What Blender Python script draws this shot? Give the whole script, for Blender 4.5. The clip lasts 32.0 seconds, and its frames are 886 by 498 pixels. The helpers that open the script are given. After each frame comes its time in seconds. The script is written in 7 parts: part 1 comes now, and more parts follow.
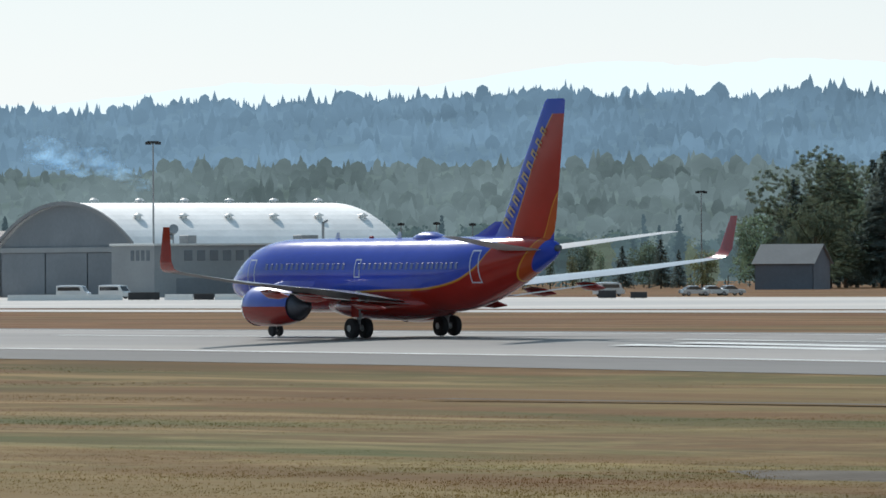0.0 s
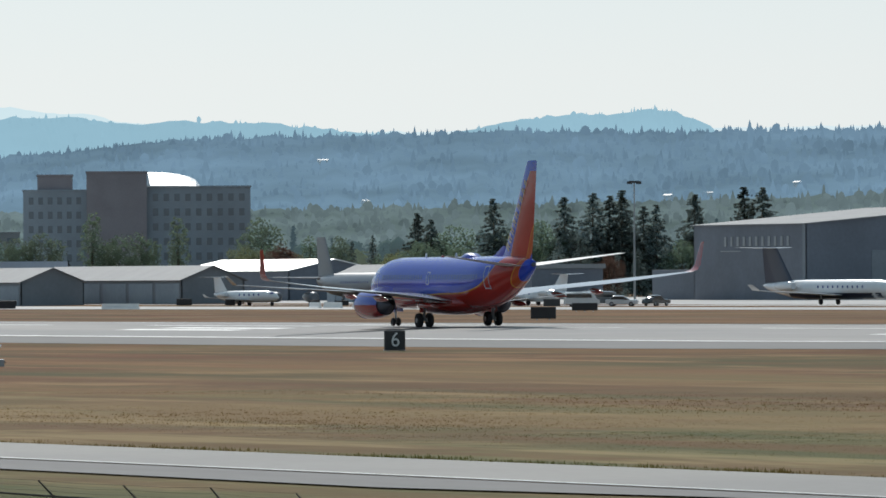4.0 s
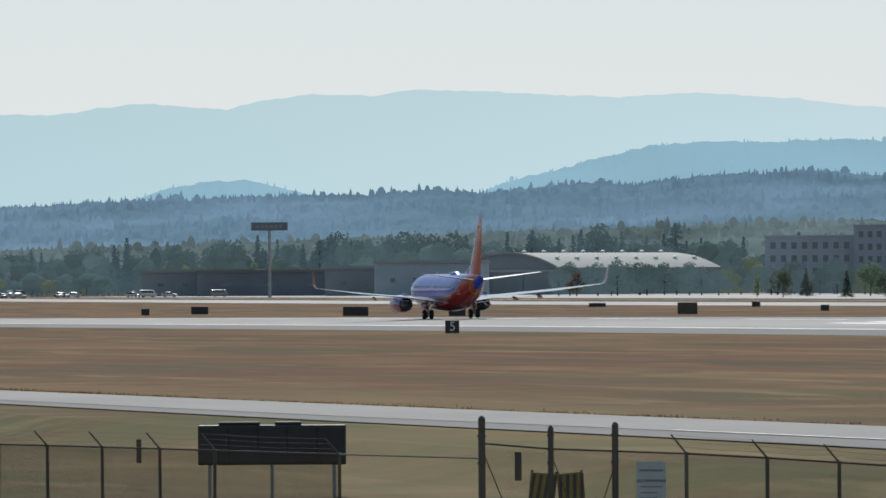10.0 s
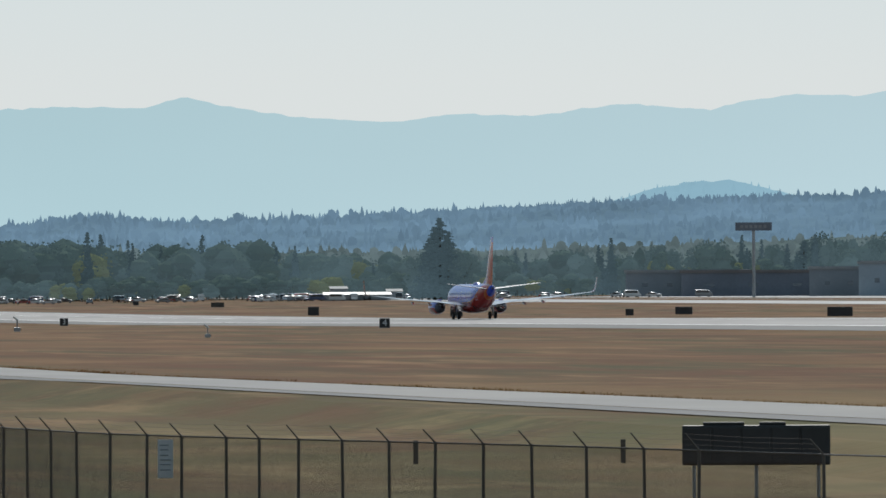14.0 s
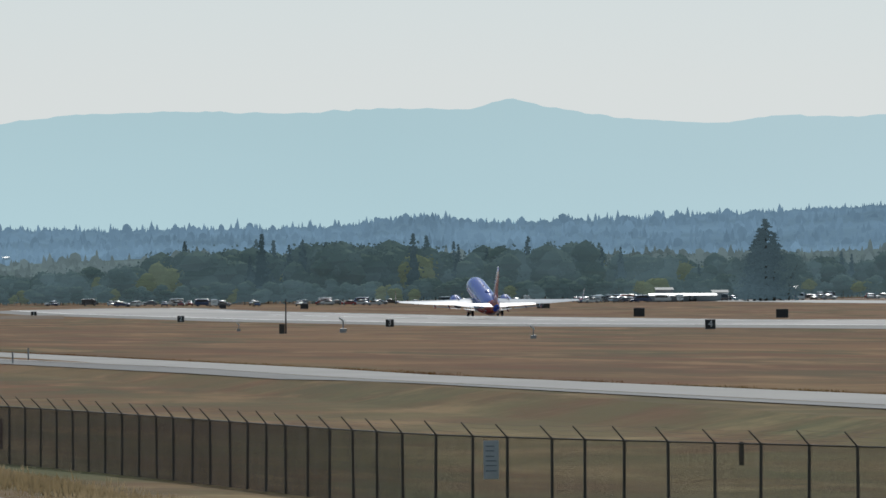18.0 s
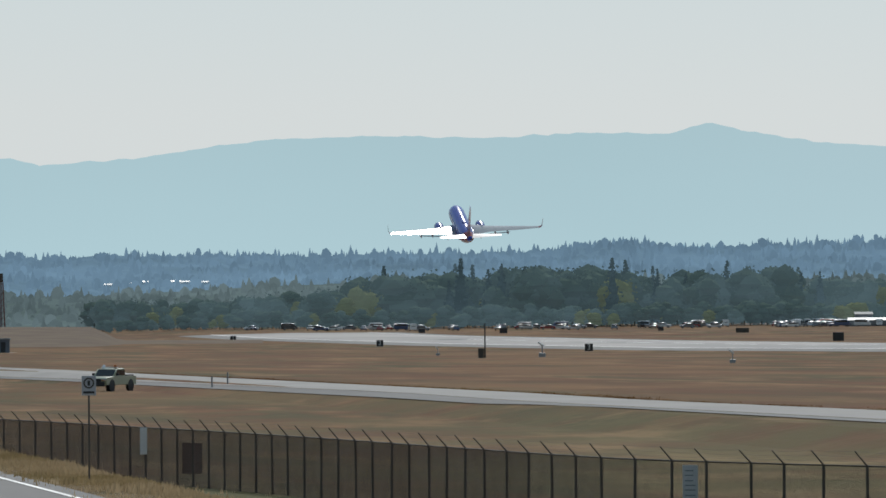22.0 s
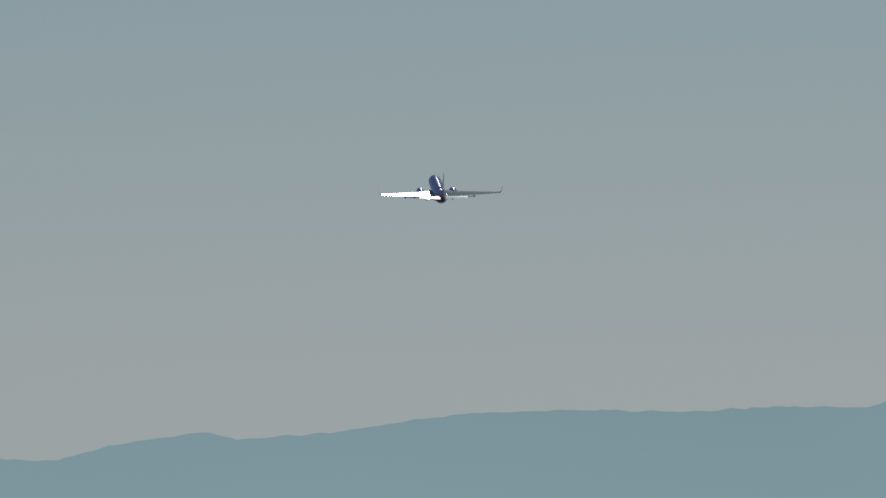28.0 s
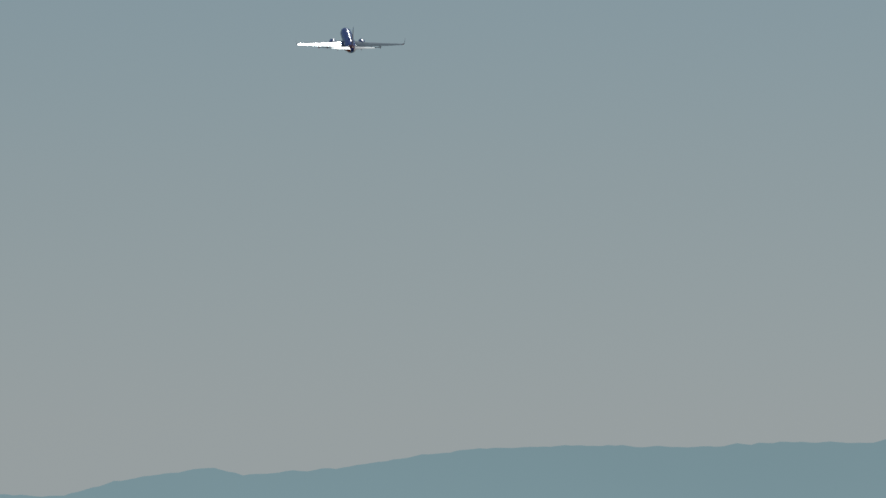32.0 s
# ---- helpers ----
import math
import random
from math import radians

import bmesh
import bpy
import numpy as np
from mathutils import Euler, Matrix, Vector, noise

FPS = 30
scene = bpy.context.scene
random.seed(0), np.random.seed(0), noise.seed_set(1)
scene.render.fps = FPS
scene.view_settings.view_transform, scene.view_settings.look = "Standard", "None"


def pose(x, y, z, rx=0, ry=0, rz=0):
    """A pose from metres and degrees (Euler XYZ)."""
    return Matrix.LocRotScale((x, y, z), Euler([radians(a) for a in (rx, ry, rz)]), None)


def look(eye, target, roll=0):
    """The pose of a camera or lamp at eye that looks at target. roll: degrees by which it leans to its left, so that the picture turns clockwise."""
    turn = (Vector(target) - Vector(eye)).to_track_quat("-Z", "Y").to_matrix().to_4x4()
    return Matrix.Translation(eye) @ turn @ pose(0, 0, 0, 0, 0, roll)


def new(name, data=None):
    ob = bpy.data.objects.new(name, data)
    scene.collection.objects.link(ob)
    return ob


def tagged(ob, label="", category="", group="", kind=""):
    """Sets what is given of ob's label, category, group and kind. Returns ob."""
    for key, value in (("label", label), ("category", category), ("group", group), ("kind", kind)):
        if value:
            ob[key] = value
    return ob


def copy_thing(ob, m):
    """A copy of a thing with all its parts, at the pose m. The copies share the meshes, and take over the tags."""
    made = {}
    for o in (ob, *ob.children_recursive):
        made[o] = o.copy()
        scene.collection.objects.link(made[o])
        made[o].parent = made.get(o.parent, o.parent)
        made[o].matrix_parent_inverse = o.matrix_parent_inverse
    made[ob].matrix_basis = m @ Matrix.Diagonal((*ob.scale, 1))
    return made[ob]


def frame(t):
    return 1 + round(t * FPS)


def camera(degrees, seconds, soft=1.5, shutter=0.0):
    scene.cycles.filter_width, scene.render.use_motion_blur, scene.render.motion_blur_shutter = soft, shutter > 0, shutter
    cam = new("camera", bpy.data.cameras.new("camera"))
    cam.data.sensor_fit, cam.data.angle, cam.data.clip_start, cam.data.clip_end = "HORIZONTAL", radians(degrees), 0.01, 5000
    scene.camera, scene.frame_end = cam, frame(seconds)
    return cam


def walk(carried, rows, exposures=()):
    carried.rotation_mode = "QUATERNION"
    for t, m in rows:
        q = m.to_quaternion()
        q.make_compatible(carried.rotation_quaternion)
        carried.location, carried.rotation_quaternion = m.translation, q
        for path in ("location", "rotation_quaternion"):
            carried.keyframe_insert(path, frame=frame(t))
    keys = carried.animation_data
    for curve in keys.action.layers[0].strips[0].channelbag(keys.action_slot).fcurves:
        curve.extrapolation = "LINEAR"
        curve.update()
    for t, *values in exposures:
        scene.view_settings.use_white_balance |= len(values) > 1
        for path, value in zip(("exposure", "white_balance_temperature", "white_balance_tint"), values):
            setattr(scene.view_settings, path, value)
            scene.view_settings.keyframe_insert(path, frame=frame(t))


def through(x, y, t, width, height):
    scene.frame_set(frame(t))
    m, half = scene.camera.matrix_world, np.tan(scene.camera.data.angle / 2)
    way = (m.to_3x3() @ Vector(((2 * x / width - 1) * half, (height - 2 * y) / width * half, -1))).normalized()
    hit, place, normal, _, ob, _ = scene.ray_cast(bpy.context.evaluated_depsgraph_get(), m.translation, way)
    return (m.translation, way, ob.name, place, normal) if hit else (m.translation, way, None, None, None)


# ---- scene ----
EYE = (0.0, 0.0, 3.9)            # on the levee; +y crosses the runway, the aircraft leaves towards -x
LEAN = 0.315
# seconds, bearing from +y towards -x, tilt upwards (degrees)
PAN = [
    (0, 55.908, 0.152),
    (0.5, 57.722, 0.166),
    (1, 59.488, 0.172),
    (1.5, 61.087, 0.179),
    (2, 62.470, 0.185),
    (2.5, 63.794, 0.190),
    (3, 65.058, 0.195),
    (3.5, 66.154, 0.201),
    (4, 67.170, 0.206),
    (4.5, 68.134, 0.208),
    (6.5, 71.319, 0.208),
    (7, 72.058, 0.210),
    (7.5, 72.844, 0.214),
    (8, 73.575, 0.218),
    (8.5, 74.142, 0.221),
    (9, 74.686, 0.224),
    (9.5, 75.203, 0.226),
    (10, 75.638, 0.229),
    (10.5, 76.063, 0.231),
    (11, 76.586, 0.234),
    (11.5, 77.108, 0.236),
    (12, 77.517, 0.238),
    (12.5, 77.920, 0.241),
    (13, 78.314, 0.244),
    (13.5, 78.687, 0.246),
    (14, 79.023, 0.248),
    (14.5, 79.319, 0.250),
    (16.5, 80.542, 0.258),
    (17, 80.844, 0.262),
    (17.5, 81.099, 0.265),
    (18, 81.300, 0.268),
    (18.5, 81.506, 0.271),
    (19, 81.722, 0.275),
    (19.5, 81.937, 0.280),
    (20, 82.123, 0.289),
    (20.5, 82.297, 0.313),
    (21, 82.445, 0.356),
    (21.5, 82.566, 0.400),
    (22, 82.692, 0.446),
    (22.5, 82.857, 0.498),
    (23, 82.999, 0.552),
    (23.5, 83.122, 0.660),
    (24, 83.270, 0.822),
    (24.5, 83.406, 0.995),
    (25, 83.531, 1.175),
    (25.5, 83.669, 1.391),
    (26, 83.752, 1.607),
    (26.5, 83.839, 1.813),
    (28.5, 84.106, 2.515),
    (29, 84.118, 2.617),
    (29.5, 84.130, 2.641),
    (30, 84.130, 2.641),
    (30.5, 84.126, 2.635),
    (31, 84.118, 2.629),
    (31.5, 84.114, 2.621),
    (32, 84.114, 2.617),
]
cam = camera(6.19, 32.0, soft=1.6)
walk(cam, [(t, pose(*EYE, 90 + up, LEAN, turn)) for t, turn, up in PAN],
     exposures=[(0.0, 0.46, 6300, 10), (1.0, 0.25, 6300, 10), (2.0, 0.30, 6300, 10), (3.5, 0.26, 6300, 10), (7.0, 0.15, 6250, 10), (11.0, 0.06, 6250, 10), (19.5, -0.04, 6250, 10), (23.0, -0.14, 6200, 10), (24.5, -0.4, 6150, 10), (26.0, -0.76, 6150, 9),
                (29.0, -1.06, 6000, 6), (32.0, -1.1, 5980, 6)])

# ---- light: hazy morning sun ahead of the camera ----
SUN_BEARING, SUN_HEIGHT = 78.0, 37.0
world = bpy.data.worlds.new("sky")
scene.world = world
world.use_nodes = True
wn = world.node_tree
sky = wn.nodes.new("ShaderNodeTexSky")
sky.sky_type, sky.sun_disc = "NISHITA", False
sky.sun_elevation, sky.sun_rotation = radians(SUN_HEIGHT), radians(-SUN_BEARING)
sky.altitude, sky.air_density, sky.dust_density, sky.ozone_density = 10, 1.0, 0.6, 2.0
pale = wn.nodes.new("ShaderNodeHueSaturation")          # thin smoke and haze wash the blue out
pale.inputs["Saturation"].default_value = 0.55
tint = wn.nodes.new("ShaderNodeMix")
tint.data_type, tint.blend_type = "RGBA", "MULTIPLY"
tint.inputs["Factor"].default_value = 1.0
tint.inputs["B"].default_value = (0.85, 0.965, 1.07, 1)
wn.links.new(sky.outputs[0], pale.inputs["Color"])
wn.links.new(pale.outputs[0], tint.inputs["A"])
veil = wn.nodes.new("ShaderNodeMix")                     # haze lying low over the land
veil.data_type = "RGBA"
band = wn.nodes.new("ShaderNodeValToRGB")                # faintly rosy above the ridges, bluer higher up
for e, (at_z, c) in zip([band.color_ramp.elements[0], band.color_ramp.elements.new(0.2), band.color_ramp.elements.new(0.45), band.color_ramp.elements[-1]],
                        ((0.0, (0.925, 0.965, 0.95)), (0.25, (0.94, 0.958, 0.938)), (0.55, (0.86, 0.955, 0.96)), (1.0, (0.60, 0.93, 0.99)))):
    e.position, e.color = at_z, (*c, 1)
lift, bright = wn.nodes.new("ShaderNodeMapRange"), wn.nodes.new("ShaderNodeVectorMath")
lift.inputs[1].default_value, lift.inputs[2].default_value = 0.0, 0.10
bright.operation, bright.inputs["Scale"].default_value = "SCALE", 13.2
where, rise, thick = wn.nodes.new("ShaderNodeTexCoord"), wn.nodes.new("ShaderNodeSeparateXYZ"), wn.nodes.new("ShaderNodeMapRange")
thick.interpolation_type = "SMOOTHSTEP"
thick.inputs[1].default_value, thick.inputs[2].default_value = 0.005, 0.10       # the haze thins with height
thick.inputs[3].default_value, thick.inputs[4].default_value = 0.70, 0.18
wn.links.new(where.outputs["Generated"], rise.inputs[0])
wn.links.new(rise.outputs[2], lift.inputs[0])
wn.links.new(lift.outputs[0], band.inputs[0])
wn.links.new(band.outputs[0], bright.inputs[0])
wn.links.new(bright.outputs[0], veil.inputs["B"])
wn.links.new(rise.outputs[2], thick.inputs[0])
wn.links.new(thick.outputs[0], veil.inputs["Factor"])
wn.links.new(tint.outputs["Result"], veil.inputs["A"])
wn.links.new(veil.outputs["Result"], wn.nodes["Background"].inputs[0])
wn.nodes["Background"].inputs[1].default_value = 0.058
sun = new("sun", bpy.data.lights.new("sun", "SUN"))
sun.data.energy, sun.data.angle, sun.data.color = 2.6, radians(0.6), (1.0, 0.95, 0.87)
_sd = Vector((-math.sin(radians(SUN_BEARING)) * math.cos(radians(SUN_HEIGHT)), math.cos(radians(SUN_BEARING)) * math.cos(radians(SUN_HEIGHT)), math.sin(radians(SUN_HEIGHT))))
sun.matrix_world = look(_sd * 500, (0, 0, 0))


# ---- small builders ----
def mat(name, colour, rough=0.6, metal=0.0, vary=0.25, scale=1.0, fine=12.0, bump=0.0, spec=0.5, second=None, patch=0.5, stretch=(1, 1, 1), glow=0.0, random_hue=0.0, sheen=0.0, coat=0.0):
    """A painted, mineral or leafy surface: base colour broken up by coarse patches and fine grain."""
    m = bpy.data.materials.new(name)
    m.use_nodes = True
    nt = m.node_tree
    b = nt.nodes["Principled BSDF"]
    b.inputs["Roughness"].default_value, b.inputs["Metallic"].default_value = rough, metal
    b.inputs["Specular IOR Level"].default_value = spec
    b.inputs["Coat Weight"].default_value = coat
    geo = nt.nodes.new("ShaderNodeNewGeometry")
    mp = nt.nodes.new("ShaderNodeMapping")
    mp.inputs["Scale"].default_value = stretch
    nt.links.new(geo.outputs["Position"], mp.inputs["Vector"])
    n1, n2 = nt.nodes.new("ShaderNodeTexNoise"), nt.nodes.new("ShaderNodeTexNoise")
    for n, s, d in ((n1, scale, 4), (n2, fine, 3)):
        n.inputs["Scale"].default_value, n.inputs["Detail"].default_value = s, d
        nt.links.new(mp.outputs[0], n.inputs["Vector"])
    ramp = nt.nodes.new("ShaderNodeMapRange")
    ramp.inputs[1].default_value, ramp.inputs[2].default_value = patch - 0.12, patch + 0.12
    nt.links.new(n1.outputs["Fac"], ramp.inputs[0])
    mix = nt.nodes.new("ShaderNodeMix")
    mix.data_type = "RGBA"
    mix.inputs["A"].default_value = (*colour, 1)
    mix.inputs["B"].default_value = (*(second or [c * (1 - vary) for c in colour]), 1)
    nt.links.new(ramp.outputs[0], mix.inputs["Factor"])
    hsv = nt.nodes.new("ShaderNodeHueSaturation")
    mr = nt.nodes.new("ShaderNodeMapRange")
    mr.inputs[3].default_value, mr.inputs[4].default_value = 1 - vary, 1 + vary
    nt.links.new(n2.outputs["Fac"], mr.inputs[0])
    nt.links.new(mr.outputs[0], hsv.inputs["Value"])
    nt.links.new(mix.outputs["Result"], hsv.inputs["Color"])
    last = hsv.outputs[0]
    if random_hue:
        info = nt.nodes.new("ShaderNodeObjectInfo")
        h2 = nt.nodes.new("ShaderNodeHueSaturation")
        a, c = nt.nodes.new("ShaderNodeMapRange"), nt.nodes.new("ShaderNodeMapRange")
        a.inputs[3].default_value, a.inputs[4].default_value = 0.5 - random_hue * 0.1, 0.5 + random_hue * 0.06
        c.inputs[3].default_value, c.inputs[4].default_value = 1 - random_hue, 1 + random_hue
        nt.links.new(info.outputs["Random"], a.inputs[0])
        nt.links.new(info.outputs["Random"], c.inputs[0])
        nt.links.new(a.outputs[0], h2.inputs["Hue"])
        nt.links.new(c.outputs[0], h2.inputs["Value"])
        nt.links.new(last, h2.inputs["Color"])
        last = h2.outputs[0]
    nt.links.new(last, b.inputs["Base Color"])
    if bump:
        bp = nt.nodes.new("ShaderNodeBump")
        bp.inputs["Strength"].default_value, bp.inputs["Distance"].default_value = bump, 0.3
        nt.links.new(n2.outputs["Fac"], bp.inputs["Height"])
        nt.links.new(bp.outputs[0], b.inputs["Normal"])
    if glow:
        nt.links.new(last, b.inputs["Emission Color"])
        b.inputs["Emission Strength"].default_value = glow
    return m


def mesh_of(bm, material=None, smooth=False):
    if smooth:
        for e in bm.edges:
            e.smooth = e.calc_face_angle(0.0) < 0.85
    me = bpy.data.meshes.new("mesh")
    bm.to_mesh(me)
    bm.free()
    if material:
        for x in (material if isinstance(material, (list, tuple)) else [material]):
            me.materials.append(x)
    if smooth:
        me.polygons.foreach_set("use_smooth", [True] * len(me.polygons))
    return me


def part(name, bm, material, parent=None, label="", smooth=False):
    ob = new(name, mesh_of(bm, material, smooth))
    ob.parent = parent
    return tagged(ob, label)


def share(name, me, parent, m=None, label=""):
    ob = new(name, me)
    ob.parent = parent
    if m is not None:
        ob.matrix_basis = m
    return tagged(ob, label)


def thing(name, label, category, m=None, group="", kind=""):
    ob = new(name)
    ob.empty_display_size = 0.5
    if m is not None:
        ob.matrix_basis = m
    return tagged(ob, label, category, group, kind)


def box(bm, x0, x1, y0, y1, z0, z1, mi=0):
    v = [bm.verts.new(p) for p in ((x0, y0, z0), (x1, y0, z0), (x1, y1, z0), (x0, y1, z0), (x0, y0, z1), (x1, y0, z1), (x1, y1, z1), (x0, y1, z1))]
    for q in ((3, 2, 1, 0), (4, 5, 6, 7), (0, 1, 5, 4), (1, 2, 6, 5), (2, 3, 7, 6), (3, 0, 4, 7)):
        bm.faces.new([v[i] for i in q]).material_index = mi
    return bm


def soft_box(x0, x1, y0, y1, z0, z1, r=0.05, n=2):
    bm = box(bmesh.new(), x0, x1, y0, y1, z0, z1)
    bmesh.ops.bevel(bm, geom=bm.edges[:], offset=r, segments=n, affect="EDGES", profile=0.5)
    return bm


def rod(bm, a, b, r0, r1=None, n=8, caps=True):
    a, b = Vector(a), Vector(b)
    r1 = r0 if r1 is None else r1
    q = (b - a).to_track_quat("Z", "Y").to_matrix()
    rings = [[bm.verts.new(c + q @ Vector((r * math.cos(2 * math.pi * i / n), r * math.sin(2 * math.pi * i / n), 0))) for i in range(n)] for c, r in ((a, r0), (b, r1))]
    for i in range(n):
        bm.faces.new((rings[0][i], rings[0][(i + 1) % n], rings[1][(i + 1) % n], rings[1][i]))
    if caps:
        bm.faces.new(rings[0][::-1])
        bm.faces.new(rings[1])
    return bm


def loft(bm, rings, close=True, caps=True):
    """Skin over rings of points, each ring of the same count."""
    vs = [[bm.verts.new(p) for p in r] for r in rings]
    n = len(vs[0])
    for a, b in zip(vs, vs[1:]):
        for i in range(n if close else n - 1):
            bm.faces.new((a[i], a[(i + 1) % n], b[(i + 1) % n], b[i]))
    if caps:
        bm.faces.new(vs[0][::-1])
        bm.faces.new(vs[-1])
    bmesh.ops.recalc_face_normals(bm, faces=bm.faces[:])
    return bm


def at(bearing, dist, z=0.0):
    """A place by its bearing (degrees from +y towards -x) and distance from the levee."""
    a = radians(bearing)
    return Vector((-dist * math.sin(a), dist * math.cos(a), z))


def spot(bearing, dist, turn=0.0, dz=0.0):
    """A pose on the ground there, turned so that its local -y faces the levee, then by turn degrees."""
    p = at(bearing, dist)
    return pose(p.x, p.y, ground_z(p.x, p.y) + dz, 0, 0, bearing + turn)


# ---- the ground ----
def lerp(x, table):
    for (a, u), (b, v) in zip(table, table[1:]):
        if x <= b:
            return u + (v - u) * max(0.0, (x - a) / (b - a))
    return table[-1][1]


FALL = [(500, 0), (805, -0.5), (1110, -1.2), (1415, -2.1), (1720, -2.3), (2100, -2.0), (2350, -1.0), (2700, -0.6)]
CROSS = [(-60, 2.3), (3, 2.3), (11, -1.2), (22, -1.2), (25, -1.9), (45, -2.2), (58, -1.9), (62, -1.1), (92, -1.1), (150, -1.0), (207, -0.9), (213, -0.75), (222, -0.42), (245, 0), (275, 0), (300, -0.1), (330, 0)]


def ground_z(x, y):
    keep = min(1, max(0, (480 - y) / 150)) * min(1, max(0, (y - 20) / 40))
    far = min(1, max(0, (480 - y) / 150))
    crest = lerp(-x, [(290, 0), (335, 0.3), (430, 0.3), (490, 0)]) * min(1, max(0, (y - 170) / 40)) * far
    crest += lerp(-x, [(430, 0), (490, 0.28), (740, 0.3), (900, 0.33), (1022, 0.2), (1400, 0)]) * min(1, max(0, (y - 216) / 29)) * far
    return lerp(y, CROSS) + lerp(-x, FALL) * keep + crest


def strip(name, edge_a, edge_b, xs, lift, material, label, category="", kind="structure", across=6):
    """A paved strip between two lines y(x), draped over the ground."""
    bm = bmesh.new()
    rows = []
    for x in xs:
        a, b = edge_a(x), edge_b(x)
        rows.append([bm.verts.new((x, a + (b - a) * i / across, ground_z(x, a + (b - a) * i / across) + lift)) for i in range(across + 1)])
    for p, q in zip(rows, rows[1:]):
        for i in range(across):
            bm.faces.new((p[i], p[i + 1], q[i + 1], q[i]))
    bmesh.ops.recalc_face_normals(bm, faces=bm.faces[:])
    if bm.faces[0].normal.z < 0:
        bmesh.ops.reverse_faces(bm, faces=bm.faces[:])
    return tagged(part(name, bm, material), label, category, kind=kind)

# ---- materials of the setting ----
def grass_material():
    """Mown, sun-dried grass: tan and brown with olive patches, paler bare streaks, fine blades as bump."""
    m = mat("dry_grass", (0.25, 0.145, 0.066), rough=0.95, spec=0.15, scale=0.035, fine=1.6, vary=0.28, second=(0.155, 0.13, 0.052), patch=0.5, bump=0.25, stretch=(1, 0.55, 1))
    nt = m.node_tree
    b = nt.nodes["Principled BSDF"]
    src = b.inputs["Base Color"].links[0].from_socket
    geo = nt.nodes["Geometry"]
    last = src
    sep = nt.nodes.new("ShaderNodeSeparateXYZ")
    nt.links.new(geo.outputs["Position"], sep.inputs[0])
    # swathes along the runway: mown at different times, greener in the hollows
    sway = nt.nodes.new("ShaderNodeTexNoise")
    sway.inputs["Scale"].default_value, sway.inputs["Detail"].default_value = 0.012, 5
    nt.links.new(geo.outputs["Position"], sway.inputs["Vector"])
    push = nt.nodes.new("ShaderNodeMath")
    push.operation = "MULTIPLY_ADD"
    push.inputs[1].default_value = 26.0
    nt.links.new(sway.outputs["Fac"], push.inputs[0])
    nt.links.new(sep.outputs[1], push.inputs[2])
    scale01 = nt.nodes.new("ShaderNodeMapRange")
    scale01.inputs[1].default_value, scale01.inputs[2].default_value = 13.0, 413.0
    nt.links.new(push.outputs[0], scale01.inputs[0])
    bands = nt.nodes.new("ShaderNodeValToRGB")
    stops = ((26, (0.14, 0.078, 0.045)), (36, (0.20, 0.14, 0.072)), (46, (0.098, 0.10, 0.037)), (54, (0.23, 0.16, 0.082)), (61, (0.092, 0.095, 0.035)), (68, (0.105, 0.10, 0.038)), (77, (0.26, 0.172, 0.09)), (90, (0.15, 0.09, 0.047)), (108, (0.12, 0.088, 0.042)), (124, (0.28, 0.195, 0.10)), (136, (0.145, 0.082, 0.045)), (160, (0.19, 0.125, 0.062)), (178, (0.14, 0.098, 0.05)), (206, (0.135, 0.118, 0.05)), (285, (0.235, 0.18, 0.118)), (330, (0.22, 0.17, 0.115)))
    while len(bands.color_ramp.elements) < len(stops):
        bands.color_ramp.elements.new(0.5)
    for e, (y, c) in zip(bands.color_ramp.elements, stops):
        e.position, e.color = y / 400.0, (*c, 1)
    nt.links.new(scale01.outputs[0], bands.inputs[0])
    swathe = nt.nodes.new("ShaderNodeMix")
    swathe.data_type = "RGBA"
    swathe.inputs["Factor"].default_value = 0.9
    nt.links.new(last, swathe.inputs["A"])
    nt.links.new(bands.outputs[0], swathe.inputs["B"])
    last = swathe.outputs["Result"]
    for scale, lo, hi, colour, st, much in ((1.1, 0.48, 0.64, (0.36, 0.255, 0.14), (0.7, 1, 1), 0.4), (1.3, 0.50, 0.64, (0.085, 0.065, 0.030), (0.7, 1, 1), 0.45), (0.16, 0.50, 0.64, (0.42, 0.30, 0.175), (1, 0.7, 1), 0.5),
                                           (0.13, 0.50, 0.64, (0.185, 0.088, 0.044), (1, 0.7, 1), 0.55), (0.11, 0.50, 0.64, (0.10, 0.105, 0.034), (1, 0.7, 1), 0.5), (0.022, 0.50, 0.62, (0.105, 0.104, 0.036), (1, 0.8, 1), 0.45),
                                           (0.018, 0.50, 0.62, (0.20, 0.10, 0.05), (1, 0.8, 1), 0.45), (0.05, 0.60, 0.70, (0.45, 0.335, 0.20), (0.8, 0.6, 1), 0.5),
                                           (0.12, 0.48, 0.58, (0.17, 0.078, 0.04), (0.16, 1, 1), 0.6), (0.10, 0.50, 0.60, (0.085, 0.088, 0.03), (0.14, 1, 1), 0.9), (0.14, 0.53, 0.63, (0.40, 0.29, 0.175), (0.18, 1, 1), 0.65), (0.035, 0.48, 0.58, (0.15, 0.075, 0.038), (0.3, 1, 1), 0.5), (0.03, 0.50, 0.60, (0.30, 0.21, 0.115), (0.3, 1, 1), 0.5)):
        mp = nt.nodes.new("ShaderNodeMapping")
        mp.inputs["Scale"].default_value = st
        mp.inputs["Location"].default_value = (scale * 900, colour[0] * 700, 0)
        n = nt.nodes.new("ShaderNodeTexNoise")
        n.inputs["Scale"].default_value, n.inputs["Detail"].default_value, n.inputs["Roughness"].default_value = scale, 6, 0.6
        r = nt.nodes.new("ShaderNodeMapRange")
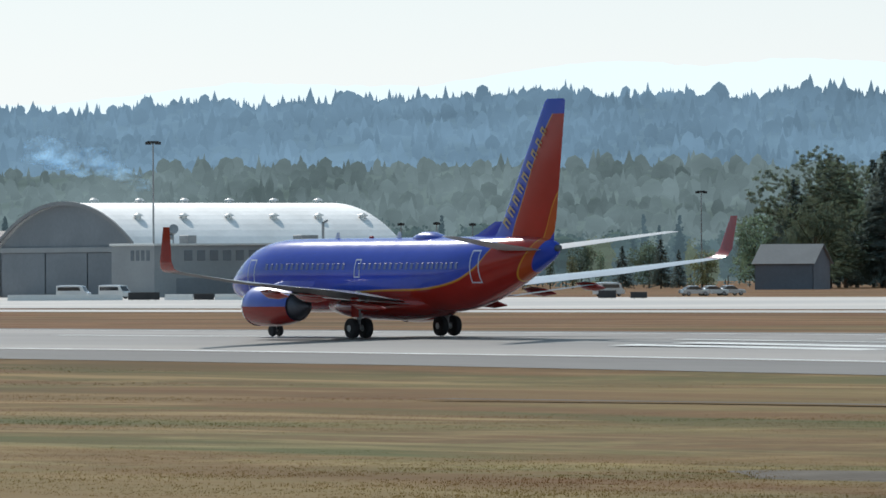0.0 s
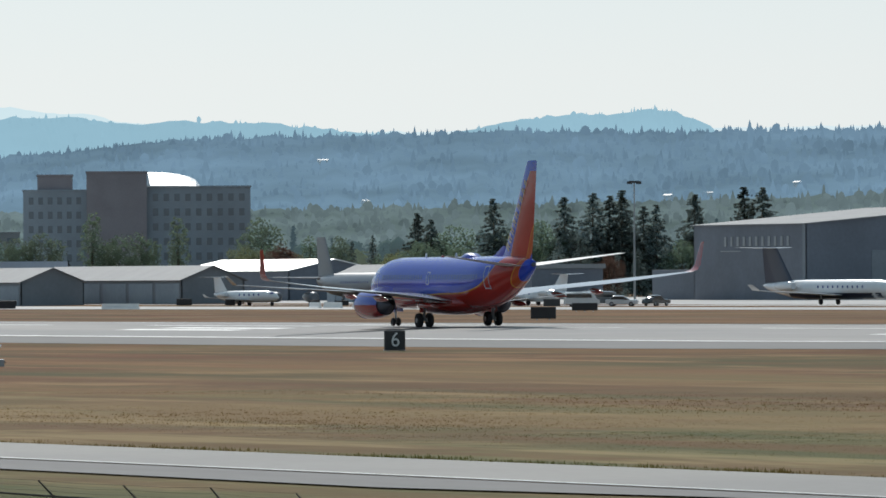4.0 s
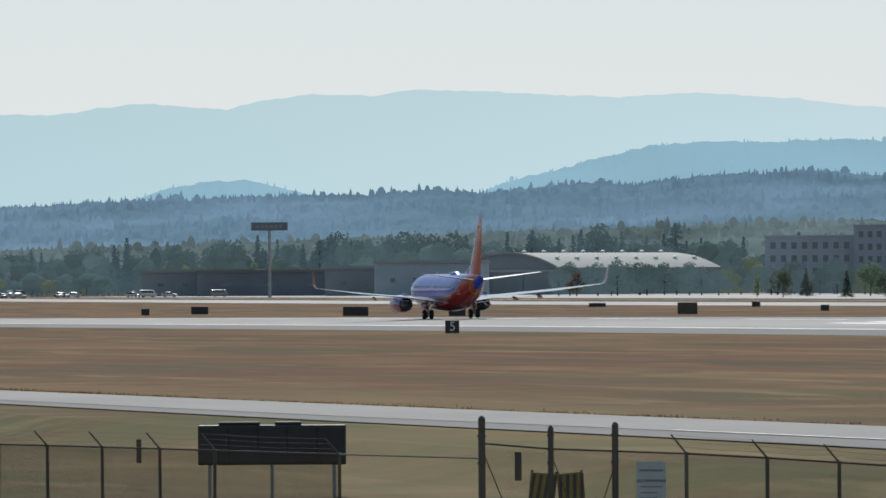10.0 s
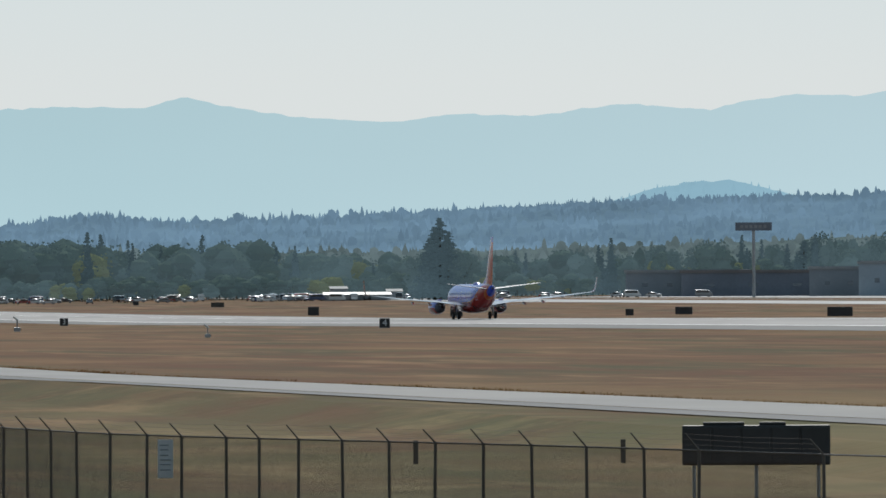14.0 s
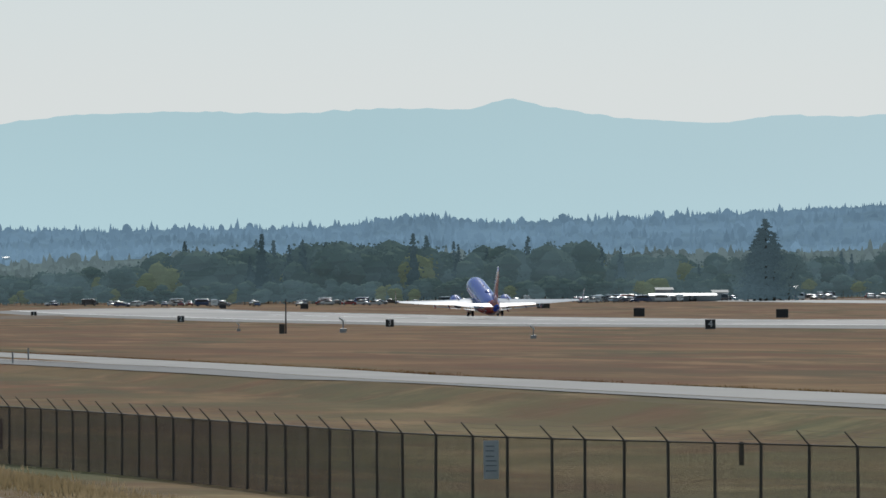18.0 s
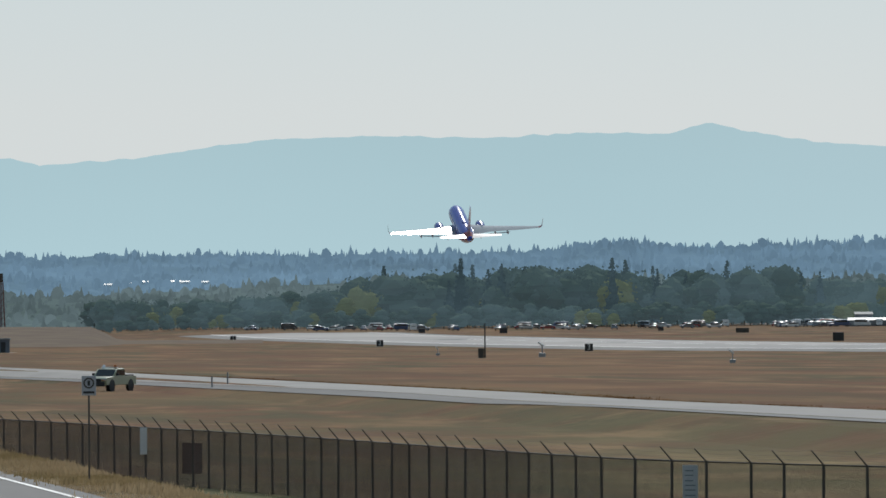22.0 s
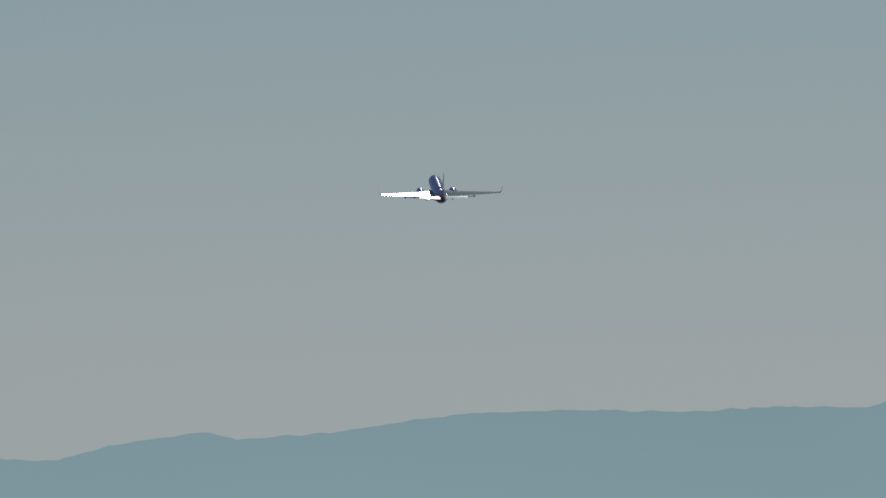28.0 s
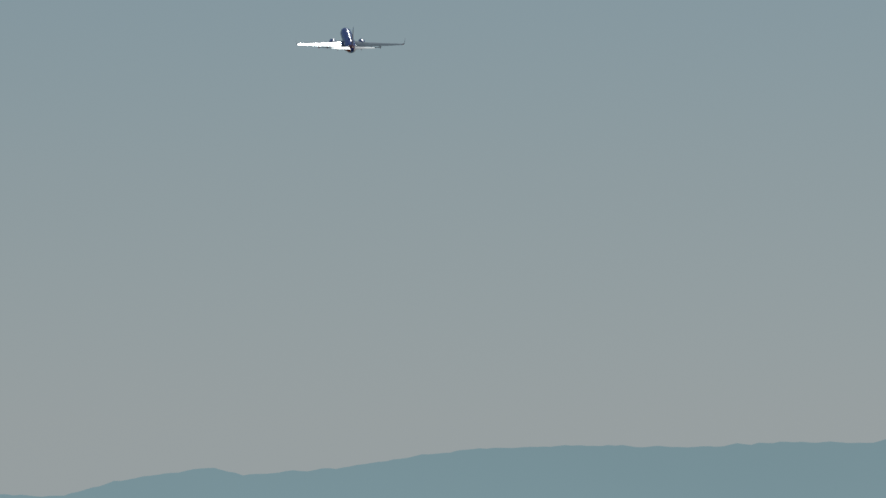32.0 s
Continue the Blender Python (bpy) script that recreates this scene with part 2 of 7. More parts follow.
        r.inputs[1].default_value, r.inputs[2].default_value, r.inputs[4].default_value = lo, hi, much
        mix = nt.nodes.new("ShaderNodeMix")
        mix.data_type = "RGBA"
        mix.inputs["B"].default_value = (*colour, 1)
        nt.links.new(geo.outputs["Position"], mp.inputs["Vector"])
        nt.links.new(mp.outputs[0], n.inputs["Vector"])
        nt.links.new(n.outputs["Fac"], r.inputs[0])
        nt.links.new(r.outputs[0], mix.inputs["Factor"])
        nt.links.new(last, mix.inputs["A"])
        last = mix.outputs["Result"]
    # greener ground between the boundary fence and the perimeter road
    mask, moist, wet, green = nt.nodes.new("ShaderNodeValToRGB"), nt.nodes.new("ShaderNodeTexNoise"), nt.nodes.new("ShaderNodeMath"), nt.nodes.new("ShaderNodeMix")
    for e, (pos, v) in zip([mask.color_ramp.elements[0], mask.color_ramp.elements.new(0.1), mask.color_ramp.elements.new(0.2), mask.color_ramp.elements[-1]], ((0.06, 0.0), (0.09, 0.55), (0.16, 0.6), (0.21, 0.0))):
        e.position, e.color = pos, (v, v, v, 1)
    nt.links.new(scale01.outputs[0], mask.inputs[0])
    moist.inputs["Scale"].default_value, moist.inputs["Detail"].default_value = 0.06, 5
    nt.links.new(geo.outputs["Position"], moist.inputs["Vector"])
    share_of = nt.nodes.new("ShaderNodeMapRange")
    share_of.inputs[1].default_value, share_of.inputs[2].default_value = 0.44, 0.60
    nt.links.new(moist.outputs["Fac"], share_of.inputs[0])
    wet.operation = "MULTIPLY"
    nt.links.new(mask.outputs[0], wet.inputs[0])
    nt.links.new(share_of.outputs[0], wet.inputs[1])
    green.data_type = "RGBA"
    green.inputs["B"].default_value = (0.125, 0.118, 0.046, 1)
    nt.links.new(wet.outputs[0], green.inputs["Factor"])
    nt.links.new(last, green.inputs["A"])
    last = green.outputs["Result"]
    big = nt.nodes.new("ShaderNodeMapRange")
    big.inputs[1].default_value, big.inputs[2].default_value = -200.0, -460.0
    nt.links.new(sep.outputs[0], big.inputs[0])
    red = nt.nodes.new("ShaderNodeMix")
    red.data_type, red.blend_type = "RGBA", "MULTIPLY"
    red.inputs["B"].default_value = (0.92, 0.69, 0.69, 1)
    nt.links.new(big.outputs[0], red.inputs["Factor"])
    near = nt.nodes.new("ShaderNodeMix")
    near.data_type, near.blend_type = "RGBA", "MULTIPLY"
    near.inputs["Factor"].default_value = 1.0
    near.inputs["B"].default_value = (0.93, 1.01, 0.90, 1)
    nt.links.new(last, near.inputs["A"])
    nt.links.new(near.outputs["Result"], red.inputs["A"])
    rich = nt.nodes.new("ShaderNodeHueSaturation")
    rich.inputs["Saturation"].default_value, rich.inputs["Value"].default_value = 1.15, 0.91
    nt.links.new(red.outputs["Result"], rich.inputs["Color"])
    nt.links.new(rich.outputs[0], b.inputs["Base Color"])
    return m


M_GRASS = grass_material()
M_RUNWAY = mat("grooved_runway_concrete", (0.33, 0.305, 0.285), rough=0.75, scale=0.02, fine=0.35, vary=0.12, second=(0.22, 0.215, 0.21), spec=0.2, stretch=(0.25, 1.6, 1))
M_SHOULDER = mat("runway_shoulder_asphalt", (0.155, 0.148, 0.142), rough=0.85, scale=0.05, fine=0.6, vary=0.15, stretch=(0.3, 1.4, 1))
M_APRON = mat("pale_apron_concrete", (0.58, 0.545, 0.51), rough=0.8, scale=0.015, fine=0.3, vary=0.10, second=(0.46, 0.445, 0.43), spec=0.2)
M_ROAD = mat("worn_road_asphalt", (0.3, 0.282, 0.26), rough=0.8, scale=0.05, fine=2.0, vary=0.12, second=(0.255, 0.243, 0.228), spec=0.25)
M_PAINT = mat("white_road_paint", (0.78, 0.78, 0.75), rough=0.5, scale=0.3, fine=4, vary=0.10, second=(0.6, 0.6, 0.58))
M_VERGE = mat("dark_verge_soil", (0.15, 0.135, 0.115), rough=0.95, scale=0.15, fine=1.5, vary=0.3, second=(0.11, 0.092, 0.072), spec=0.1)
M_GRAVEL = mat("grey_gravel", (0.135, 0.118, 0.10), rough=0.95, spec=0.05, scale=0.15, fine=2.5, vary=0.3, bump=0.4, second=(0.19, 0.165, 0.14))
M_EARTH = mat("bare_brown_earth", (0.15, 0.105, 0.075), rough=0.95, scale=0.1, fine=1.0, vary=0.2, second=(0.19, 0.14, 0.095), spec=0.1)

# ---- ground sheet ----
def grid(xs, ys, zf):
    me = bpy.data.meshes.new("mesh")
    nx, ny = len(xs), len(ys)
    co = [(x, y, zf(x, y)) for x in xs for y in ys]
    fc = [(i * ny + j, (i + 1) * ny + j, (i + 1) * ny + j + 1, i * ny + j + 1) for i in range(nx - 1) for j in range(ny - 1)]
    me.from_pydata(co, [], fc)
    return me


gx = [-4900, -4000, -3200, -2800] + [-2600 + 40 * i for i in range(65)] + [0, 40, 100, 200, 400, 900]
gy = [-900, -300, -120, -60, -20, 0, 3, 6, 8.5, 11, 15, 18, 20, 22, 23.5, 25, 28, 31, 35, 39, 42, 45, 48, 52, 55, 58, 60, 62, 66, 72, 78, 85, 92, 105, 120, 135, 150, 165, 180, 195, 207, 213, 222, 234, 245, 260, 275, 300, 330, 355, 380, 405, 430, 455, 480, 560, 700, 1000, 1600, 2600, 3600, 4900]


def rough_z(x, y):
    bump = 0.0
    if 92 < y < 205 or 26 < y < 58:
        bump = 0.10 * noise.noise((x * 0.03, y * 0.05, 2.0))
    return ground_z(x, y) + bump


me = grid(gx, gy, rough_z)
me.materials.append(M_GRASS)
ground = tagged(new("ground", me), "sun-dried tan and olive airfield grass reaching the horizon", "grass", kind="structure")
if me.polygons[0].normal.z < 0:
    me.flip_normals()

# ---- paved strips ----
RX = sorted((x for x in gx if -2260 < x <= 400), reverse=True)
strip("runway", lambda x: 222, lambda x: 268, RX, 0.03, M_RUNWAY, "long grey grooved concrete runway with tyre marks", "runway", across=4)
strip("runway_shoulder", lambda x: 213.5, lambda x: 221.98, RX, 0.022, M_SHOULDER, "darker paved runway shoulder beside the grass", "shoulder", across=2)
strip("runway_shoulder", lambda x: 268.02, lambda x: 275, RX, 0.022, M_SHOULDER, "darker paved runway shoulder beside the grass", "shoulder", across=2)
strip("runway_edge_line", lambda x: 222.6, lambda x: 223.5, RX, 0.042, M_PAINT, "continuous white painted runway edge line", "marking", across=1)
strip("runway_edge_line", lambda x: 266.5, lambda x: 267.4, RX, 0.042, M_PAINT, "continuous white painted runway edge line", "marking", across=1)
strip("drain_track", lambda x: 171 + 2 * math.sin(x * 0.05), lambda x: 172.6 + 2 * math.sin(x * 0.05), [-150 - 8 * i for i in range(14)], 0.09, M_VERGE, "dark shallow drain across the grass", "drain", across=1)
bm = bmesh.new()
rings = []
for k in range(5):
    f = k / 4
    rings.append([(-146 + 30 * (1 - f) * math.cos(u) * (1 + 0.15 * math.sin(3 * u)), 118.5 + 7.5 * (1 - f) * math.sin(u) * (1 + 0.2 * math.cos(5 * u)), -1.32 + 0.36 * (1 - (1 - f) ** 2)) for u in [2 * math.pi * i / 40 for i in range(40)]])
tagged(part("gravel_patch", loft(bm, rings[:4]), M_GRAVEL, None, "", True), "low grey gravel patch in the grass", "gravel", kind="structure")
for k in range(30):
    x = -60 - 61 * k
    strip("centreline_stripe", lambda x: 244.55, lambda x: 245.45, [x, x - 18, x - 36.6], 0.042, M_PAINT, "white painted runway centreline stripe, worn", "marking", across=1)["group"] = "runway centreline stripes"
for x, ln in ((-333, 30), (-487, 31), (-628, 26), (-768, 24)):
    for y in (235.2, 239.0, 252.0, 255.8):
        strip("touchdown_bar", lambda x: y, lambda x: y + 1.9, [x + ln, x + ln / 2, x], 0.043, M_PAINT, "broad white touchdown bar on the runway", "marking", across=1)["group"] = "touchdown bars"
strip("taxiway", lambda x: 425, lambda x: 452, [300, 0] + [-200 - 100 * i for i in range(25)], 0.03, M_APRON, "pale concrete taxiway beyond the grass strip", "taxiway", across=4)
strip("apron", lambda x: 468, lambda x: 672, [300, 0] + [-300 - 100 * i for i in range(22)], 0.03, M_APRON, "wide pale concrete apron before the hangars", "apron", across=6)


def road_near(x):
    return road_far(x) - lerp(-x, [(0, 8.9), (300, 8.9), (460, 6.9), (1500, 6.8)])


def road_far(x):
    return lerp(-x, [(0, 97), (180, 88), (236, 85), (299, 80), (371, 75), (454, 69.5), (729, 67), (1100, 62), (1500, 58)])


ROADX = [100, 0, -80, -120] + [-160 - 20 * i for i in range(40)] + [-1000, -1100, -1200]
strip("perimeter_road", road_near, road_far, ROADX, 0.06, M_ROAD, "narrow worn asphalt perimeter road across the grass", "road", across=3)
strip("road_shoulder", lambda x: road_near(x) - lerp(-x, [(0, 1.0), (168, 1.0), (176, 5.0), (230, 4.4), (300, 3.0), (420, 1.6), (800, 0.8)]), lambda x: road_near(x) - 0.02, ROADX, 0.045, M_SHOULDER, "dark asphalt shoulder of the perimeter road", "shoulder", across=2)
strip("road_edge_line", lambda x: road_near(x) + 0.12, lambda x: road_near(x) + 0.34, [x for x in ROADX if x >= -260], 0.075, M_PAINT, "thin white line along the perimeter road", "marking", across=1)
# the public road below the levee
strip("public_road", lambda x: 12.0, lambda x: 19.5, [60, 0] + [-40 - 20 * i for i in range(22)], 0.05, M_SHOULDER, "grey asphalt public road below the levee", "road", across=3)
strip("public_road_line", lambda x: 18.6, lambda x: 18.78, [60, 0] + [-40 - 20 * i for i in range(22)], 0.065, M_PAINT, "white edge line of the public road", "marking", across=1)


# ---- the airliner: nose towards local +x, wheels on z = 0 under the main gear ----
def curve_node(nt, pts):
    """z over x as a piecewise line, both scaled to 0..1 inside."""
    n = nt.nodes.new("ShaderNodeFloatCurve")
    c = n.mapping.curves[0]
    scaled = [((x + 20) / 40, z / 14) for x, z in pts]
    c.points[0].location, c.points[1].location = scaled[0], scaled[-1]
    for p in scaled[1:-1]:
        c.points.new(*p)
    for p in c.points:
        p.handle_type = "VECTOR" if len(pts) < 5 else "AUTO"
    n.mapping.update()
    return n


def livery_material():
    m = bpy.data.materials.new("airliner_paint")
    m.use_nodes = True
    nt = m.node_tree
    L = nt.links.new
    b = nt.nodes["Principled BSDF"]
    b.inputs["Roughness"].default_value = 0.28
    b.inputs["Coat Weight"].default_value, b.inputs["Coat Roughness"].default_value = 0.2, 0.15
    tex = nt.nodes.new("ShaderNodeTexCoord")
    sep = nt.nodes.new("ShaderNodeSeparateXYZ")
    L(tex.outputs["Object"], sep.inputs[0])

    def mth(op, a, c):
        n = nt.nodes.new("ShaderNodeMath")
        n.operation = op
        for i, v in enumerate((a, c)):
            if isinstance(v, (int, float)):
                n.inputs[i].default_value = v
            else:
                L(v, n.inputs[i])
        return n.outputs[0]

    xs = mth("DIVIDE", mth("ADD", sep.outputs[0], 20), 40)

    def over(pts):
        c = curve_node(nt, pts)
        L(xs, c.inputs["Value"])
        return mth("SUBTRACT", sep.outputs[2], mth("MULTIPLY", c.outputs[0], 14))

    def step(v, w=0.03):
        r = nt.nodes.new("ShaderNodeMapRange")
        r.inputs[1].default_value, r.inputs[2].default_value = -w, w
        L(v, r.inputs[0])
        return r.outputs[0]

    def mix(f, a, c):
        n = nt.nodes.new("ShaderNodeMix")
        n.data_type = "RGBA"
        L(f, n.inputs["Factor"])
        for k, v in (("A", a), ("B", c)):
            if isinstance(v, tuple):
                n.inputs[k].default_value = (*v, 1)
            else:
                L(v, n.inputs[k])
        return n.outputs["Result"]

    blue, red, orange, gold = (0.02, 0.056, 0.44), (0.36, 0.02, 0.012), (0.44, 0.07, 0.012), (0.62, 0.30, 0.03)
    edge1 = over([(-20, 16), (-14.95, 12.2), (-11.15, 6.3), (-10.15, 4.6), (-8.56, 3.35), (-6.21, 2.75), (0.00, 2.5), (10.00, 2.25), (20.00, 2.0)])
    edge2 = over([(-20.0, 10.5), (-15.2, 8.0), (-13.3, 5.0), (-11.16, 2.4), (-10.02, 0.4), (-9.05, 0.0), (20.00, 0.0)])
    edge3 = over([(-20.0, 9.8), (-14.40, 5.6), (-13.34, 4.3), (-12.21, 2.6), (-11.16, 0.4), (-10.27, 0.0), (20.00, 0.0)])
    col = mix(step(edge1), red, gold)
    col = mix(step(mth("SUBTRACT", edge1, 0.10)), col, blue)
    tail = mix(step(edge2), orange, gold)
    tail = mix(step(mth("SUBTRACT", edge2, 0.10)), tail, col)
    tail = mix(step(mth("MULTIPLY", edge3, -1.0)), tail, blue)
    tail = mix(step(mth("SUBTRACT", sep.outputs[2], 11.75)), tail, blue)
    # panel seams and light soiling
    wave = nt.nodes.new("ShaderNodeTexNoise")
    wave.inputs["Scale"].default_value, wave.inputs["Detail"].default_value = 1.4, 5
    L(tex.outputs["Object"], wave.inputs["Vector"])
    mr = nt.nodes.new("ShaderNodeMapRange")
    mr.inputs[3].default_value, mr.inputs[4].default_value = 0.86, 1.12
    L(wave.outputs["Fac"], mr.inputs[0])
    hs = nt.nodes.new("ShaderNodeHueSaturation")
    L(tail, hs.inputs["Color"])
    L(mr.outputs[0], hs.inputs["Value"])
    L(hs.outputs[0], b.inputs["Base Color"])
    rr = nt.nodes.new("ShaderNodeMapRange")
    rr.inputs[3].default_value, rr.inputs[4].default_value = 0.12, 0.22
    L(wave.outputs["Fac"], rr.inputs[0])
    L(rr.outputs[0], b.inputs["Roughness"])
    b.inputs["Specular IOR Level"].default_value = 0.25
    return m


M_LIVERY = livery_material()
M_WING = mat("bare_wing_metal_and_grey_paint", (0.5, 0.51, 0.52), rough=0.16, metal=0.0, scale=0.5, fine=3, vary=0.06, second=(0.44, 0.45, 0.46))
M_TAILGREY = mat("grey_tailplane_paint", (0.5, 0.51, 0.52), rough=0.42, scale=0.5, fine=3, vary=0.06, second=(0.44, 0.45, 0.46))
# darker grey that paints in the shade under wings and tailplanes
M_WINGSHADE = mat("grey_wing_underside_shade", (0.15, 0.15, 0.16), rough=0.5, scale=0.5, fine=3, vary=0.1)
M_RED = mat("red_paint", (0.32, 0.02, 0.014), rough=0.2, scale=1, fine=6, vary=0.08, coat=0.3)
M_BLUE = mat("blue_paint", (0.028, 0.07, 0.44), rough=0.3, scale=1, fine=6, vary=0.08, coat=0.3)
M_CHROME = mat("polished_intake_lip", (0.72, 0.72, 0.74), rough=0.15, metal=1.0, scale=2, fine=9, vary=0.05)
M_DARKMETAL = mat("sooty_exhaust_metal", (0.12, 0.13, 0.16), rough=0.5, metal=0.8, scale=2, fine=9, vary=0.2)
M_TYRE = mat("black_tyre_rubber", (0.018, 0.018, 0.02), rough=0.8, scale=3, fine=20, vary=0.2)
M_STRUT = mat("grey_gear_strut_paint", (0.45, 0.46, 0.47), rough=0.4, scale=3, fine=15, vary=0.1)
M_GLASS = mat("dark_cabin_glass", (0.06, 0.085, 0.28), rough=0.12, spec=0.8, vary=0.05, scale=2, fine=5)
M_OUTLINE = mat("pale_door_outline", (0.55, 0.58, 0.68), rough=0.4, scale=3, fine=9, vary=0.05)
M_LETTER = mat("gold_lettering", (0.50, 0.36, 0.16), rough=0.4, scale=3, fine=9, vary=0.05)
M_RADOME = mat("white_radome", (0.72, 0.73, 0.74), rough=0.35, scale=1, fine=6, vary=0.05)


def ellipse(x, z, ry, rz, n=40, dy=0.0):
    return [(x, dy + ry * math.sin(2 * math.pi * i / n), z + rz * math.cos(2 * math.pi * i / n)) for i in range(n)]


HULL = [(16.55, 2.78, 0.05, 0.05), (16.3, 2.8, 0.38, 0.36), (15.8, 2.86, 0.72, 0.68), (15.0, 2.98, 1.08, 1.03), (14.2, 3.12, 1.36, 1.36), (13.2, 3.26, 1.62, 1.68), (12.0, 3.33, 1.79, 1.88),
        (10.6, 3.36, 1.87, 1.98), (8.0, 3.36, 1.88, 2.0), (3.0, 3.36, 1.88, 2.0), (-2.0, 3.36, 1.88, 2.0), (-5.5, 3.38, 1.88, 1.99), (-7.03, 3.48, 1.84, 1.90), (-8.65, 3.68, 1.70, 1.72), (-10.27, 3.95, 1.42, 1.45),
        (-11.89, 4.24, 1.05, 1.13), (-13.26, 4.48, 0.68, 0.80), (-14.1, 4.62, 0.42, 0.54), (-14.55, 4.70, 0.26, 0.35), (-14.66, 4.72, 0.12, 0.2)]


def hull_at(x):
    for (a, z0, y0, h0), (c, z1, y1, h1) in zip(HULL, HULL[1:]):
        if a >= x >= c:
            k = (a - x) / (a - c)
            return z0 + (z1 - z0) * k, y0 + (y1 - y0) * k, h0 + (h1 - h0) * k
    return HULL[-1][1:]


def foil(x_le, y, z, chord, thick, n=9, stand=(0, 0, 1), drop=0.0):
    """A wing section: upper and lower points from leading to trailing edge, thickness along stand."""
    up, lo = [], []
    for i in range(n):
        f = (i / (n - 1)) ** 1.6
        t = thick * chord * (2.6 * math.sqrt(max(f, 0)) * (1 - f) + 0.02)
        p = Vector((x_le - chord * f, y, z + drop * chord * (0.45 - f ** 1.3)))
        up.append(p + Vector(stand) * t * 0.55)
        lo.append(p - Vector(stand) * t * 0.45)
    return [tuple(p) for p in up] + [tuple(p) for p in reversed(lo)]


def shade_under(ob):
    """Paints shade onto the downward faces of a wing with its second, darker grey."""
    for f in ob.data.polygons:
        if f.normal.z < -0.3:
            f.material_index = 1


def build_aircraft():
    a = thing("airliner", "blue, red and orange twin-engined airliner taking off from the runway", "airliner")
    hull = part("fuselage", loft(bmesh.new(), [ellipse(*h) for h in HULL]), M_LIVERY, a, "glossy blue fuselage with a red and orange belly", True)
    # belly fairing
    part("belly_fairing", loft(bmesh.new(), [ellipse(x, z, ry, rz, 24) for x, z, ry, rz in ((6.2, 1.9, 0.3, 0.2), (5.0, 1.75, 1.5, 0.55), (3, 1.65, 2.05, 0.72), (-1, 1.65, 2.1, 0.75), (-3.5, 1.75, 1.6, 0.6), (-5.2, 1.95, 0.3, 0.2))]), M_RED, a, "red wing-to-body fairing", True)
    # cabin windows and doors follow the hull's side
    wm = soft_box(-0.12, 0.12, -0.012, 0.012, -0.17, 0.17, 0.011, 1)
    wme = mesh_of(wm, M_GLASS)
    for side in (1, -1):
        for i in range(38):
            x = 10.6 - 0.508 * i if i < 31 else -5.15 - 0.43 * (i - 31)
            if i in (16, 17):
                continue
            z0, ry, rz = hull_at(x)
            z = 3.85
            y = ry * math.sqrt(max(0.01, 1 - ((z - z0) / rz) ** 2))
            lean = math.degrees(math.atan2((z - z0) / rz / rz, y / ry / ry))
            share("cabin_window", wme, hull, pose(x, side * (y + 0.004), z, side * lean, 0, 0))
        for dx, w, h, zc in ((12.3, 0.86, 1.83, 3.35), (-9.2, 0.70, 1.75, 3.8), (1.6, 0.55, 1.0, 3.75)):
            bm = bmesh.new()
            for u0, u1, v0, v1 in ((-w / 2, w / 2, h / 2 - 0.07, h / 2), (-w / 2, w / 2, -h / 2, -h / 2 + 0.07), (-w / 2, -w / 2 + 0.07, -h / 2 + 0.07, h / 2 - 0.07), (w / 2 - 0.07, w / 2, -h / 2 + 0.07, h / 2 - 0.07)):
                nseg = 6
                cols = []
                for k in range(nseg + 1):
                    zz = zc + v0 + (v1 - v0) * k / nseg
                    row = []
                    for uu in (u0, u1):
                        z0, ry, rz = hull_at(dx + uu)
                        row.append(bm.verts.new((dx + uu, side * (0.012 + ry * math.sqrt(max(0.02, 1 - ((zz - z0) / rz) ** 2))), zz)))
                    cols.append(row)
                for r, q in zip(cols, cols[1:]):
                    bm.faces.new((r[0], r[1], q[1], q[0]))
            part("cabin_door", bm, M_OUTLINE, hull, "door outlined by a pale line")
        # cockpit side panes
        for k, (xa, xb) in enumerate(((15.15, 14.75), (14.7, 14.2), (14.15, 13.6))):
            bm = bmesh.new()
            vs = []
            for xx, zz in ((xa, 3.45 + 0.0), (xb, 3.5), (xb, 4.0), (xa, 3.95 - 0.1 * (2 - k))):
                z0, ry, rz = hull_at(xx)
                vs.append(bm.verts.new((xx + 0.01, side * (0.012 + ry * math.sqrt(max(0.03, 1 - min(0.97, ((zz - z0) / rz) ** 2)))), zz)))
            bm.faces.new(vs)
            part("cockpit_window", bm, M_GLASS, hull)
    # aerials and the dome on the back
    dome = loft(bmesh.new(), [ellipse(x, 5.30, ry, rz, 18) for x, ry, rz in ((-1.4, 0.1, 0.06), (-1.8, 0.48, 0.24), (-2.3, 0.6, 0.36), (-3.1, 0.6, 0.36), (-3.7, 0.45, 0.22), (-4.1, 0.1, 0.06))])
    part("antenna_dome", dome, M_BLUE, a, "glossy blue dome on the back of the fuselage", True)
    for x, z in ((6.5, 5.33), (0.5, 5.33)):
        part("blade_aerial", loft(bmesh.new(), [foil(x, 0, z, 0.5, 0.05, 5, (0, 1, 0)), foil(x - 0.2, 0, z + 0.35, 0.25, 0.05, 5, (0, 1, 0))]), M_RADOME, a)
    part("beacon", loft(bmesh.new(), [ellipse(x, 5.36, r, r, 10) for x, r in ((3.1, 0.03), (3.0, 0.12), (2.8, 0.12), (2.7, 0.03))]), M_RED, a, "", True)
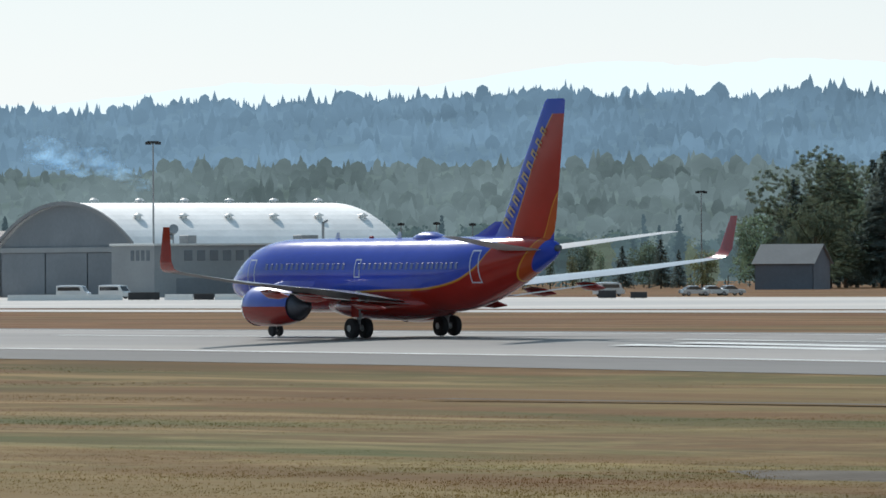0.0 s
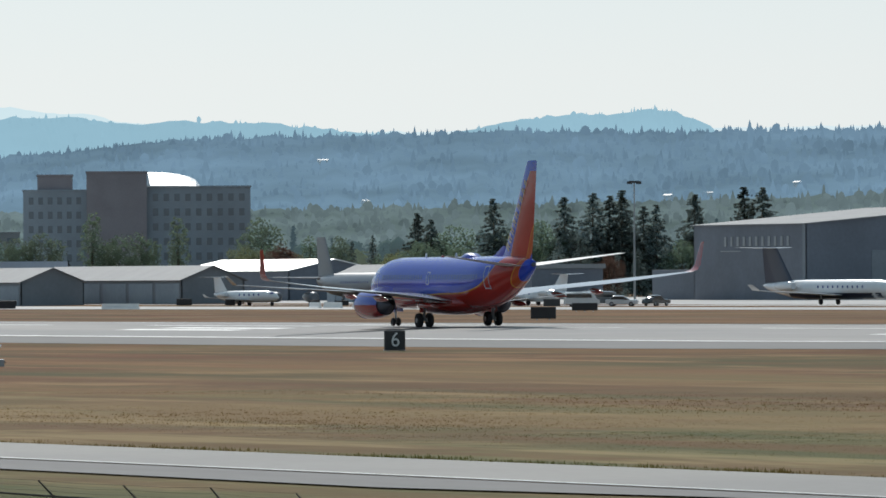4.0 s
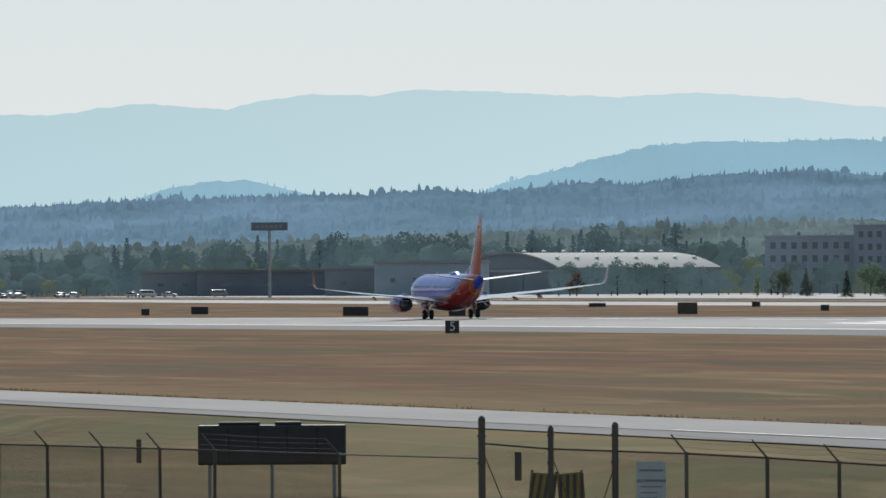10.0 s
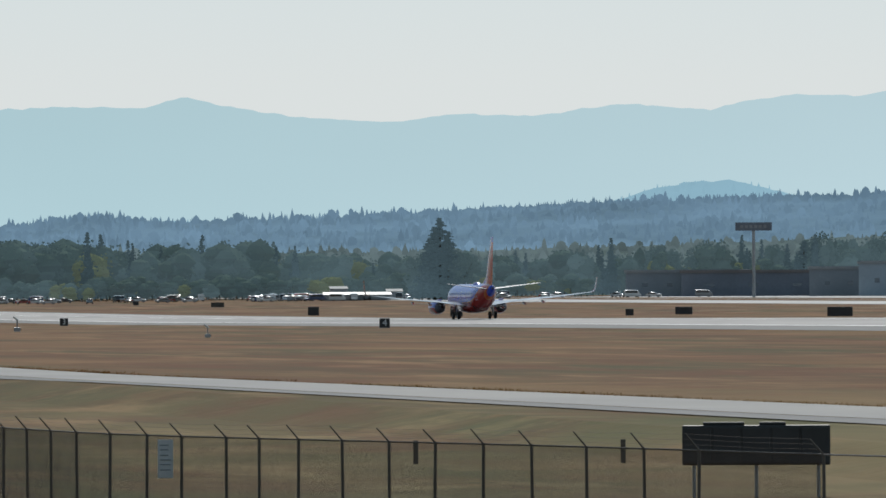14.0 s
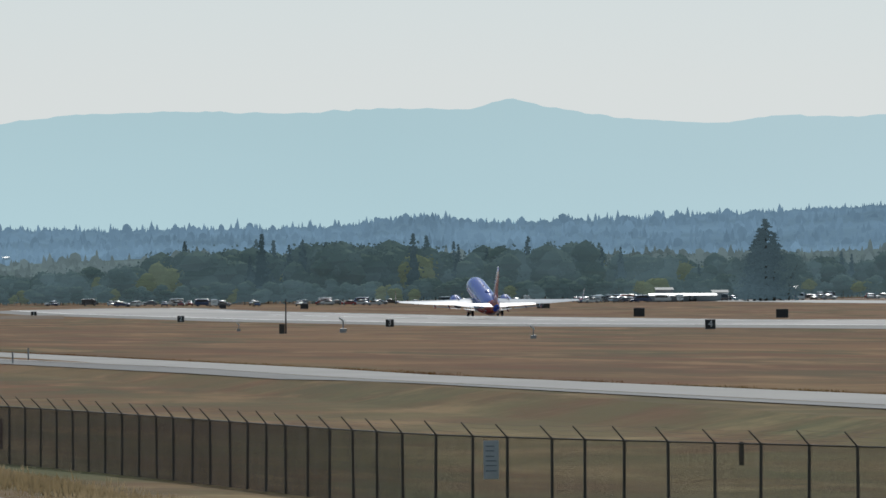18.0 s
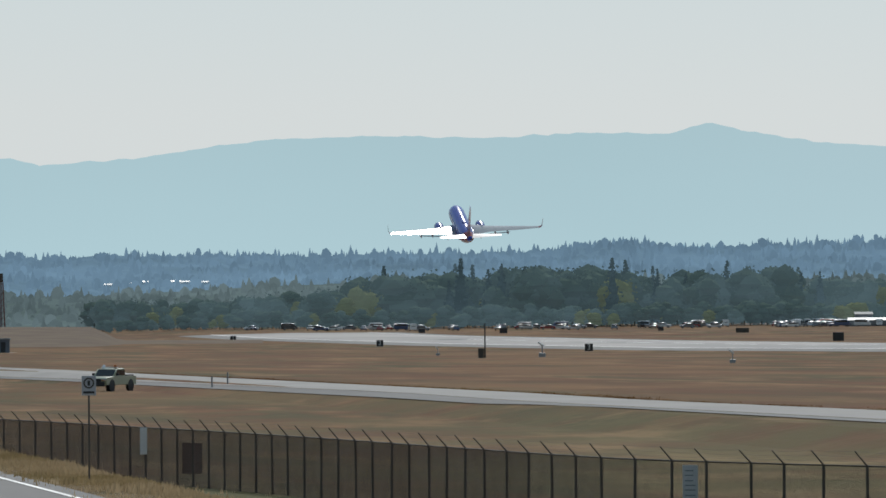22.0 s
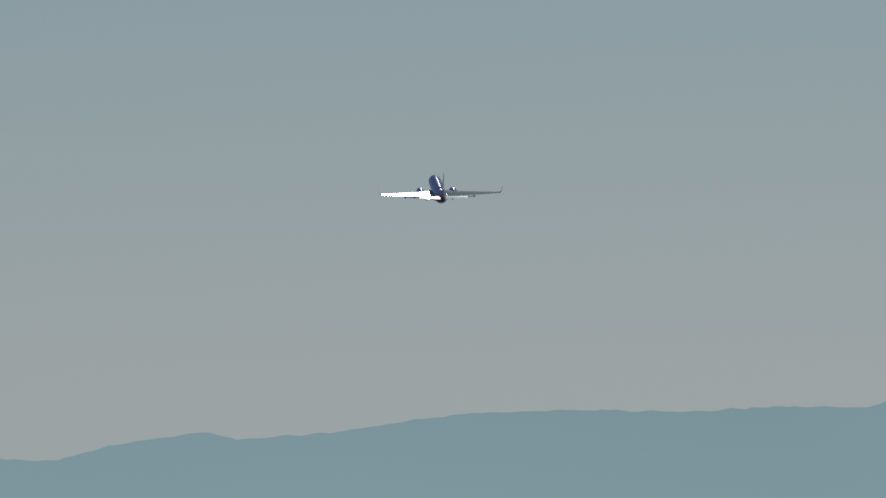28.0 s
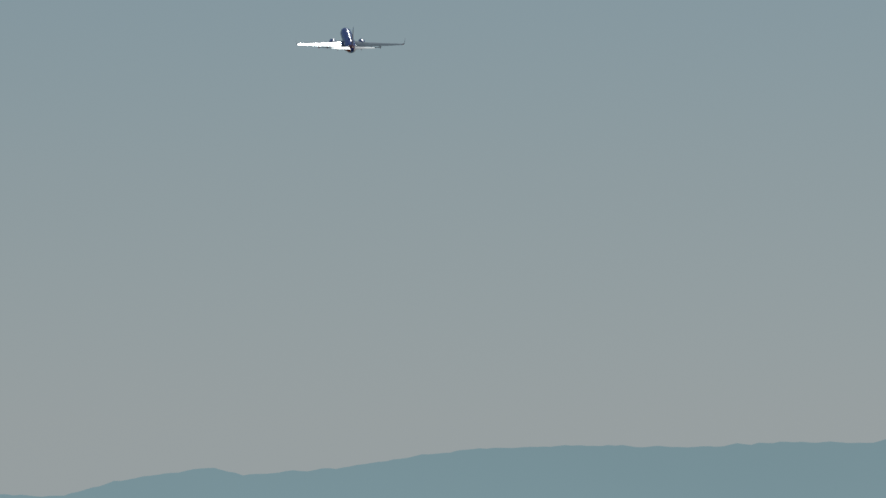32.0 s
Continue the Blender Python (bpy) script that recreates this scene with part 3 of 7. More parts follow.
    # fin with its dorsal fillet and rudder
    part("fin", loft(bmesh.new(), [foil(-7.6, 0, 4.75, 6.7, 0.04, 12, (0, 1, 0)), foil(-9.05, 0, 5.5, 5.3, 0.045, 12, (0, 1, 0)), foil(-9.72, 0, 6.3, 4.85, 0.05, 12, (0, 1, 0)), foil(-11.6, 0, 9.2, 3.45, 0.05, 12, (0, 1, 0)), foil(-13.72, 0, 12.42, 1.85, 0.045, 12, (0, 1, 0)), foil(-13.95, 0, 12.54, 1.5, 0.02, 12, (0, 1, 0))]), M_LIVERY, a, "swept tail fin with blue, red and orange bands", True)
    part("dorsal_fillet", loft(bmesh.new(), [foil(-5.2, 0, 5.05, 4.4, 0.012, 8, (0, 1, 0)), foil(-7.3, 0, 5.5, 2.4, 0.02, 8, (0, 1, 0)), foil(-8.9, 0, 6.15, 1.2, 0.02, 8, (0, 1, 0))]), M_LIVERY, a, "", True)
    part("rudder_seam", loft(bmesh.new(), [foil(-12.05, 0, 5.6, 0.05, 1.6, 4, (0, 1, 0)), foil(-14.3, 0, 11.9, 0.04, 0.9, 4, (0, 1, 0))]), M_DARKMETAL, a)
    for side in (1, -1):
        wing = part("wing", loft(bmesh.new(), [foil(6.0, side * 1.2, 2.15, 8.6, 0.055, drop=0.05), foil(5.3, side * 1.9, 2.25, 7.9, 0.055, drop=0.05), foil(2.4, side * 6.2, 2.70, 4.75, 0.05, drop=0.015), foil(-0.8, side * 12.2, 3.26, 2.95, 0.045, drop=0.045), foil(-3.55, side * 17.35, 3.86, 1.6, 0.04, drop=0.0)]), [M_WING, M_WINGSHADE], a, "grey metal wing with swept leading edge", True)
        # deployed trailing-edge flaps
        for y0, y1, x0, x1, z0, z1, c in ((2.1, 4.6, -2.5, -2.3, 1.86, 2.1, 1.35), (5.2, 10.6, -2.35, -3.0, 2.12, 2.68, 1.0)):
            part("flap", loft(bmesh.new(), [foil(x0, side * y0, z0, c, 0.05, 7, (0.25, 0, 0.97)), foil(x1, side * y1, z1, c * 0.75, 0.05, 7, (0.25, 0, 0.97))]), M_WING, wing)
        for y, x, z, ln in ((3.9, -1.0, 1.9, 3.2), (7.4, -0.9, 2.45, 2.9), (10.2, -1.9, 2.68, 2.5)):
            part("flap_track_fairing", loft(bmesh.new(), [ellipse(x + 0.1, z, 0.05, 0.05, 10, side * y), ellipse(x - ln * 0.25, z - 0.12, 0.19, 0.24, 10, side * y), ellipse(x - ln * 0.65, z - 0.2, 0.18, 0.22, 10, side * y), ellipse(x - ln, z - 0.26, 0.03, 0.04, 10, side * y)]), M_RED, wing, "red flap track fairing", True)
        # blended winglet
        wl = [foil(-3.55, side * 17.35, 3.86, 1.6, 0.04, 9), foil(-3.95, side * 17.8, 4.02, 1.35, 0.04, 9, (0, -0.5 * side, 0.85)), foil(-4.25, side * 18.02, 4.4, 1.15, 0.035, 9, (0, -side * 0.9, 0.3)), foil(-5.0, side * 18.25, 6.2, 0.62, 0.03, 9, (0, -side, 0.1))]
        part("winglet", loft(bmesh.new(), wl), M_RED, wing, "red upswept winglet", True)
        part("tailplane", loft(bmesh.new(), [foil(-10.3, side * 0.6, 4.65, 3.7, 0.05), foil(-14.35, side * 7.1, 5.45, 1.25, 0.04), foil(-14.6, side * 7.2, 5.46, 0.85, 0.02)]), [M_TAILGREY, M_WINGSHADE], a, "grey metal tailplane", True)
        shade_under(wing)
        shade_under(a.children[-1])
        # engine
        eng = thing("engine", "", "")
        eng.parent = a
        eng.matrix_basis = pose(-0.8, side * 4.83, 1.78)
        n = 28
        outer = [(7.75, 0.86), (7.85, 0.95), (7.6, 1.06), (6.9, 1.13), (5.8, 1.13), (4.8, 1.05), (4.0, 0.90), (3.7, 0.82)]
        nac = part("nacelle", loft(bmesh.new(), [[(x, r * math.sin(2 * math.pi * i / n), r * (0.95 if math.cos(2 * math.pi * i / n) < 0 else 1.0) * math.cos(2 * math.pi * i / n)) for i in range(n)] for x, r in outer], caps=False), M_BLUE, eng, "blue engine nacelle with a red underside", True)
        bm = bmesh.new()
        rr = [(x, r + 0.012) for x, r in outer[2:8]]
        loft(bm, [[(x, r * math.sin(u), r * (0.95 if math.cos(u) < 0 else 1) * math.cos(u)) for u in [math.pi * (0.50 + 1.0 * i / 20) for i in range(21)]] for x, r in rr], close=False, caps=False)
        part("nacelle_belly", bm, M_RED, nac, "red lower half of the nacelle", True)
        part("intake_lip", loft(bmesh.new(), [[(x, r * math.sin(2 * math.pi * i / n), r * math.cos(2 * math.pi * i / n)) for i in range(n)] for x, r in ((7.62, 1.07), (7.86, 0.97), (7.82, 0.9), (7.5, 0.82), (6.9, 0.80))], caps=False), M_CHROME, eng, "polished metal intake lip", True)
        part("fan", loft(bmesh.new(), [[(x, r * math.sin(2 * math.pi * i / n), r * math.cos(2 * math.pi * i / n)) for i in range(n)] for x, r in ((6.95, 0.8), (7.0, 0.3), (7.35, 0.02))]), M_DARKMETAL, eng, "dark fan with spinner")
        part("core_nozzle", loft(bmesh.new(), [[(x, r * math.sin(2 * math.pi * i / n), r * math.cos(2 * math.pi * i / n)) for i in range(n)] for x, r in ((3.95, 0.84), (3.72, 0.72), (3.1, 0.5), (3.05, 0.42), (2.6, 0.06))]), M_DARKMETAL, eng, "sooty metal exhaust cone", True)
        part("pylon", loft(bmesh.new(), [foil(6.9, 0, 1.05, 4.6, 0.035, 8, (0, 1, 0)), foil(5.2, 0, 1.35, 3.2, 0.04, 8, (0, 1, 0))]), M_BLUE, eng, "", True)
        # main gear, hinged at the wing root so that it folds inwards
        gear = thing("main_gear", "", "")
        gear.parent = a
        gear.matrix_basis = pose(0, side * 2.86, 2.35)
        gears.append((gear, side))
        bm = rod(bmesh.new(), (0, 0, 0.2), (0, 0, -1.78), 0.13, 0.11, 12)
        rod(bm, (0, -0.5, -1.79), (0, 0.5, -1.79), 0.09, None, 10)
        rod(bm, (0, 0, -0.9), (0, -side * 0.9, 0.0), 0.06, None, 8)
        rod(bm, (0, 0, -1.5), (-0.35, 0, -1.0), 0.05, None, 8)
        part("gear_leg", bm, M_STRUT, gear, "grey landing gear leg", True)
        part("gear_door", soft_box(-0.35, 0.35, side * 0.22 - 0.02, side * 0.22 + 0.02, -1.2, -0.1, 0.015, 1), M_RED, gear)
        for dy in (-0.43, 0.43):
            w = [(dy - 0.2, 0.30), (dy - 0.21, 0.42), (dy - 0.16, 0.53), (dy, 0.565), (dy + 0.16, 0.53), (dy + 0.21, 0.42), (dy + 0.2, 0.30)]
            tyre = part("tyre", loft(bmesh.new(), [[(r * math.cos(2 * math.pi * i / 28), y, -1.785 + r * math.sin(2 * math.pi * i / 28)) for i in range(28)] for y, r in w]), M_TYRE, gear, "", True)
            part("wheel_hub", loft(bmesh.new(), [[(r * math.cos(2 * math.pi * i / 16), y, -1.785 + r * math.sin(2 * math.pi * i / 16)) for i in range(16)] for y, r in ((dy - 0.215, 0.18), (dy - 0.222, 0.1), (dy + 0.222, 0.1), (dy + 0.215, 0.18))]), M_STRUT, tyre)
    nose = thing("nose_gear", "", "")
    nose.parent = a
    nose.matrix_basis = pose(12.6, 0, 1.7)
    gears.append((nose, 0))
    bm = rod(bmesh.new(), (0, 0, 0.1), (0, 0, -1.35), 0.09, 0.08, 10)
    rod(bm, (0, -0.3, -1.36), (0, 0.3, -1.36), 0.06)
    rod(bm, (0, 0, -0.8), (0.8, 0, 0.0), 0.05)
    part("gear_leg", bm, M_STRUT, nose, "", True)
    for dy in (-0.22, 0.22):
        w = [(dy - 0.1, 0.2), (dy - 0.11, 0.28), (dy, 0.34), (dy + 0.11, 0.28), (dy + 0.1, 0.2)]
        part("tyre", loft(bmesh.new(), [[(r * math.cos(2 * math.pi * i / 20), y, -1.36 + r * math.sin(2 * math.pi * i / 20)) for i in range(20)] for y, r in w]), M_TYRE, nose, "", True)
    for side in (1, -1):
        part("gear_door", soft_box(-0.7, 0.9, side * 0.33 - 0.015, side * 0.33 + 0.015, -0.55, 0.0, 0.01, 1), M_BLUE, nose)
    part("tail_cone_outlet", rod(bmesh.new(), (-14.6, 0, 4.72), (-14.8, 0, 4.74), 0.2, 0.16, 14), M_DARKMETAL, a, "", True)
    # plain slanted shapes where the operator's name runs up the fin, and under the cabin windows
    for side in (1, -1):
        for k in range(9):
            f = 0.04 + k / 9.3
            x, z = -10.05 - 4.0 * f, 5.9 + 5.55 * f
            half = 0.05 * (6.2 - 0.5 * (z - 4.7)) * 0.5 + 0.02
            s = 0.50 - 0.014 * k
            bm = bmesh.new()
            u, v = Vector((-0.58, 0, 0.81)), Vector((-0.81, 0, -0.58))
            for (p0, p1, q0, q1) in ((-0.45, 0.45, 0.0, 0.28), (-0.45, -0.2, 0.28, 1.0), (0.2, 0.45, 0.28, 1.0)):
                c = Vector((x, side * (half + 0.05), z))
                bm.faces.new([bm.verts.new(c + u * s * p * 0.9 + v * s * (q - 0.35) * 1.3) for p, q in ((p0, q0), (p1, q0), (p1, q1), (p0, q1))])
            part("fin_mark", bm, M_LETTER, a)
    return a


gears = []
aircraft = build_aircraft()

# ---- distance: ridges as bearing and height at their distance ----
FAR_RIDGE = [(52.81, 125.5), (53.47, 128.4), (54.07, 123.7), (54.66, 127.3), (55.05, 125.2), (56, 113), (56.48, 113.3), (57.35, 115.3), (58.63, 102.7), (59.19, 102.9), (59.82, 115.5), (60.22, 117.6), (60.89, 102.7), (61.28, 108.9), (61.85, 113.8), (62.8, 99.4), (63.63, 102.4), (63.99, 92.6), (68.29, 89.9), (69.44, 97.1), (69.62, 101.8), (69.87, 102.2), (70.27, 106.4), (70.53, 107.2), (71.2, 104.2), (71.6, 105), (72.39, 104.7), (72.78, 106.5), (73.18, 111), (73.91, 114.6), (74.42, 112.2), (74.94, 114.1), (75.33, 116), (75.85, 117.2), (76.12, 113.7), (76.56, 114.9), (76.91, 111.1), (77.14, 105.9), (77.7, 109.8), (78.05, 107.3), (78.33, 103.1), (78.96, 104.4), (79.36, 99.6), (80.07, 103.3), (80.54, 109.5), (80.82, 115.2), (81.1, 108.7), (81.41, 109.5), (81.9, 109.1), (82.29, 106.9), (83.16, 108.3), (83.87, 106.7), (84.35, 101.9), (84.82, 95.9), (85.5, 92), (85.74, 96.5), (86.1, 92.3), (86.45, 87.8), (86.74, 80.5), (86.9, 79.9), (87.21, 81.7)]
MID_RIDGE = [(60.22, 60.8), (60.93, 88.8), (61.28, 93.5), (61.68, 99.8), (61.99, 105.2), (62.56, 106.7), (63, 101.7), (63.35, 94.2), (63.55, 88.1), (63.83, 85.2), (63.99, 53), (65.01, 62.3), (65.29, 86.3), (65.53, 94.7), (65.8, 95.8), (65.98, 92.5), (66.2, 93.5), (66.47, 92.1), (66.83, 87.6), (67.11, 82.2), (67.74, 83.4), (68.13, 87.6), (68.57, 89.9), (69, 91), (69.32, 88.7), (69.78, 93.2), (70.18, 92.4), (70.69, 89), (70.97, 82.9), (71.2, 78.4), (71.52, 80.1), (71.88, 81.8), (72.23, 78.9), (72.86, 80.7), (73.42, 79.4), (73.81, 79.5), (74.17, 78.2), (74.37, 74.3), (74.64, 69.2), (74.92, 63.1), (75.16, 59.3), (75.41, 51), (75.81, 46.6), (76.56, 51.5), (76.95, 59.4), (77.27, 59.5), (77.55, 55.9), (78.57, 29.4), (79.68, 36.9), (80.47, 38.8)]
WOOD_RIDGE = [(52.81, 86), (53.43, 88.9), (53.83, 83.7), (54.26, 87.9), (54.82, 85.4), (55.25, 89.6), (55.69, 85.7), (56, 84.5), (56.4, 86), (57.11, 82.2), (57.7, 83.8), (58.41, 78.7), (59.01, 81.6), (60.02, 80.6), (60.69, 82.2), (61.24, 82.4), (61.68, 79.9), (61.99, 77.3), (62.59, 76.2), (63.43, 75), (63.87, 75.9), (64.3, 74), (64.86, 74.2), (65.57, 73.1), (65.92, 73.7), (66.71, 74.5), (67.34, 73.4), (68.09, 72.4), (68.69, 72), (69.24, 70.1), (69.9, 64.7), (70.53, 62.2), (71.09, 61.1), (71.6, 57.3), (72.15, 56.1), (72.63, 53.6), (72.96, 56.4), (73.44, 55.2), (73.95, 53.5), (74.31, 50.2), (74.74, 51.1), (75.25, 46.5), (75.69, 48), (76.2, 45.5), (76.6, 45.7), (77.19, 44.5), (77.78, 43.4), (78.65, 40.5), (79.24, 38.6), (79.95, 36.2), (80.54, 35.1), (80.87, 34.1), (81.1, 34.7), (81.41, 38.1), (82.05, 32.9), (82.61, 32.1), (83.24, 31.5), (83.83, 31.7), (84.42, 32.2), (84.82, 31.6), (85.39, 30.6), (85.74, 32), (86.1, 30), (86.85, 29.5), (87.21, 30.3)]


def haze_material(name, base, haze_glow, strength, scale, spread):
    """A far slope: dark woods, with the haze before them painted in as emission."""
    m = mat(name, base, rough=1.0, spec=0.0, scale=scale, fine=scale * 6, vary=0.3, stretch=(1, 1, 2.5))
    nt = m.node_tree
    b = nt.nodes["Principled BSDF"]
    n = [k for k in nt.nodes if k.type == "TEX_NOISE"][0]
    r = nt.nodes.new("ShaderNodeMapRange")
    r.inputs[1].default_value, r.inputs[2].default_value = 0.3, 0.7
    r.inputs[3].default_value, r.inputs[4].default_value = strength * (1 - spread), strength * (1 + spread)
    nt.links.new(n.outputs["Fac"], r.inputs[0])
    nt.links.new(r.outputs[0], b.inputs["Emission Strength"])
    b.inputs["Emission Color"].default_value = (*haze_glow, 1)
    # the painted haze glow differs at random from crown to crown
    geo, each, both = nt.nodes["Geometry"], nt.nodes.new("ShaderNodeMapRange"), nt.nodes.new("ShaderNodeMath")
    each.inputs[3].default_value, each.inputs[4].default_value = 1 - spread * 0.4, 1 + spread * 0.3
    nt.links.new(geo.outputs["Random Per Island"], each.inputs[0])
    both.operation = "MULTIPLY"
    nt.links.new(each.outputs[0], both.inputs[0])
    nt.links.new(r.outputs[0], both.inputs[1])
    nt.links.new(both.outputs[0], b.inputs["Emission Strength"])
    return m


# far slopes glow to imitate distance haze; no air is modelled
M_FAR = haze_material("pale_haze_glow_mountain", (0.02, 0.03, 0.035), (0.60, 0.69, 0.71), 1.0, 0.0012, 0.04)


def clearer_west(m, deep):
    """Paints thinner haze westwards: the range's emission colour blends to a deeper one there."""
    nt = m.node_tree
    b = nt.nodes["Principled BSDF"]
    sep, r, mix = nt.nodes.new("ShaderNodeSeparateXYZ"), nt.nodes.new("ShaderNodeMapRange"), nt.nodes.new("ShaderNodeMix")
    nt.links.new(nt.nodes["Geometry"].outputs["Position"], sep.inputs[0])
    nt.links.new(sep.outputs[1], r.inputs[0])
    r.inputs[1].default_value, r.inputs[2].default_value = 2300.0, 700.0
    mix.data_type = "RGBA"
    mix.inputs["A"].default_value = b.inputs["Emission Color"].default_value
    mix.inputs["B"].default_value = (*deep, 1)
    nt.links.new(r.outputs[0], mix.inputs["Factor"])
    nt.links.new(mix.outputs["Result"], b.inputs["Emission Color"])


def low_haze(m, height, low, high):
    """Paints thicker haze at a slope's foot by raising its emission there."""
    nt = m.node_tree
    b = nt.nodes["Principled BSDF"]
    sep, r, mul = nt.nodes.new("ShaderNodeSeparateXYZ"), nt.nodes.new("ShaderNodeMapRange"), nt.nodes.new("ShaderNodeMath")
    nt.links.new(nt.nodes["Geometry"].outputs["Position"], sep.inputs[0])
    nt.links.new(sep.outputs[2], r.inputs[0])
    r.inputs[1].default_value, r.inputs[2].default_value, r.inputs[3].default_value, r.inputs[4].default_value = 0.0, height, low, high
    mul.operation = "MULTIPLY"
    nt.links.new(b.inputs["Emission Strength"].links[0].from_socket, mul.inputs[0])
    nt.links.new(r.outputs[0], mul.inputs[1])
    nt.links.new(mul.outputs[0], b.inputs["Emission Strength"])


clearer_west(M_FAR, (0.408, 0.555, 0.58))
M_MID = haze_material("blue_haze_glow_hill", (0.02, 0.03, 0.03), (0.235, 0.385, 0.46), 1.0, 0.006, 0.08)
M_WOOD = haze_material("haze_glow_conifer_slope", (0.02, 0.03, 0.025), (0.114, 0.184, 0.250), 1.0, 0.012, 0.22)
M_WOODLOW = haze_material("haze_glow_wooded_flat", (0.03, 0.045, 0.03), (0.098, 0.132, 0.140), 1.0, 0.02, 0.35)


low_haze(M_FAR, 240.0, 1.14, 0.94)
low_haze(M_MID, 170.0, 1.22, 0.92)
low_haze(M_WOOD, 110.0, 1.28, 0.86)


def nearer(a):
    """Tree size by bearing, fitted to how tall the crest trees look from the camera."""
    return lerp(a, [(57, 1.0), (62, 0.75), (67, 0.55), (72, 0.5), (80, 0.6)])


def ridge(name, table, dist, depth, material, label, trees=0, tall=8.0, wob=0.0, foot=0.0, step=0.06, leafy_share=0.4, on_crest=0.3):
    """A slope that climbs from depth metres in front of the crest; trees stand on it as small pointed crowns."""
    rng = random.Random(name)
    co, fc = [], []
    a0, a1 = table[0][0] - 1.0, table[-1][0] + 1.0
    n = int((a1 - a0) / step)
    rows = 6
    for i in range(n + 1):
        a = a0 + (a1 - a0) * i / n
        top = lerp(a, table)
        top += min(1.0, max(0.0, top / 35) ** 2 + 0.1) * wob * (noise.noise((a * 9, 3.1, 0)) + 0.5 * noise.noise((a * 31, 7.7, 0)))
        for j in range(rows + 1):
            k = j / rows
            h = foot + (top - foot) * (k ** 1.3) + (0 if j in (0, rows) else min(1.0, top / 60) ** 2 * wob * 1.5 * noise.noise((a * 6, k * 4, 5)))
            p = at(a, dist - depth * (1 - k), h)
            co.append(tuple(p))
        co.append(tuple(at(a, dist + depth * 0.2, foot)))
    m = rows + 2
    for i in range(n):
        for j in range(m - 1):
            fc.append((i * m + j, (i + 1) * m + j, (i + 1) * m + j + 1, i * m + j + 1))
    for _ in range(trees):
        a = rng.uniform(a0, a1)
        k = 1.0 if rng.random() < on_crest else rng.random() ** 0.6
        top = lerp(a, table)
        h = foot + (top - foot) * (k ** 1.3)
        t = tall * nearer(a) * (0.35 + 0.75 * rng.random() ** 1.5) * (1.2 if rng.random() < 0.05 else 1)
        if k == 1.0:
            h = top - tall * nearer(a) * 0.5
        r = t * rng.uniform(0.16, 0.30)
        c = at(a, dist - depth * (1 - k) - 4, h - 1)
        b = len(co)
        full = rng.random() < leafy_share
        if full:
            t *= 0.8
            r *= 1.5
        rings = ((0.0, 0.8), (0.45, 1.1), (0.82, 0.7)) if full else ((0.0, 1.0), (0.42, 0.72), (0.72, 0.36))
        for f, rv in rings:
            for q in range(5):
                u = q * 1.2566 + rng.random()
                k2 = r * rv * rng.uniform(0.8, 1.15)
                co.append((c.x + k2 * math.cos(u), c.y + k2 * math.sin(u), c.z + t * f * rng.uniform(0.92, 1.08)))
        co.append((c.x, c.y, c.z + t))
        for q in range(5):
            s = (q + 1) % 5
            fc += [(b + q, b + s, b + 5 + s, b + 5 + q), (b + 5 + q, b + 5 + s, b + 10 + s, b + 10 + q), (b + 10 + q, b + 10 + s, b + 15)]
    me = bpy.data.meshes.new("mesh")
    me.from_pydata(co, [], fc)
    me.materials.append(material)
    return tagged(new(name, me), label, "hills", kind="structure")


# the haze over these ridges is emission in their own materials
ridge("backdrop_mountains", FAR_RIDGE, 4830, 200, M_FAR, "pale blue mountain range with haze painted in as glow", 0, 0, 1.2, -5, 0.05)
ridge("backdrop_hills", MID_RIDGE, 4480, 260, M_MID, "blue wooded hills with haze painted in as glow", 4500, 8.5, 2.0, -5)
LOW_WOODS = [(51, 40), (54, 42), (57, 42), (59, 40), (62, 38), (65, 33), (68, 30), (70, 29), (73, 26), (75, 23), (77, 19), (79, 16), (81, 16), (83, 16), (84, 14), (85, 11), (88, 9)]
ridge("backdrop_flat", LOW_WOODS, 3080, 420, M_WOODLOW, "greener belt of woods at the foot of the slope, haze painted in as glow", 15000, 9.0, 2.5, -4, leafy_share=0.7, on_crest=0.15)
ridge("backdrop_woods", WOOD_RIDGE, 3950, 900, M_WOOD, "long dark blue-green slope of conifer forest, haze painted in as glow", 30000, 10.0, 2.5, -4)


# ---- trees ----
M_BARK = mat("grey_brown_bark", (0.10, 0.075, 0.05), rough=0.95, scale=2, fine=14, vary=0.3, bump=0.3)
def leafy(m, through, gaps=0.0):
    """Lets light pass through thin leaves and between them."""
    nt = m.node_tree
    b = nt.nodes["Principled BSDF"]
    tr = nt.nodes.new("ShaderNodeBsdfTranslucent")
    mixs = nt.nodes.new("ShaderNodeMixShader")
    mixs.inputs[0].default_value = through
    src = b.inputs["Base Color"].links[0].from_socket
    up = nt.nodes.new("ShaderNodeHueSaturation")
    up.inputs["Value"].default_value = 1.4
    nt.links.new(src, up.inputs["Color"])
    nt.links.new(up.outputs[0], tr.inputs["Color"])
    out = nt.nodes["Material Output"]
    nt.links.new(b.outputs[0], mixs.inputs[1])
    nt.links.new(tr.outputs[0], mixs.inputs[2])
    last = mixs.outputs[0]
    if gaps:
        clear, thin = nt.nodes.new("ShaderNodeBsdfTransparent"), nt.nodes.new("ShaderNodeMixShader")
        thin.inputs[0].default_value = gaps
        nt.links.new(last, thin.inputs[1])
        nt.links.new(clear.outputs[0], thin.inputs[2])
        last = thin.outputs[0]
    nt.links.new(last, out.inputs["Surface"])
    return m


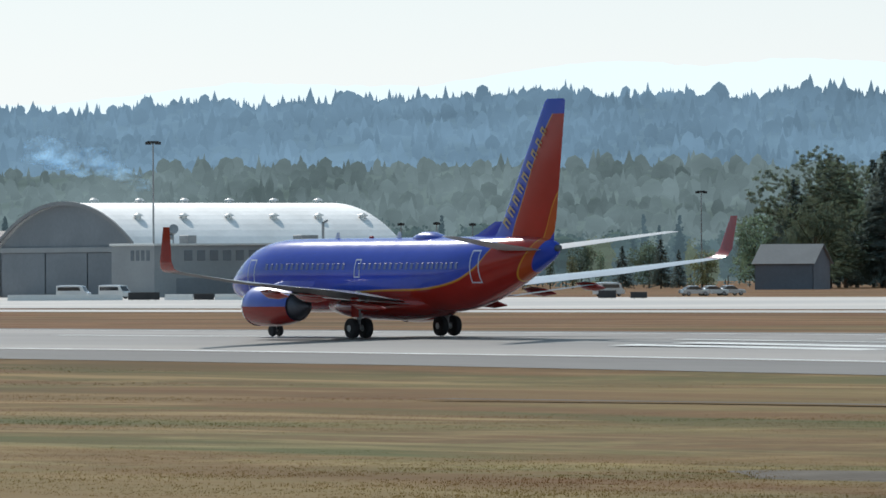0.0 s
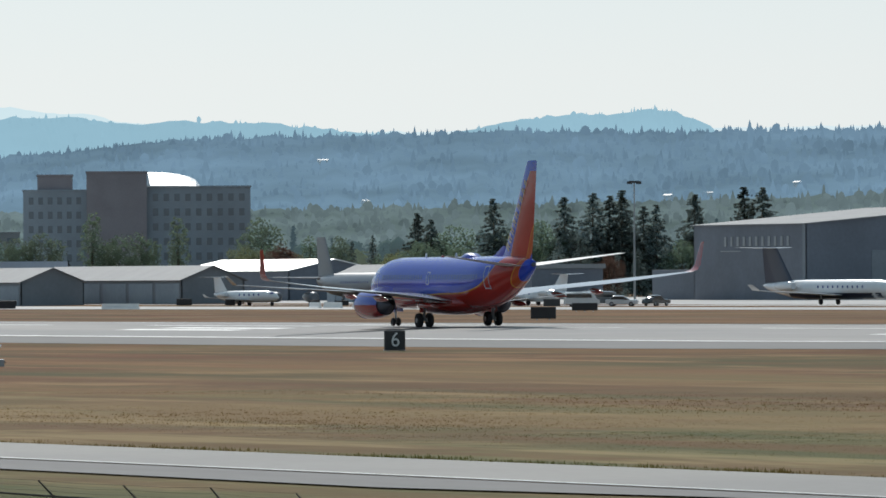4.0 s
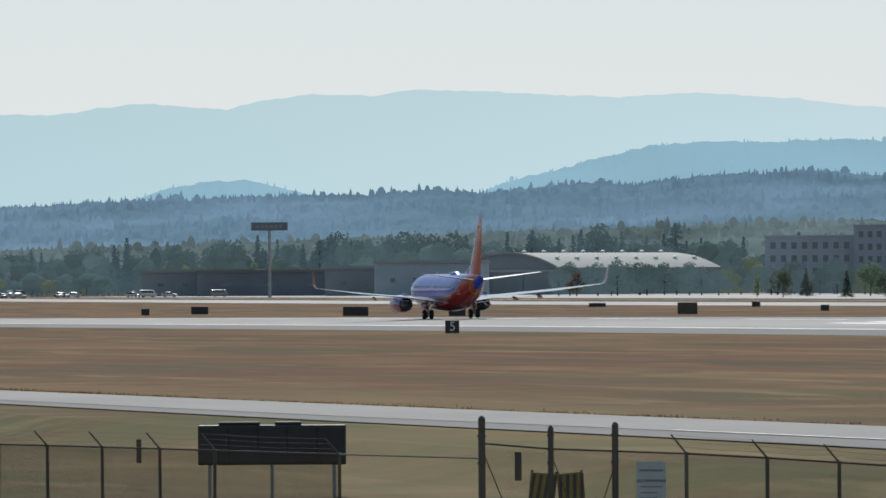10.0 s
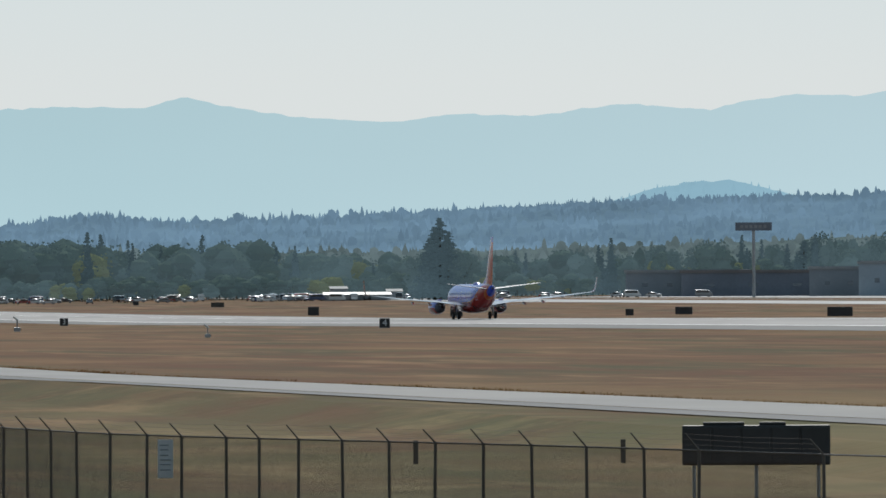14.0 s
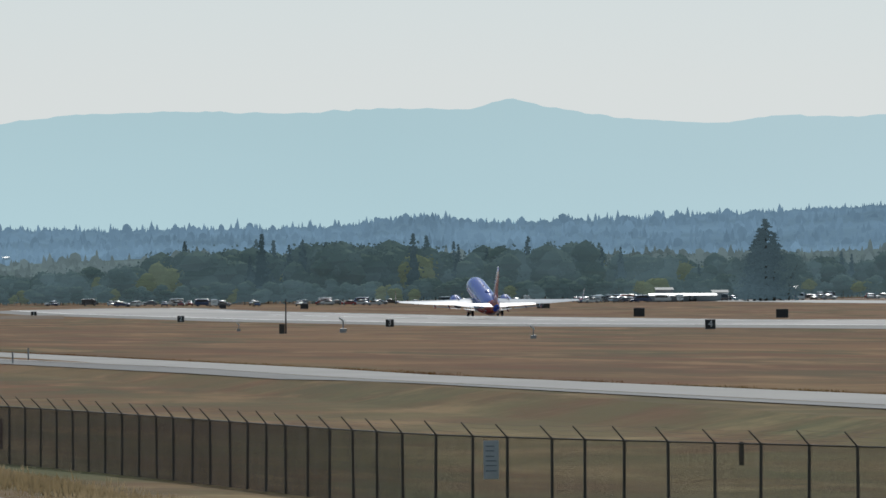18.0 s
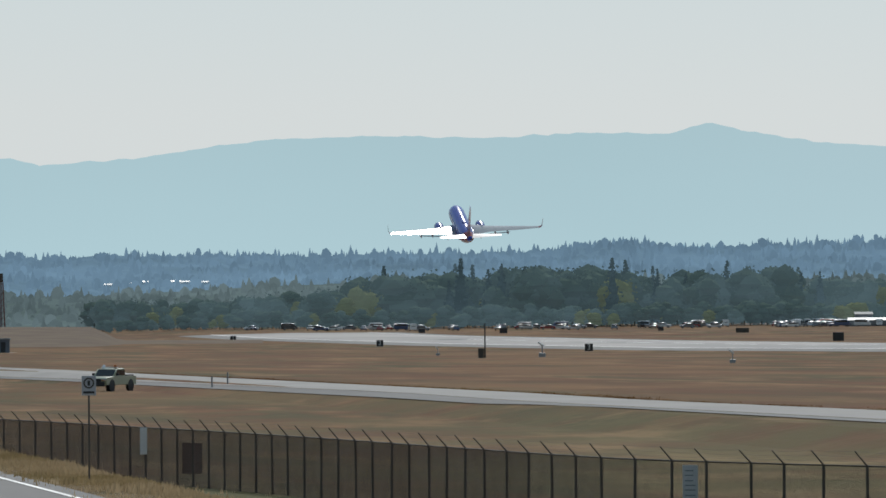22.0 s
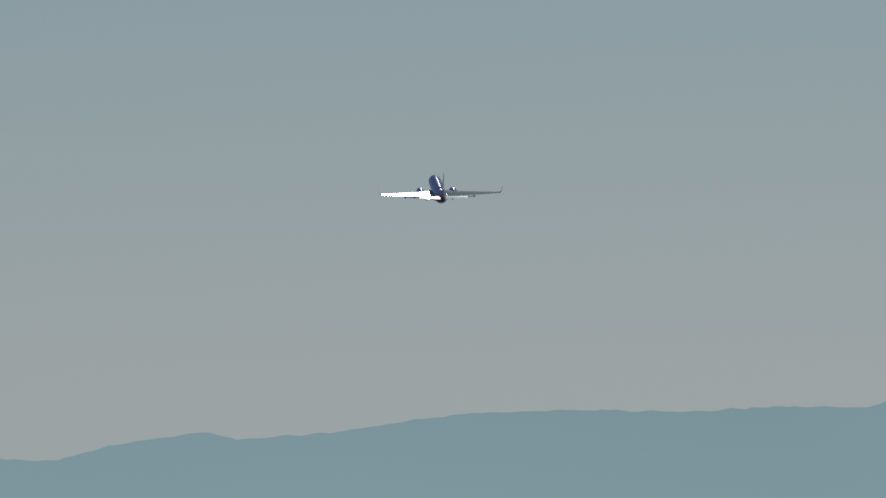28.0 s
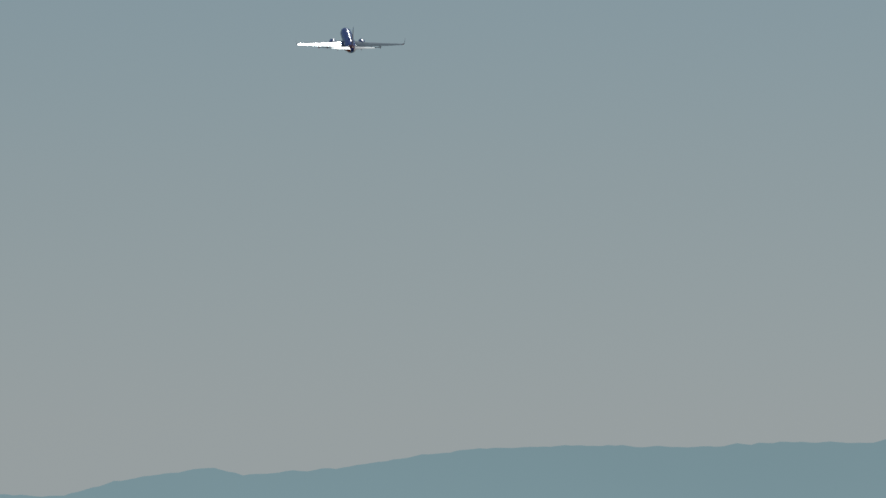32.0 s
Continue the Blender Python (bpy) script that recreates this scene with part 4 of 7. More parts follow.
M_LEAF = mat("summer_leaves", (0.15, 0.195, 0.125), rough=0.75, spec=0.25, scale=0.35, fine=2.2, vary=0.35, second=(0.12, 0.165, 0.12), random_hue=0.3)
M_LEAF_PALE = mat("yellow_green_leaves", (0.19, 0.20, 0.10), rough=0.75, spec=0.25, scale=0.35, fine=2.2, vary=0.3, second=(0.155, 0.175, 0.09), random_hue=0.3)
M_LEAF_RUST = mat("rusty_leaves", (0.17, 0.11, 0.07), rough=0.75, spec=0.25, scale=0.35, fine=2.2, vary=0.3, random_hue=0.3)
M_NEEDLE = mat("dark_needles", (0.165, 0.205, 0.19), rough=0.8, spec=0.2, scale=0.4, fine=2.5, vary=0.35, random_hue=0.4)

for _m in (M_LEAF, M_LEAF_PALE, M_LEAF_RUST, M_NEEDLE):
    leafy(_m, 0.42 if _m is M_NEEDLE else 0.5, 0.42 if _m is M_NEEDLE else 0.5)
# leaves of far trees, faintly emissive to paint in the distance haze
M_BELT = [haze_material("haze_glow_far_leaves", c, haze_glow, 1.0, 0.02, 0.4) for c, haze_glow in (((0.08, 0.105, 0.07), (0.046, 0.070, 0.080)), ((0.14, 0.15, 0.06), (0.060, 0.078, 0.066)), ((0.055, 0.075, 0.06), (0.040, 0.062, 0.074)))]


def clump(co, fc, c, s, rng, droop=0.0, blades=3):
    """A tuft of leaves: three crossed, uneven blades."""
    for _ in range(blades):
        d = Vector((rng.gauss(0, 1), rng.gauss(0, 1), rng.gauss(0, 0.7) - droop)).normalized()
        e = d.cross(Vector((rng.gauss(0, 1), rng.gauss(0, 1), rng.gauss(0, 1)))).normalized()
        b = len(co)
        l, w = s * rng.uniform(0.7, 1.3), s * rng.uniform(0.35, 0.6)
        co += [tuple(c - d * l * 0.5), tuple(c + e * w - d * l * 0.05), tuple(c + d * l * 0.6), tuple(c - e * w + d * l * 0.1)]
        fc.append((b, b + 1, b + 2, b + 3))


def tree_meshes(kind, seed):
    """Trunk and crown of unit height (scaled when placed)."""
    rng = random.Random(seed)
    H = 16.0
    bm = bmesh.new()
    co, fc = [], []
    if kind == "conifer":
        rod(bm, (0, 0, 0), (0, 0, H * 0.95), 0.26, 0.03, 7)
        for i in range(46):
            k = 0.10 + 0.9 * (i / 45)
            reach = (1 - k) ** 0.85 * H * 0.26 * rng.uniform(0.7, 1.15) + 0.2
            for q in range(5 if k < 0.7 else 3):
                u = rng.uniform(0, 6.28)
                tip = Vector((math.cos(u) * reach, math.sin(u) * reach, H * k - reach * 0.25))
                if q == 0:
                    rod(bm, (0, 0, H * k), tip, 0.05, 0.015, 4)
                for f in (0.3, 0.5, 0.68, 0.86, 1.05):
                    clump(co, fc, Vector((tip.x * f + rng.uniform(-0.2, 0.2), tip.y * f + rng.uniform(-0.2, 0.2), H * k - reach * 0.25 * f)), 0.42 + 0.4 * (1 - k), rng, 0.3)
    else:
        slim = kind == "poplar"
        rod(bm, (0, 0, 0), (0.2, 0.1, H * 0.55), 0.32, 0.14, 8)
        lobes = []
        n = 13 if not slim else 9
        for i in range(n):
            u = rng.uniform(0, 6.28)
            if slim:
                c = Vector((rng.gauss(0, 0.5), rng.gauss(0, 0.5), H * (0.1 + 0.82 * i / (n - 1))))
                r = H * (0.13 if 0 < i < n - 1 else 0.08) * rng.uniform(0.8, 1.1)
            else:
                k = rng.uniform(0.14, 0.82)
                w = H * 0.24 * math.sqrt(max(0.05, 1 - ((k - 0.5) / 0.5) ** 2))
                c = Vector((math.cos(u) * w, math.sin(u) * w, H * k))
                r = H * rng.uniform(0.11, 0.19)
            lobes.append((c, r))
            rod(bm, (0, 0, H * 0.25 + 0.25 * c.z), c, 0.11, 0.03, 5)
        if not slim:
            lobes += [(Vector((0, 0, H * 0.84)), H * 0.15), (Vector((0, 0, H * 0.5)), H * 0.24)]
        for c, r in lobes:
            for _ in range(int(120 * (r / (H * 0.15)) ** 2)):
                d = Vector((rng.gauss(0, 1), rng.gauss(0, 1), rng.gauss(0, 1))).normalized()
                p = c + d * r * rng.uniform(0.55, 1.08)
                if p.z > H * 0.08:
                    clump(co, fc, p, H * 0.034, rng)
    crown = bpy.data.meshes.new("crown")
    crown.from_pydata(co, [], fc)
    trunk = mesh_of(bm, M_BARK)
    return trunk, crown


TREES = {}
for kind, seeds in (("broadleaf", (1, 2, 3, 4)), ("conifer", (5, 6, 7)), ("poplar", (8, 9))):
    TREES[kind] = []
    for s in seeds:
        trunk, crown = tree_meshes(kind, s)
        TREES[kind].append((trunk, crown))
CROWNS = {}
TREE_WORDS = {"broadleaf": "round-crowned leafy tree on the grass beyond the airfield", "conifer": "dark pointed conifer beyond the airfield buildings", "poplar": "tall narrow leafy tree beyond the airfield"}
tree_rng = random.Random(77)


def tree(kind, bearing, dist, height, leaf=None, wide=1.0, group="", label=""):
    leaf = leaf or (M_NEEDLE if kind == "conifer" else M_LEAF)
    # crowns beyond 2 km take the leaves with haze painted as glow
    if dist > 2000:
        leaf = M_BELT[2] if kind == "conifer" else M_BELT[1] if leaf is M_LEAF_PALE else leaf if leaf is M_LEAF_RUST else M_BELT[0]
    trunk, crown = tree_rng.choice(TREES[kind])
    key = (crown.name, leaf.name)
    if key not in CROWNS:
        c = crown.copy()
        c.materials.clear()
        c.materials.append(leaf)
        CROWNS[key] = c
    p = at(bearing, dist)
    t = thing("tree", label or TREE_WORDS[kind], "tree", pose(p.x, p.y, ground_z(p.x, p.y) - 0.1, 0, 0, tree_rng.uniform(0, 360)), group)
    s = height / 16.0
    t.scale = (s * wide, s * wide, s)
    share("trunk", trunk, t)
    share("crown", CROWNS[key], t)
    return t


def woodland(name, a0, a1, d0, d1, n, heights, kinds=("broadleaf", "broadleaf", "poplar", "conifer"), pale=0.15, wide=1.0, label="distant belt of mixed leafy trees beyond the airfield"):
    """Far trees nobody could count: one object, each tree a trunk and some hundred leaf tufts."""
    rng = random.Random(name + str(a0))
    co, fc, idx = [], [], []
    n = int(n * 1.7)
    for i in range(n):
        a = a0 + (a1 - a0) * (i + rng.uniform(0.05, 0.95)) / n
        d = rng.uniform(d0, d1)
        k = rng.choice(kinds)
        mi = 2 if k == "conifer" else 1 if rng.random() < pale else 0
        h = lerp(a, heights) * rng.uniform(0.7, 1.08) * (0.8 if mi == 1 else 1)
        p = at(a, d)
        p.z = ground_z(p.x, p.y)
        start = len(fc)
        w = h * {"broadleaf": 0.36, "poplar": 0.19, "conifer": 0.2}[k] * wide * rng.uniform(0.85, 1.2)
        lobes = [(rng.uniform(0, 6.28), rng.uniform(0.3, 1.0), rng.uniform(0.15, 0.8)) for _ in range(7)]
        for _ in range(210):
            if k == "conifer":
                f = rng.random() ** 1.3
                r, u = w * (1.02 - f) * rng.uniform(0.4, 1.05), rng.uniform(0, 6.28)
                c = Vector((r * math.cos(u), r * math.sin(u), h * (0.05 + 0.95 * f)))
            else:
                lu, lr, lz = lobes[rng.randrange(7)]
                f = max(0.04, rng.gauss(lz, 0.13))
                f = f if f < 0.88 else rng.uniform(0.45, 0.88)
                env = math.sqrt(max(0.02, 1 - ((f - 0.45) / 0.56) ** 2))
                r, u = w * env * rng.uniform(0.4, 0.95) * (0.7 + 0.3 * lr), lu + rng.gauss(0, 0.8)
                c = Vector((r * math.cos(u), r * math.sin(u), h * f))
            clump(co, fc, p + c, h * 0.045, rng, 0.0, 2)
        # dense heart of the crown
        hearts = [(0.0, 0.0, 0.06 + 0.15 * q, 1.0 - 0.16 * q) for q in range(6)] if k == "conifer" else [(lu, 0.42 * lr, lz, 0.8) for lu, lr, lz in lobes] + [(0.0, 0.0, 0.45, 1.1)]
        for lu, lr, lz, lw in hearts:
            c = p + Vector((w * lr * math.cos(lu), w * lr * math.sin(lu), h * (0.12 + 0.76 * lz)))
            rx, rz = w * 0.70 * lw, h * (0.13 if k == "conifer" else 0.17)
            b = len(co)
            for v, rv in ((-0.85, 0.5), (-0.1, 1.0), (0.6, 0.75)):
                for q in range(6):
                    u = q * 1.0472 + rng.uniform(-0.3, 0.3)
                    kk = rv * rng.uniform(0.75, 1.15)
                    co.append(tuple(c + Vector((rx * kk * math.cos(u), rx * kk * math.sin(u), rz * (v + rng.uniform(-0.12, 0.12))))))
            co.append(tuple(c + Vector((0, 0, rz * rng.uniform(0.9, 1.2)))))
            for q in range(6):
                s = (q + 1) % 6
                fc += [(b + q, b + s, b + 6 + s, b + 6 + q), (b + 6 + q, b + 6 + s, b + 12 + s, b + 12 + q), (b + 12 + q, b + 12 + s, b + 18)]
        b = len(co)
        for z, rr in ((0, 0.013), (h * 0.6, 0.005)):
            for q in range(4):
                co.append((p.x + h * rr * math.cos(q * 1.57), p.y + h * rr * math.sin(q * 1.57), p.z + z))
        idx += [mi] * (len(fc) - start)
        for q in range(4):
            fc.append((b + q, b + (q + 1) % 4, b + 4 + (q + 1) % 4, b + 4 + q))
            idx.append(3)
    me = bpy.data.meshes.new("mesh")
    me.from_pydata(co, [], fc)
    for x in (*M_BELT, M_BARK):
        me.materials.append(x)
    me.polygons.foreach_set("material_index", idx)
    return tagged(new(name, me), label, "trees", kind="stuff")


def tree_row(a0, a1, d0, d1, n, heights, kinds=("broadleaf", "broadleaf", "poplar", "conifer"), pale=0.15, rust=0.03, group="trees beyond the airfield", wide=1.0):
    """Trees between two bearings and two distances; heights is a table of bearing and metres."""
    for i in range(n):
        a = a0 + (a1 - a0) * (i + tree_rng.uniform(0.1, 0.9)) / n
        k = tree_rng.choice(kinds)
        leaf = None
        if k != "conifer":
            r = tree_rng.random()
            leaf = M_LEAF_RUST if r < rust else M_LEAF_PALE if r < rust + pale else None
        h = lerp(a, heights) * tree_rng.uniform(0.72, 1.08) * (0.8 if leaf else 1)
        tree(k, a, tree_rng.uniform(d0, d1), h, leaf, wide * tree_rng.uniform(0.85, 1.2), group)


def plant():
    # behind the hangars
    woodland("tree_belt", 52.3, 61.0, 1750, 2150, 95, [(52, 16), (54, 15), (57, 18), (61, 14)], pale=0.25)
    tree_row(52.6, 53.75, 1610, 1700, 16, [(52, 27), (53.3, 27), (53.7, 17)], ("conifer", "conifer", "broadleaf"), pale=0.0, group="dark trees behind the shed")
    tree_row(54.0, 56.5, 1620, 1750, 18, [(54, 10), (56.5, 9)], pale=0.3)
    # single trees that stand out: bearing, distance, height, kind
    for a, d, h, k in ((62.1517, 1500, 21.6, "b"), (62.2505, 1520, 20.3, "b"), (61.7961, 1500, 21.8, "p"), (61.8751, 1510, 20.6, "p"), (61.6973, 1500, 17.4, "b"), (53.3163, 1590, 18.6, "b"), (67.3458, 1640, 17.0, "c"), (67.255, 1640, 15.7, "c"), (67.089, 1640, 15.0, "b"), (66.8124, 1640, 19.8, "c"), (66.4963, 1640, 16.0, "b"), (66.3185, 1640, 20.0, "c"), (66.1209, 1640, 20.8, "c"), (66.0024, 1640, 20.2, "c"), (65.9154, 1640, 21.3, "c"), (65.7653, 1640, 18.1, "c"), (65.6744, 1640, 18.4, "c"), (65.4096, 1640, 20.4, "c"), (65.0619, 1640, 21.8, "c"), (64.9355, 1640, 21.7, "c"), (66.6622, 1640, 14.7, "b"), (69.6159, 1800, 18.7, "p"), (69.3196, 1800, 14.9, "b"), (68.4503, 1800, 17.9, "b"), (69.0232, 1800, 17.6, "p"), (69.4381, 1800, 14.3, "b"), (69.9716, 1800, 14.8, "b"), (70.1494, 1800, 13.8, "b"), (79.0413, 2300, 22.9, "c"), (79.08, 2305, 20.5, "c"), (78.985, 2300, 19.1, "c"), (79.1206, 2310, 17.0, "c"), (78.8832, 2300, 13.3, "b"), (78.94, 2306, 14.5, "b"), (79.17, 2306, 13.5, "b"), (75.9066, 2550, 20.3, "b"), (76.4993, 2550, 16.9, "c"), (76.4203, 2550, 16.9, "c"), (76.361, 2550, 20.4, "b"), (75.709, 2550, 19.5, "b"), (75.5707, 2550, 19.5, "b"), (75.0175, 2550, 19.7, "c"), (74.9385, 2550, 19.3, "b"), (74.5434, 2550, 22.2, "b"), (74.0099, 2550, 21.7, "c"), (77.1908, 2550, 17.1, "b"), (77.5069, 2550, 16.4, "b"), (73.1801, 2200, 9.6, "b"), (72.9035, 2200, 10.3, "b"), (72.1528, 2200, 16.2, "b"), (72.0935, 2200, 13.9, "b")):
        tree({"c": "conifer", "b": "broadleaf", "p": "poplar"}[k], a, d, h, wide=1.35 if k == "c" else 1.0, group="tall trees")
    tree_row(61.0, 64.6, 1560, 1900, 34, [(60, 12), (62, 14), (65, 13)], pale=0.35)
    tree_row(64.6, 68.6, 1560, 1750, 46, [(64.6, 12), (66, 11), (68.6, 13)], pale=0.35, rust=0.06)
    tree_row(68.0, 73.5, 1720, 1950, 30, [(68, 10), (70, 8), (73.5, 8)], pale=0.35, rust=0.06)
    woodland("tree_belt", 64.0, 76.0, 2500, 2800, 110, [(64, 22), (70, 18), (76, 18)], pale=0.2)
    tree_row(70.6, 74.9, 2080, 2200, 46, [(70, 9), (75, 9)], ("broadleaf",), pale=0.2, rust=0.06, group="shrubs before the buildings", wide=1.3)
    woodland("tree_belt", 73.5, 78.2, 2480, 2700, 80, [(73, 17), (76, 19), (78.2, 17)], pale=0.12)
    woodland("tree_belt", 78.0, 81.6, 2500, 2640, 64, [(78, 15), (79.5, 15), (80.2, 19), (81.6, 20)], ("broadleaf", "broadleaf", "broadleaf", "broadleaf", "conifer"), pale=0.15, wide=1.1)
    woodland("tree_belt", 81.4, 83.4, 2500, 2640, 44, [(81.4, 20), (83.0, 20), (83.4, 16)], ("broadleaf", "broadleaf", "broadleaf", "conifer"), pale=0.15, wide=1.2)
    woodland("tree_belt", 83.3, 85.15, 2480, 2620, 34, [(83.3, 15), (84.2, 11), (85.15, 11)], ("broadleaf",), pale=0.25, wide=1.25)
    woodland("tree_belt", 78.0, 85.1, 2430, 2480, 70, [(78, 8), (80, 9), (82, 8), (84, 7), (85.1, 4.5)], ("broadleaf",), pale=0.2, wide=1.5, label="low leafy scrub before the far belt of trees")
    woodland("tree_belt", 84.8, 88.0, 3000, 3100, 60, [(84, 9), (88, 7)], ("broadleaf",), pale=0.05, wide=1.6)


plant()


# ---- airfield buildings ----
M_METALROOF = mat("bright_metal_roof", (0.92, 0.92, 0.91), rough=0.55, metal=0.85, scale=0.15, fine=1.5, vary=0.07, second=(0.82, 0.82, 0.81))
M_PALEROOF = mat("pale_weathered_sheet_roof", (0.34, 0.35, 0.34), rough=0.75, scale=0.15, fine=1.5, vary=0.07)
M_GREYROOF = mat("weathered_grey_roof", (0.252, 0.258, 0.264), rough=0.75, scale=0.2, fine=2, vary=0.1)
M_BROWNROOF = mat("brown_sheet_roof", (0.16, 0.14, 0.135), rough=0.7, scale=0.2, fine=2, vary=0.12)
M_GREYWALL = mat("grey_painted_sheet_wall", (0.215, 0.238, 0.262), rough=0.7, scale=0.12, fine=1.6, vary=0.12)
M_DARKWALL = mat("dark_slate_sheet_wall", (0.155, 0.172, 0.205), rough=0.7, scale=0.12, fine=1.6, vary=0.15)
M_PALEWALL = mat("pale_grey_wall", (0.32, 0.335, 0.345), rough=0.75, scale=0.15, fine=2, vary=0.1)
# walls and panes of far buildings: distance haze put into bluer, paler colour
M_TANWALL = mat("hazed_tan_plaster_wall", (0.377, 0.416, 0.481), rough=0.85, scale=0.1, fine=1.5, vary=0.1)
M_BRICKWALL = mat("hazed_brownish_brick_wall", (0.294, 0.275, 0.294), rough=0.85, scale=0.15, fine=3, vary=0.14)
M_SLATEWALL = mat("blue_grey_concrete_wall", (0.3, 0.35, 0.395), rough=0.8, scale=0.1, fine=1.5, vary=0.12)
M_WINDOW = mat("dark_window_glass", (0.12, 0.15, 0.18), rough=0.2, spec=0.7, scale=0.5, fine=3, vary=0.1)
M_TEAL = mat("teal_glazed_roof", (0.3, 0.4, 0.385), rough=0.22, spec=0.6, scale=0.4, fine=3, vary=0.15)
M_WHITE = mat("white_painted_metal", (0.74, 0.74, 0.72), rough=0.5, scale=0.5, fine=4, vary=0.06)
M_STEEL = mat("galvanised_steel", (0.32, 0.33, 0.34), rough=0.45, metal=0.7, scale=1, fine=9, vary=0.12)
M_BLACK = mat("matt_black_metal", (0.034, 0.033, 0.034), rough=0.6, scale=1, fine=8, vary=0.2)


def block(parent, name, x0, x1, y0, y1, z0, z1, material, label=""):
    return part(name, soft_box(x0, x1, y0, y1, z0, z1, 0.04, 1), material, parent, label)


def slab(bm, pts, thick):
    """A flat plate over four corner points, thickened downwards."""
    top = [Vector(p) for p in pts]
    n = (top[1] - top[0]).cross(top[3] - top[0]).normalized()
    if n.z < 0:
        n = -n
    loft(bm, [[p - n * thick for p in top], top])
    return bm


def gable_wall(bm, a, b, base, eave, ridge, thick):
    """An upright gable end from a to b (plan points)."""
    a, b = Vector((*a, 0)), Vector((*b, 0))
    n = Vector((-(b - a).y, (b - a).x, 0)).normalized() * thick
    m = (a + b) / 2
    ring = [a + Vector((0, 0, base)), b + Vector((0, 0, base)), b + Vector((0, 0, eave)), m + Vector((0, 0, ridge)), a + Vector((0, 0, eave))]
    return loft(bm, [ring, [p + n for p in ring]])


def windows_along(parent, x0, x1, n, y, z0, z1, face, width=0.6, name="window"):
    """A row of framed panes; face is the outward direction, 'x' or 'y-' (wall at that coordinate)."""
    for i in range(n):
        c = x0 + (x1 - x0) * (i + 0.5) / n
        w = abs(x1 - x0) / n * width / 2
        if face == "x":
            bm = soft_box(y - 0.05, y + 0.05, c - w, c + w, z0, z1, 0.02, 1)
        else:
            bm = soft_box(c - w, c + w, y - 0.05, y + 0.05, z0, z1, 0.02, 1)
        part(name, bm, M_WINDOW, parent)


def arched_hangar(m, W, L, spring, crown, label, roof=M_METALROOF, vents=6, end=M_GREYWALL):
    """Barrel-roofed hangar; open end towards local -y, local x from -W to 0, vents along the ridge."""
    h = thing("hangar", label, "hangar", m)
    n = 22
    rise = crown - spring
    R = (W * W / 4 + rise * rise) / (2 * rise)
    half = math.asin(W / 2 / R)
    arc = [(-W / 2 + R * math.sin(u), crown - R + R * math.cos(u)) for u in [-half + 2 * half * i / n for i in range(n + 1)]]
    bm = bmesh.new()
    sec = arc + [(x * 0.985 - W * 0.0075, z - 0.35) for x, z in reversed(arc)]
    loft(bm, [[(x, y, z) for x, z in sec] for y in (-0.6, L * 0.25, L * 0.5, L * 0.75, L + 0.6)])
    part("barrel_roof", bm, roof, h, "curved pale metal roof")
    for y, nm in ((0.0, "front_wall"), (L - 0.3, "rear_wall")):
        ring = [(-W, y, 0), (0, y, 0)] + [(x, y, z - 0.2) for x, z in reversed(arc)]
        part(nm, loft(bmesh.new(), [ring, [(x, yy + 0.3, z) for x, yy, z in ring]]), end, h, "grey end wall under the arch")
    block(h, "side_wall", -0.3, 0.0, 0, L, 0, spring, M_PALEWALL)
    block(h, "side_wall", -W, -W + 0.3, 0, L, 0, spring, M_PALEWALL)
    block(h, "lintel", -W + 0.2, -0.2, -0.5, 0.02, spring - 1.3, spring - 0.5, M_PALEWALL, "pale beam over the hangar doors")
    for i in range(6):
        w = (W - 3) / 6
        block(h, "hangar_door", -W + 1.5 + w * i + 0.05, -W + 1.5 + w * (i + 1) - 0.05, -0.25 - 0.12 * (i % 2), -0.15 - 0.12 * (i % 2), 0.05, spring - 1.35, M_GREYWALL)
    # roof-edge rib and ventilators
    rib = bmesh.new()
    loft(rib, [[(x * 1.0, y, z + 0.25) for x, z in arc] + [(x, y, z - 0.4) for x, z in reversed(arc)] for y in (-0.9, -0.58)])
    part("arch_rim", rib, M_GREYROOF, h, "darker rim round the arched end")
    for row, (fx, drop) in enumerate(((0.5, 0.0), (0.18, 0.0))):
        for i in range(vents):
            y = L * (0.1 + 0.86 * i / max(1, vents - 1))
            x = -W + W * (1 - fx)
            z = crown - R + math.sqrt(R * R - (x + W / 2) ** 2)
            v = rod(bmesh.new(), (x, y, z - 0.2), (x, y, z + 0.3), 0.5, 0.42, 12)
            rod(v, (x, y, z + 0.3), (x, y, z + 0.5), 0.8, 0.74, 14)
            rod(v, (x, y, z + 0.5), (x, y, z + 0.78), 0.74, 0.2, 14)
            part("roof_ventilator", v, M_WHITE, h, "squat white ventilator with a domed cap")
    return h


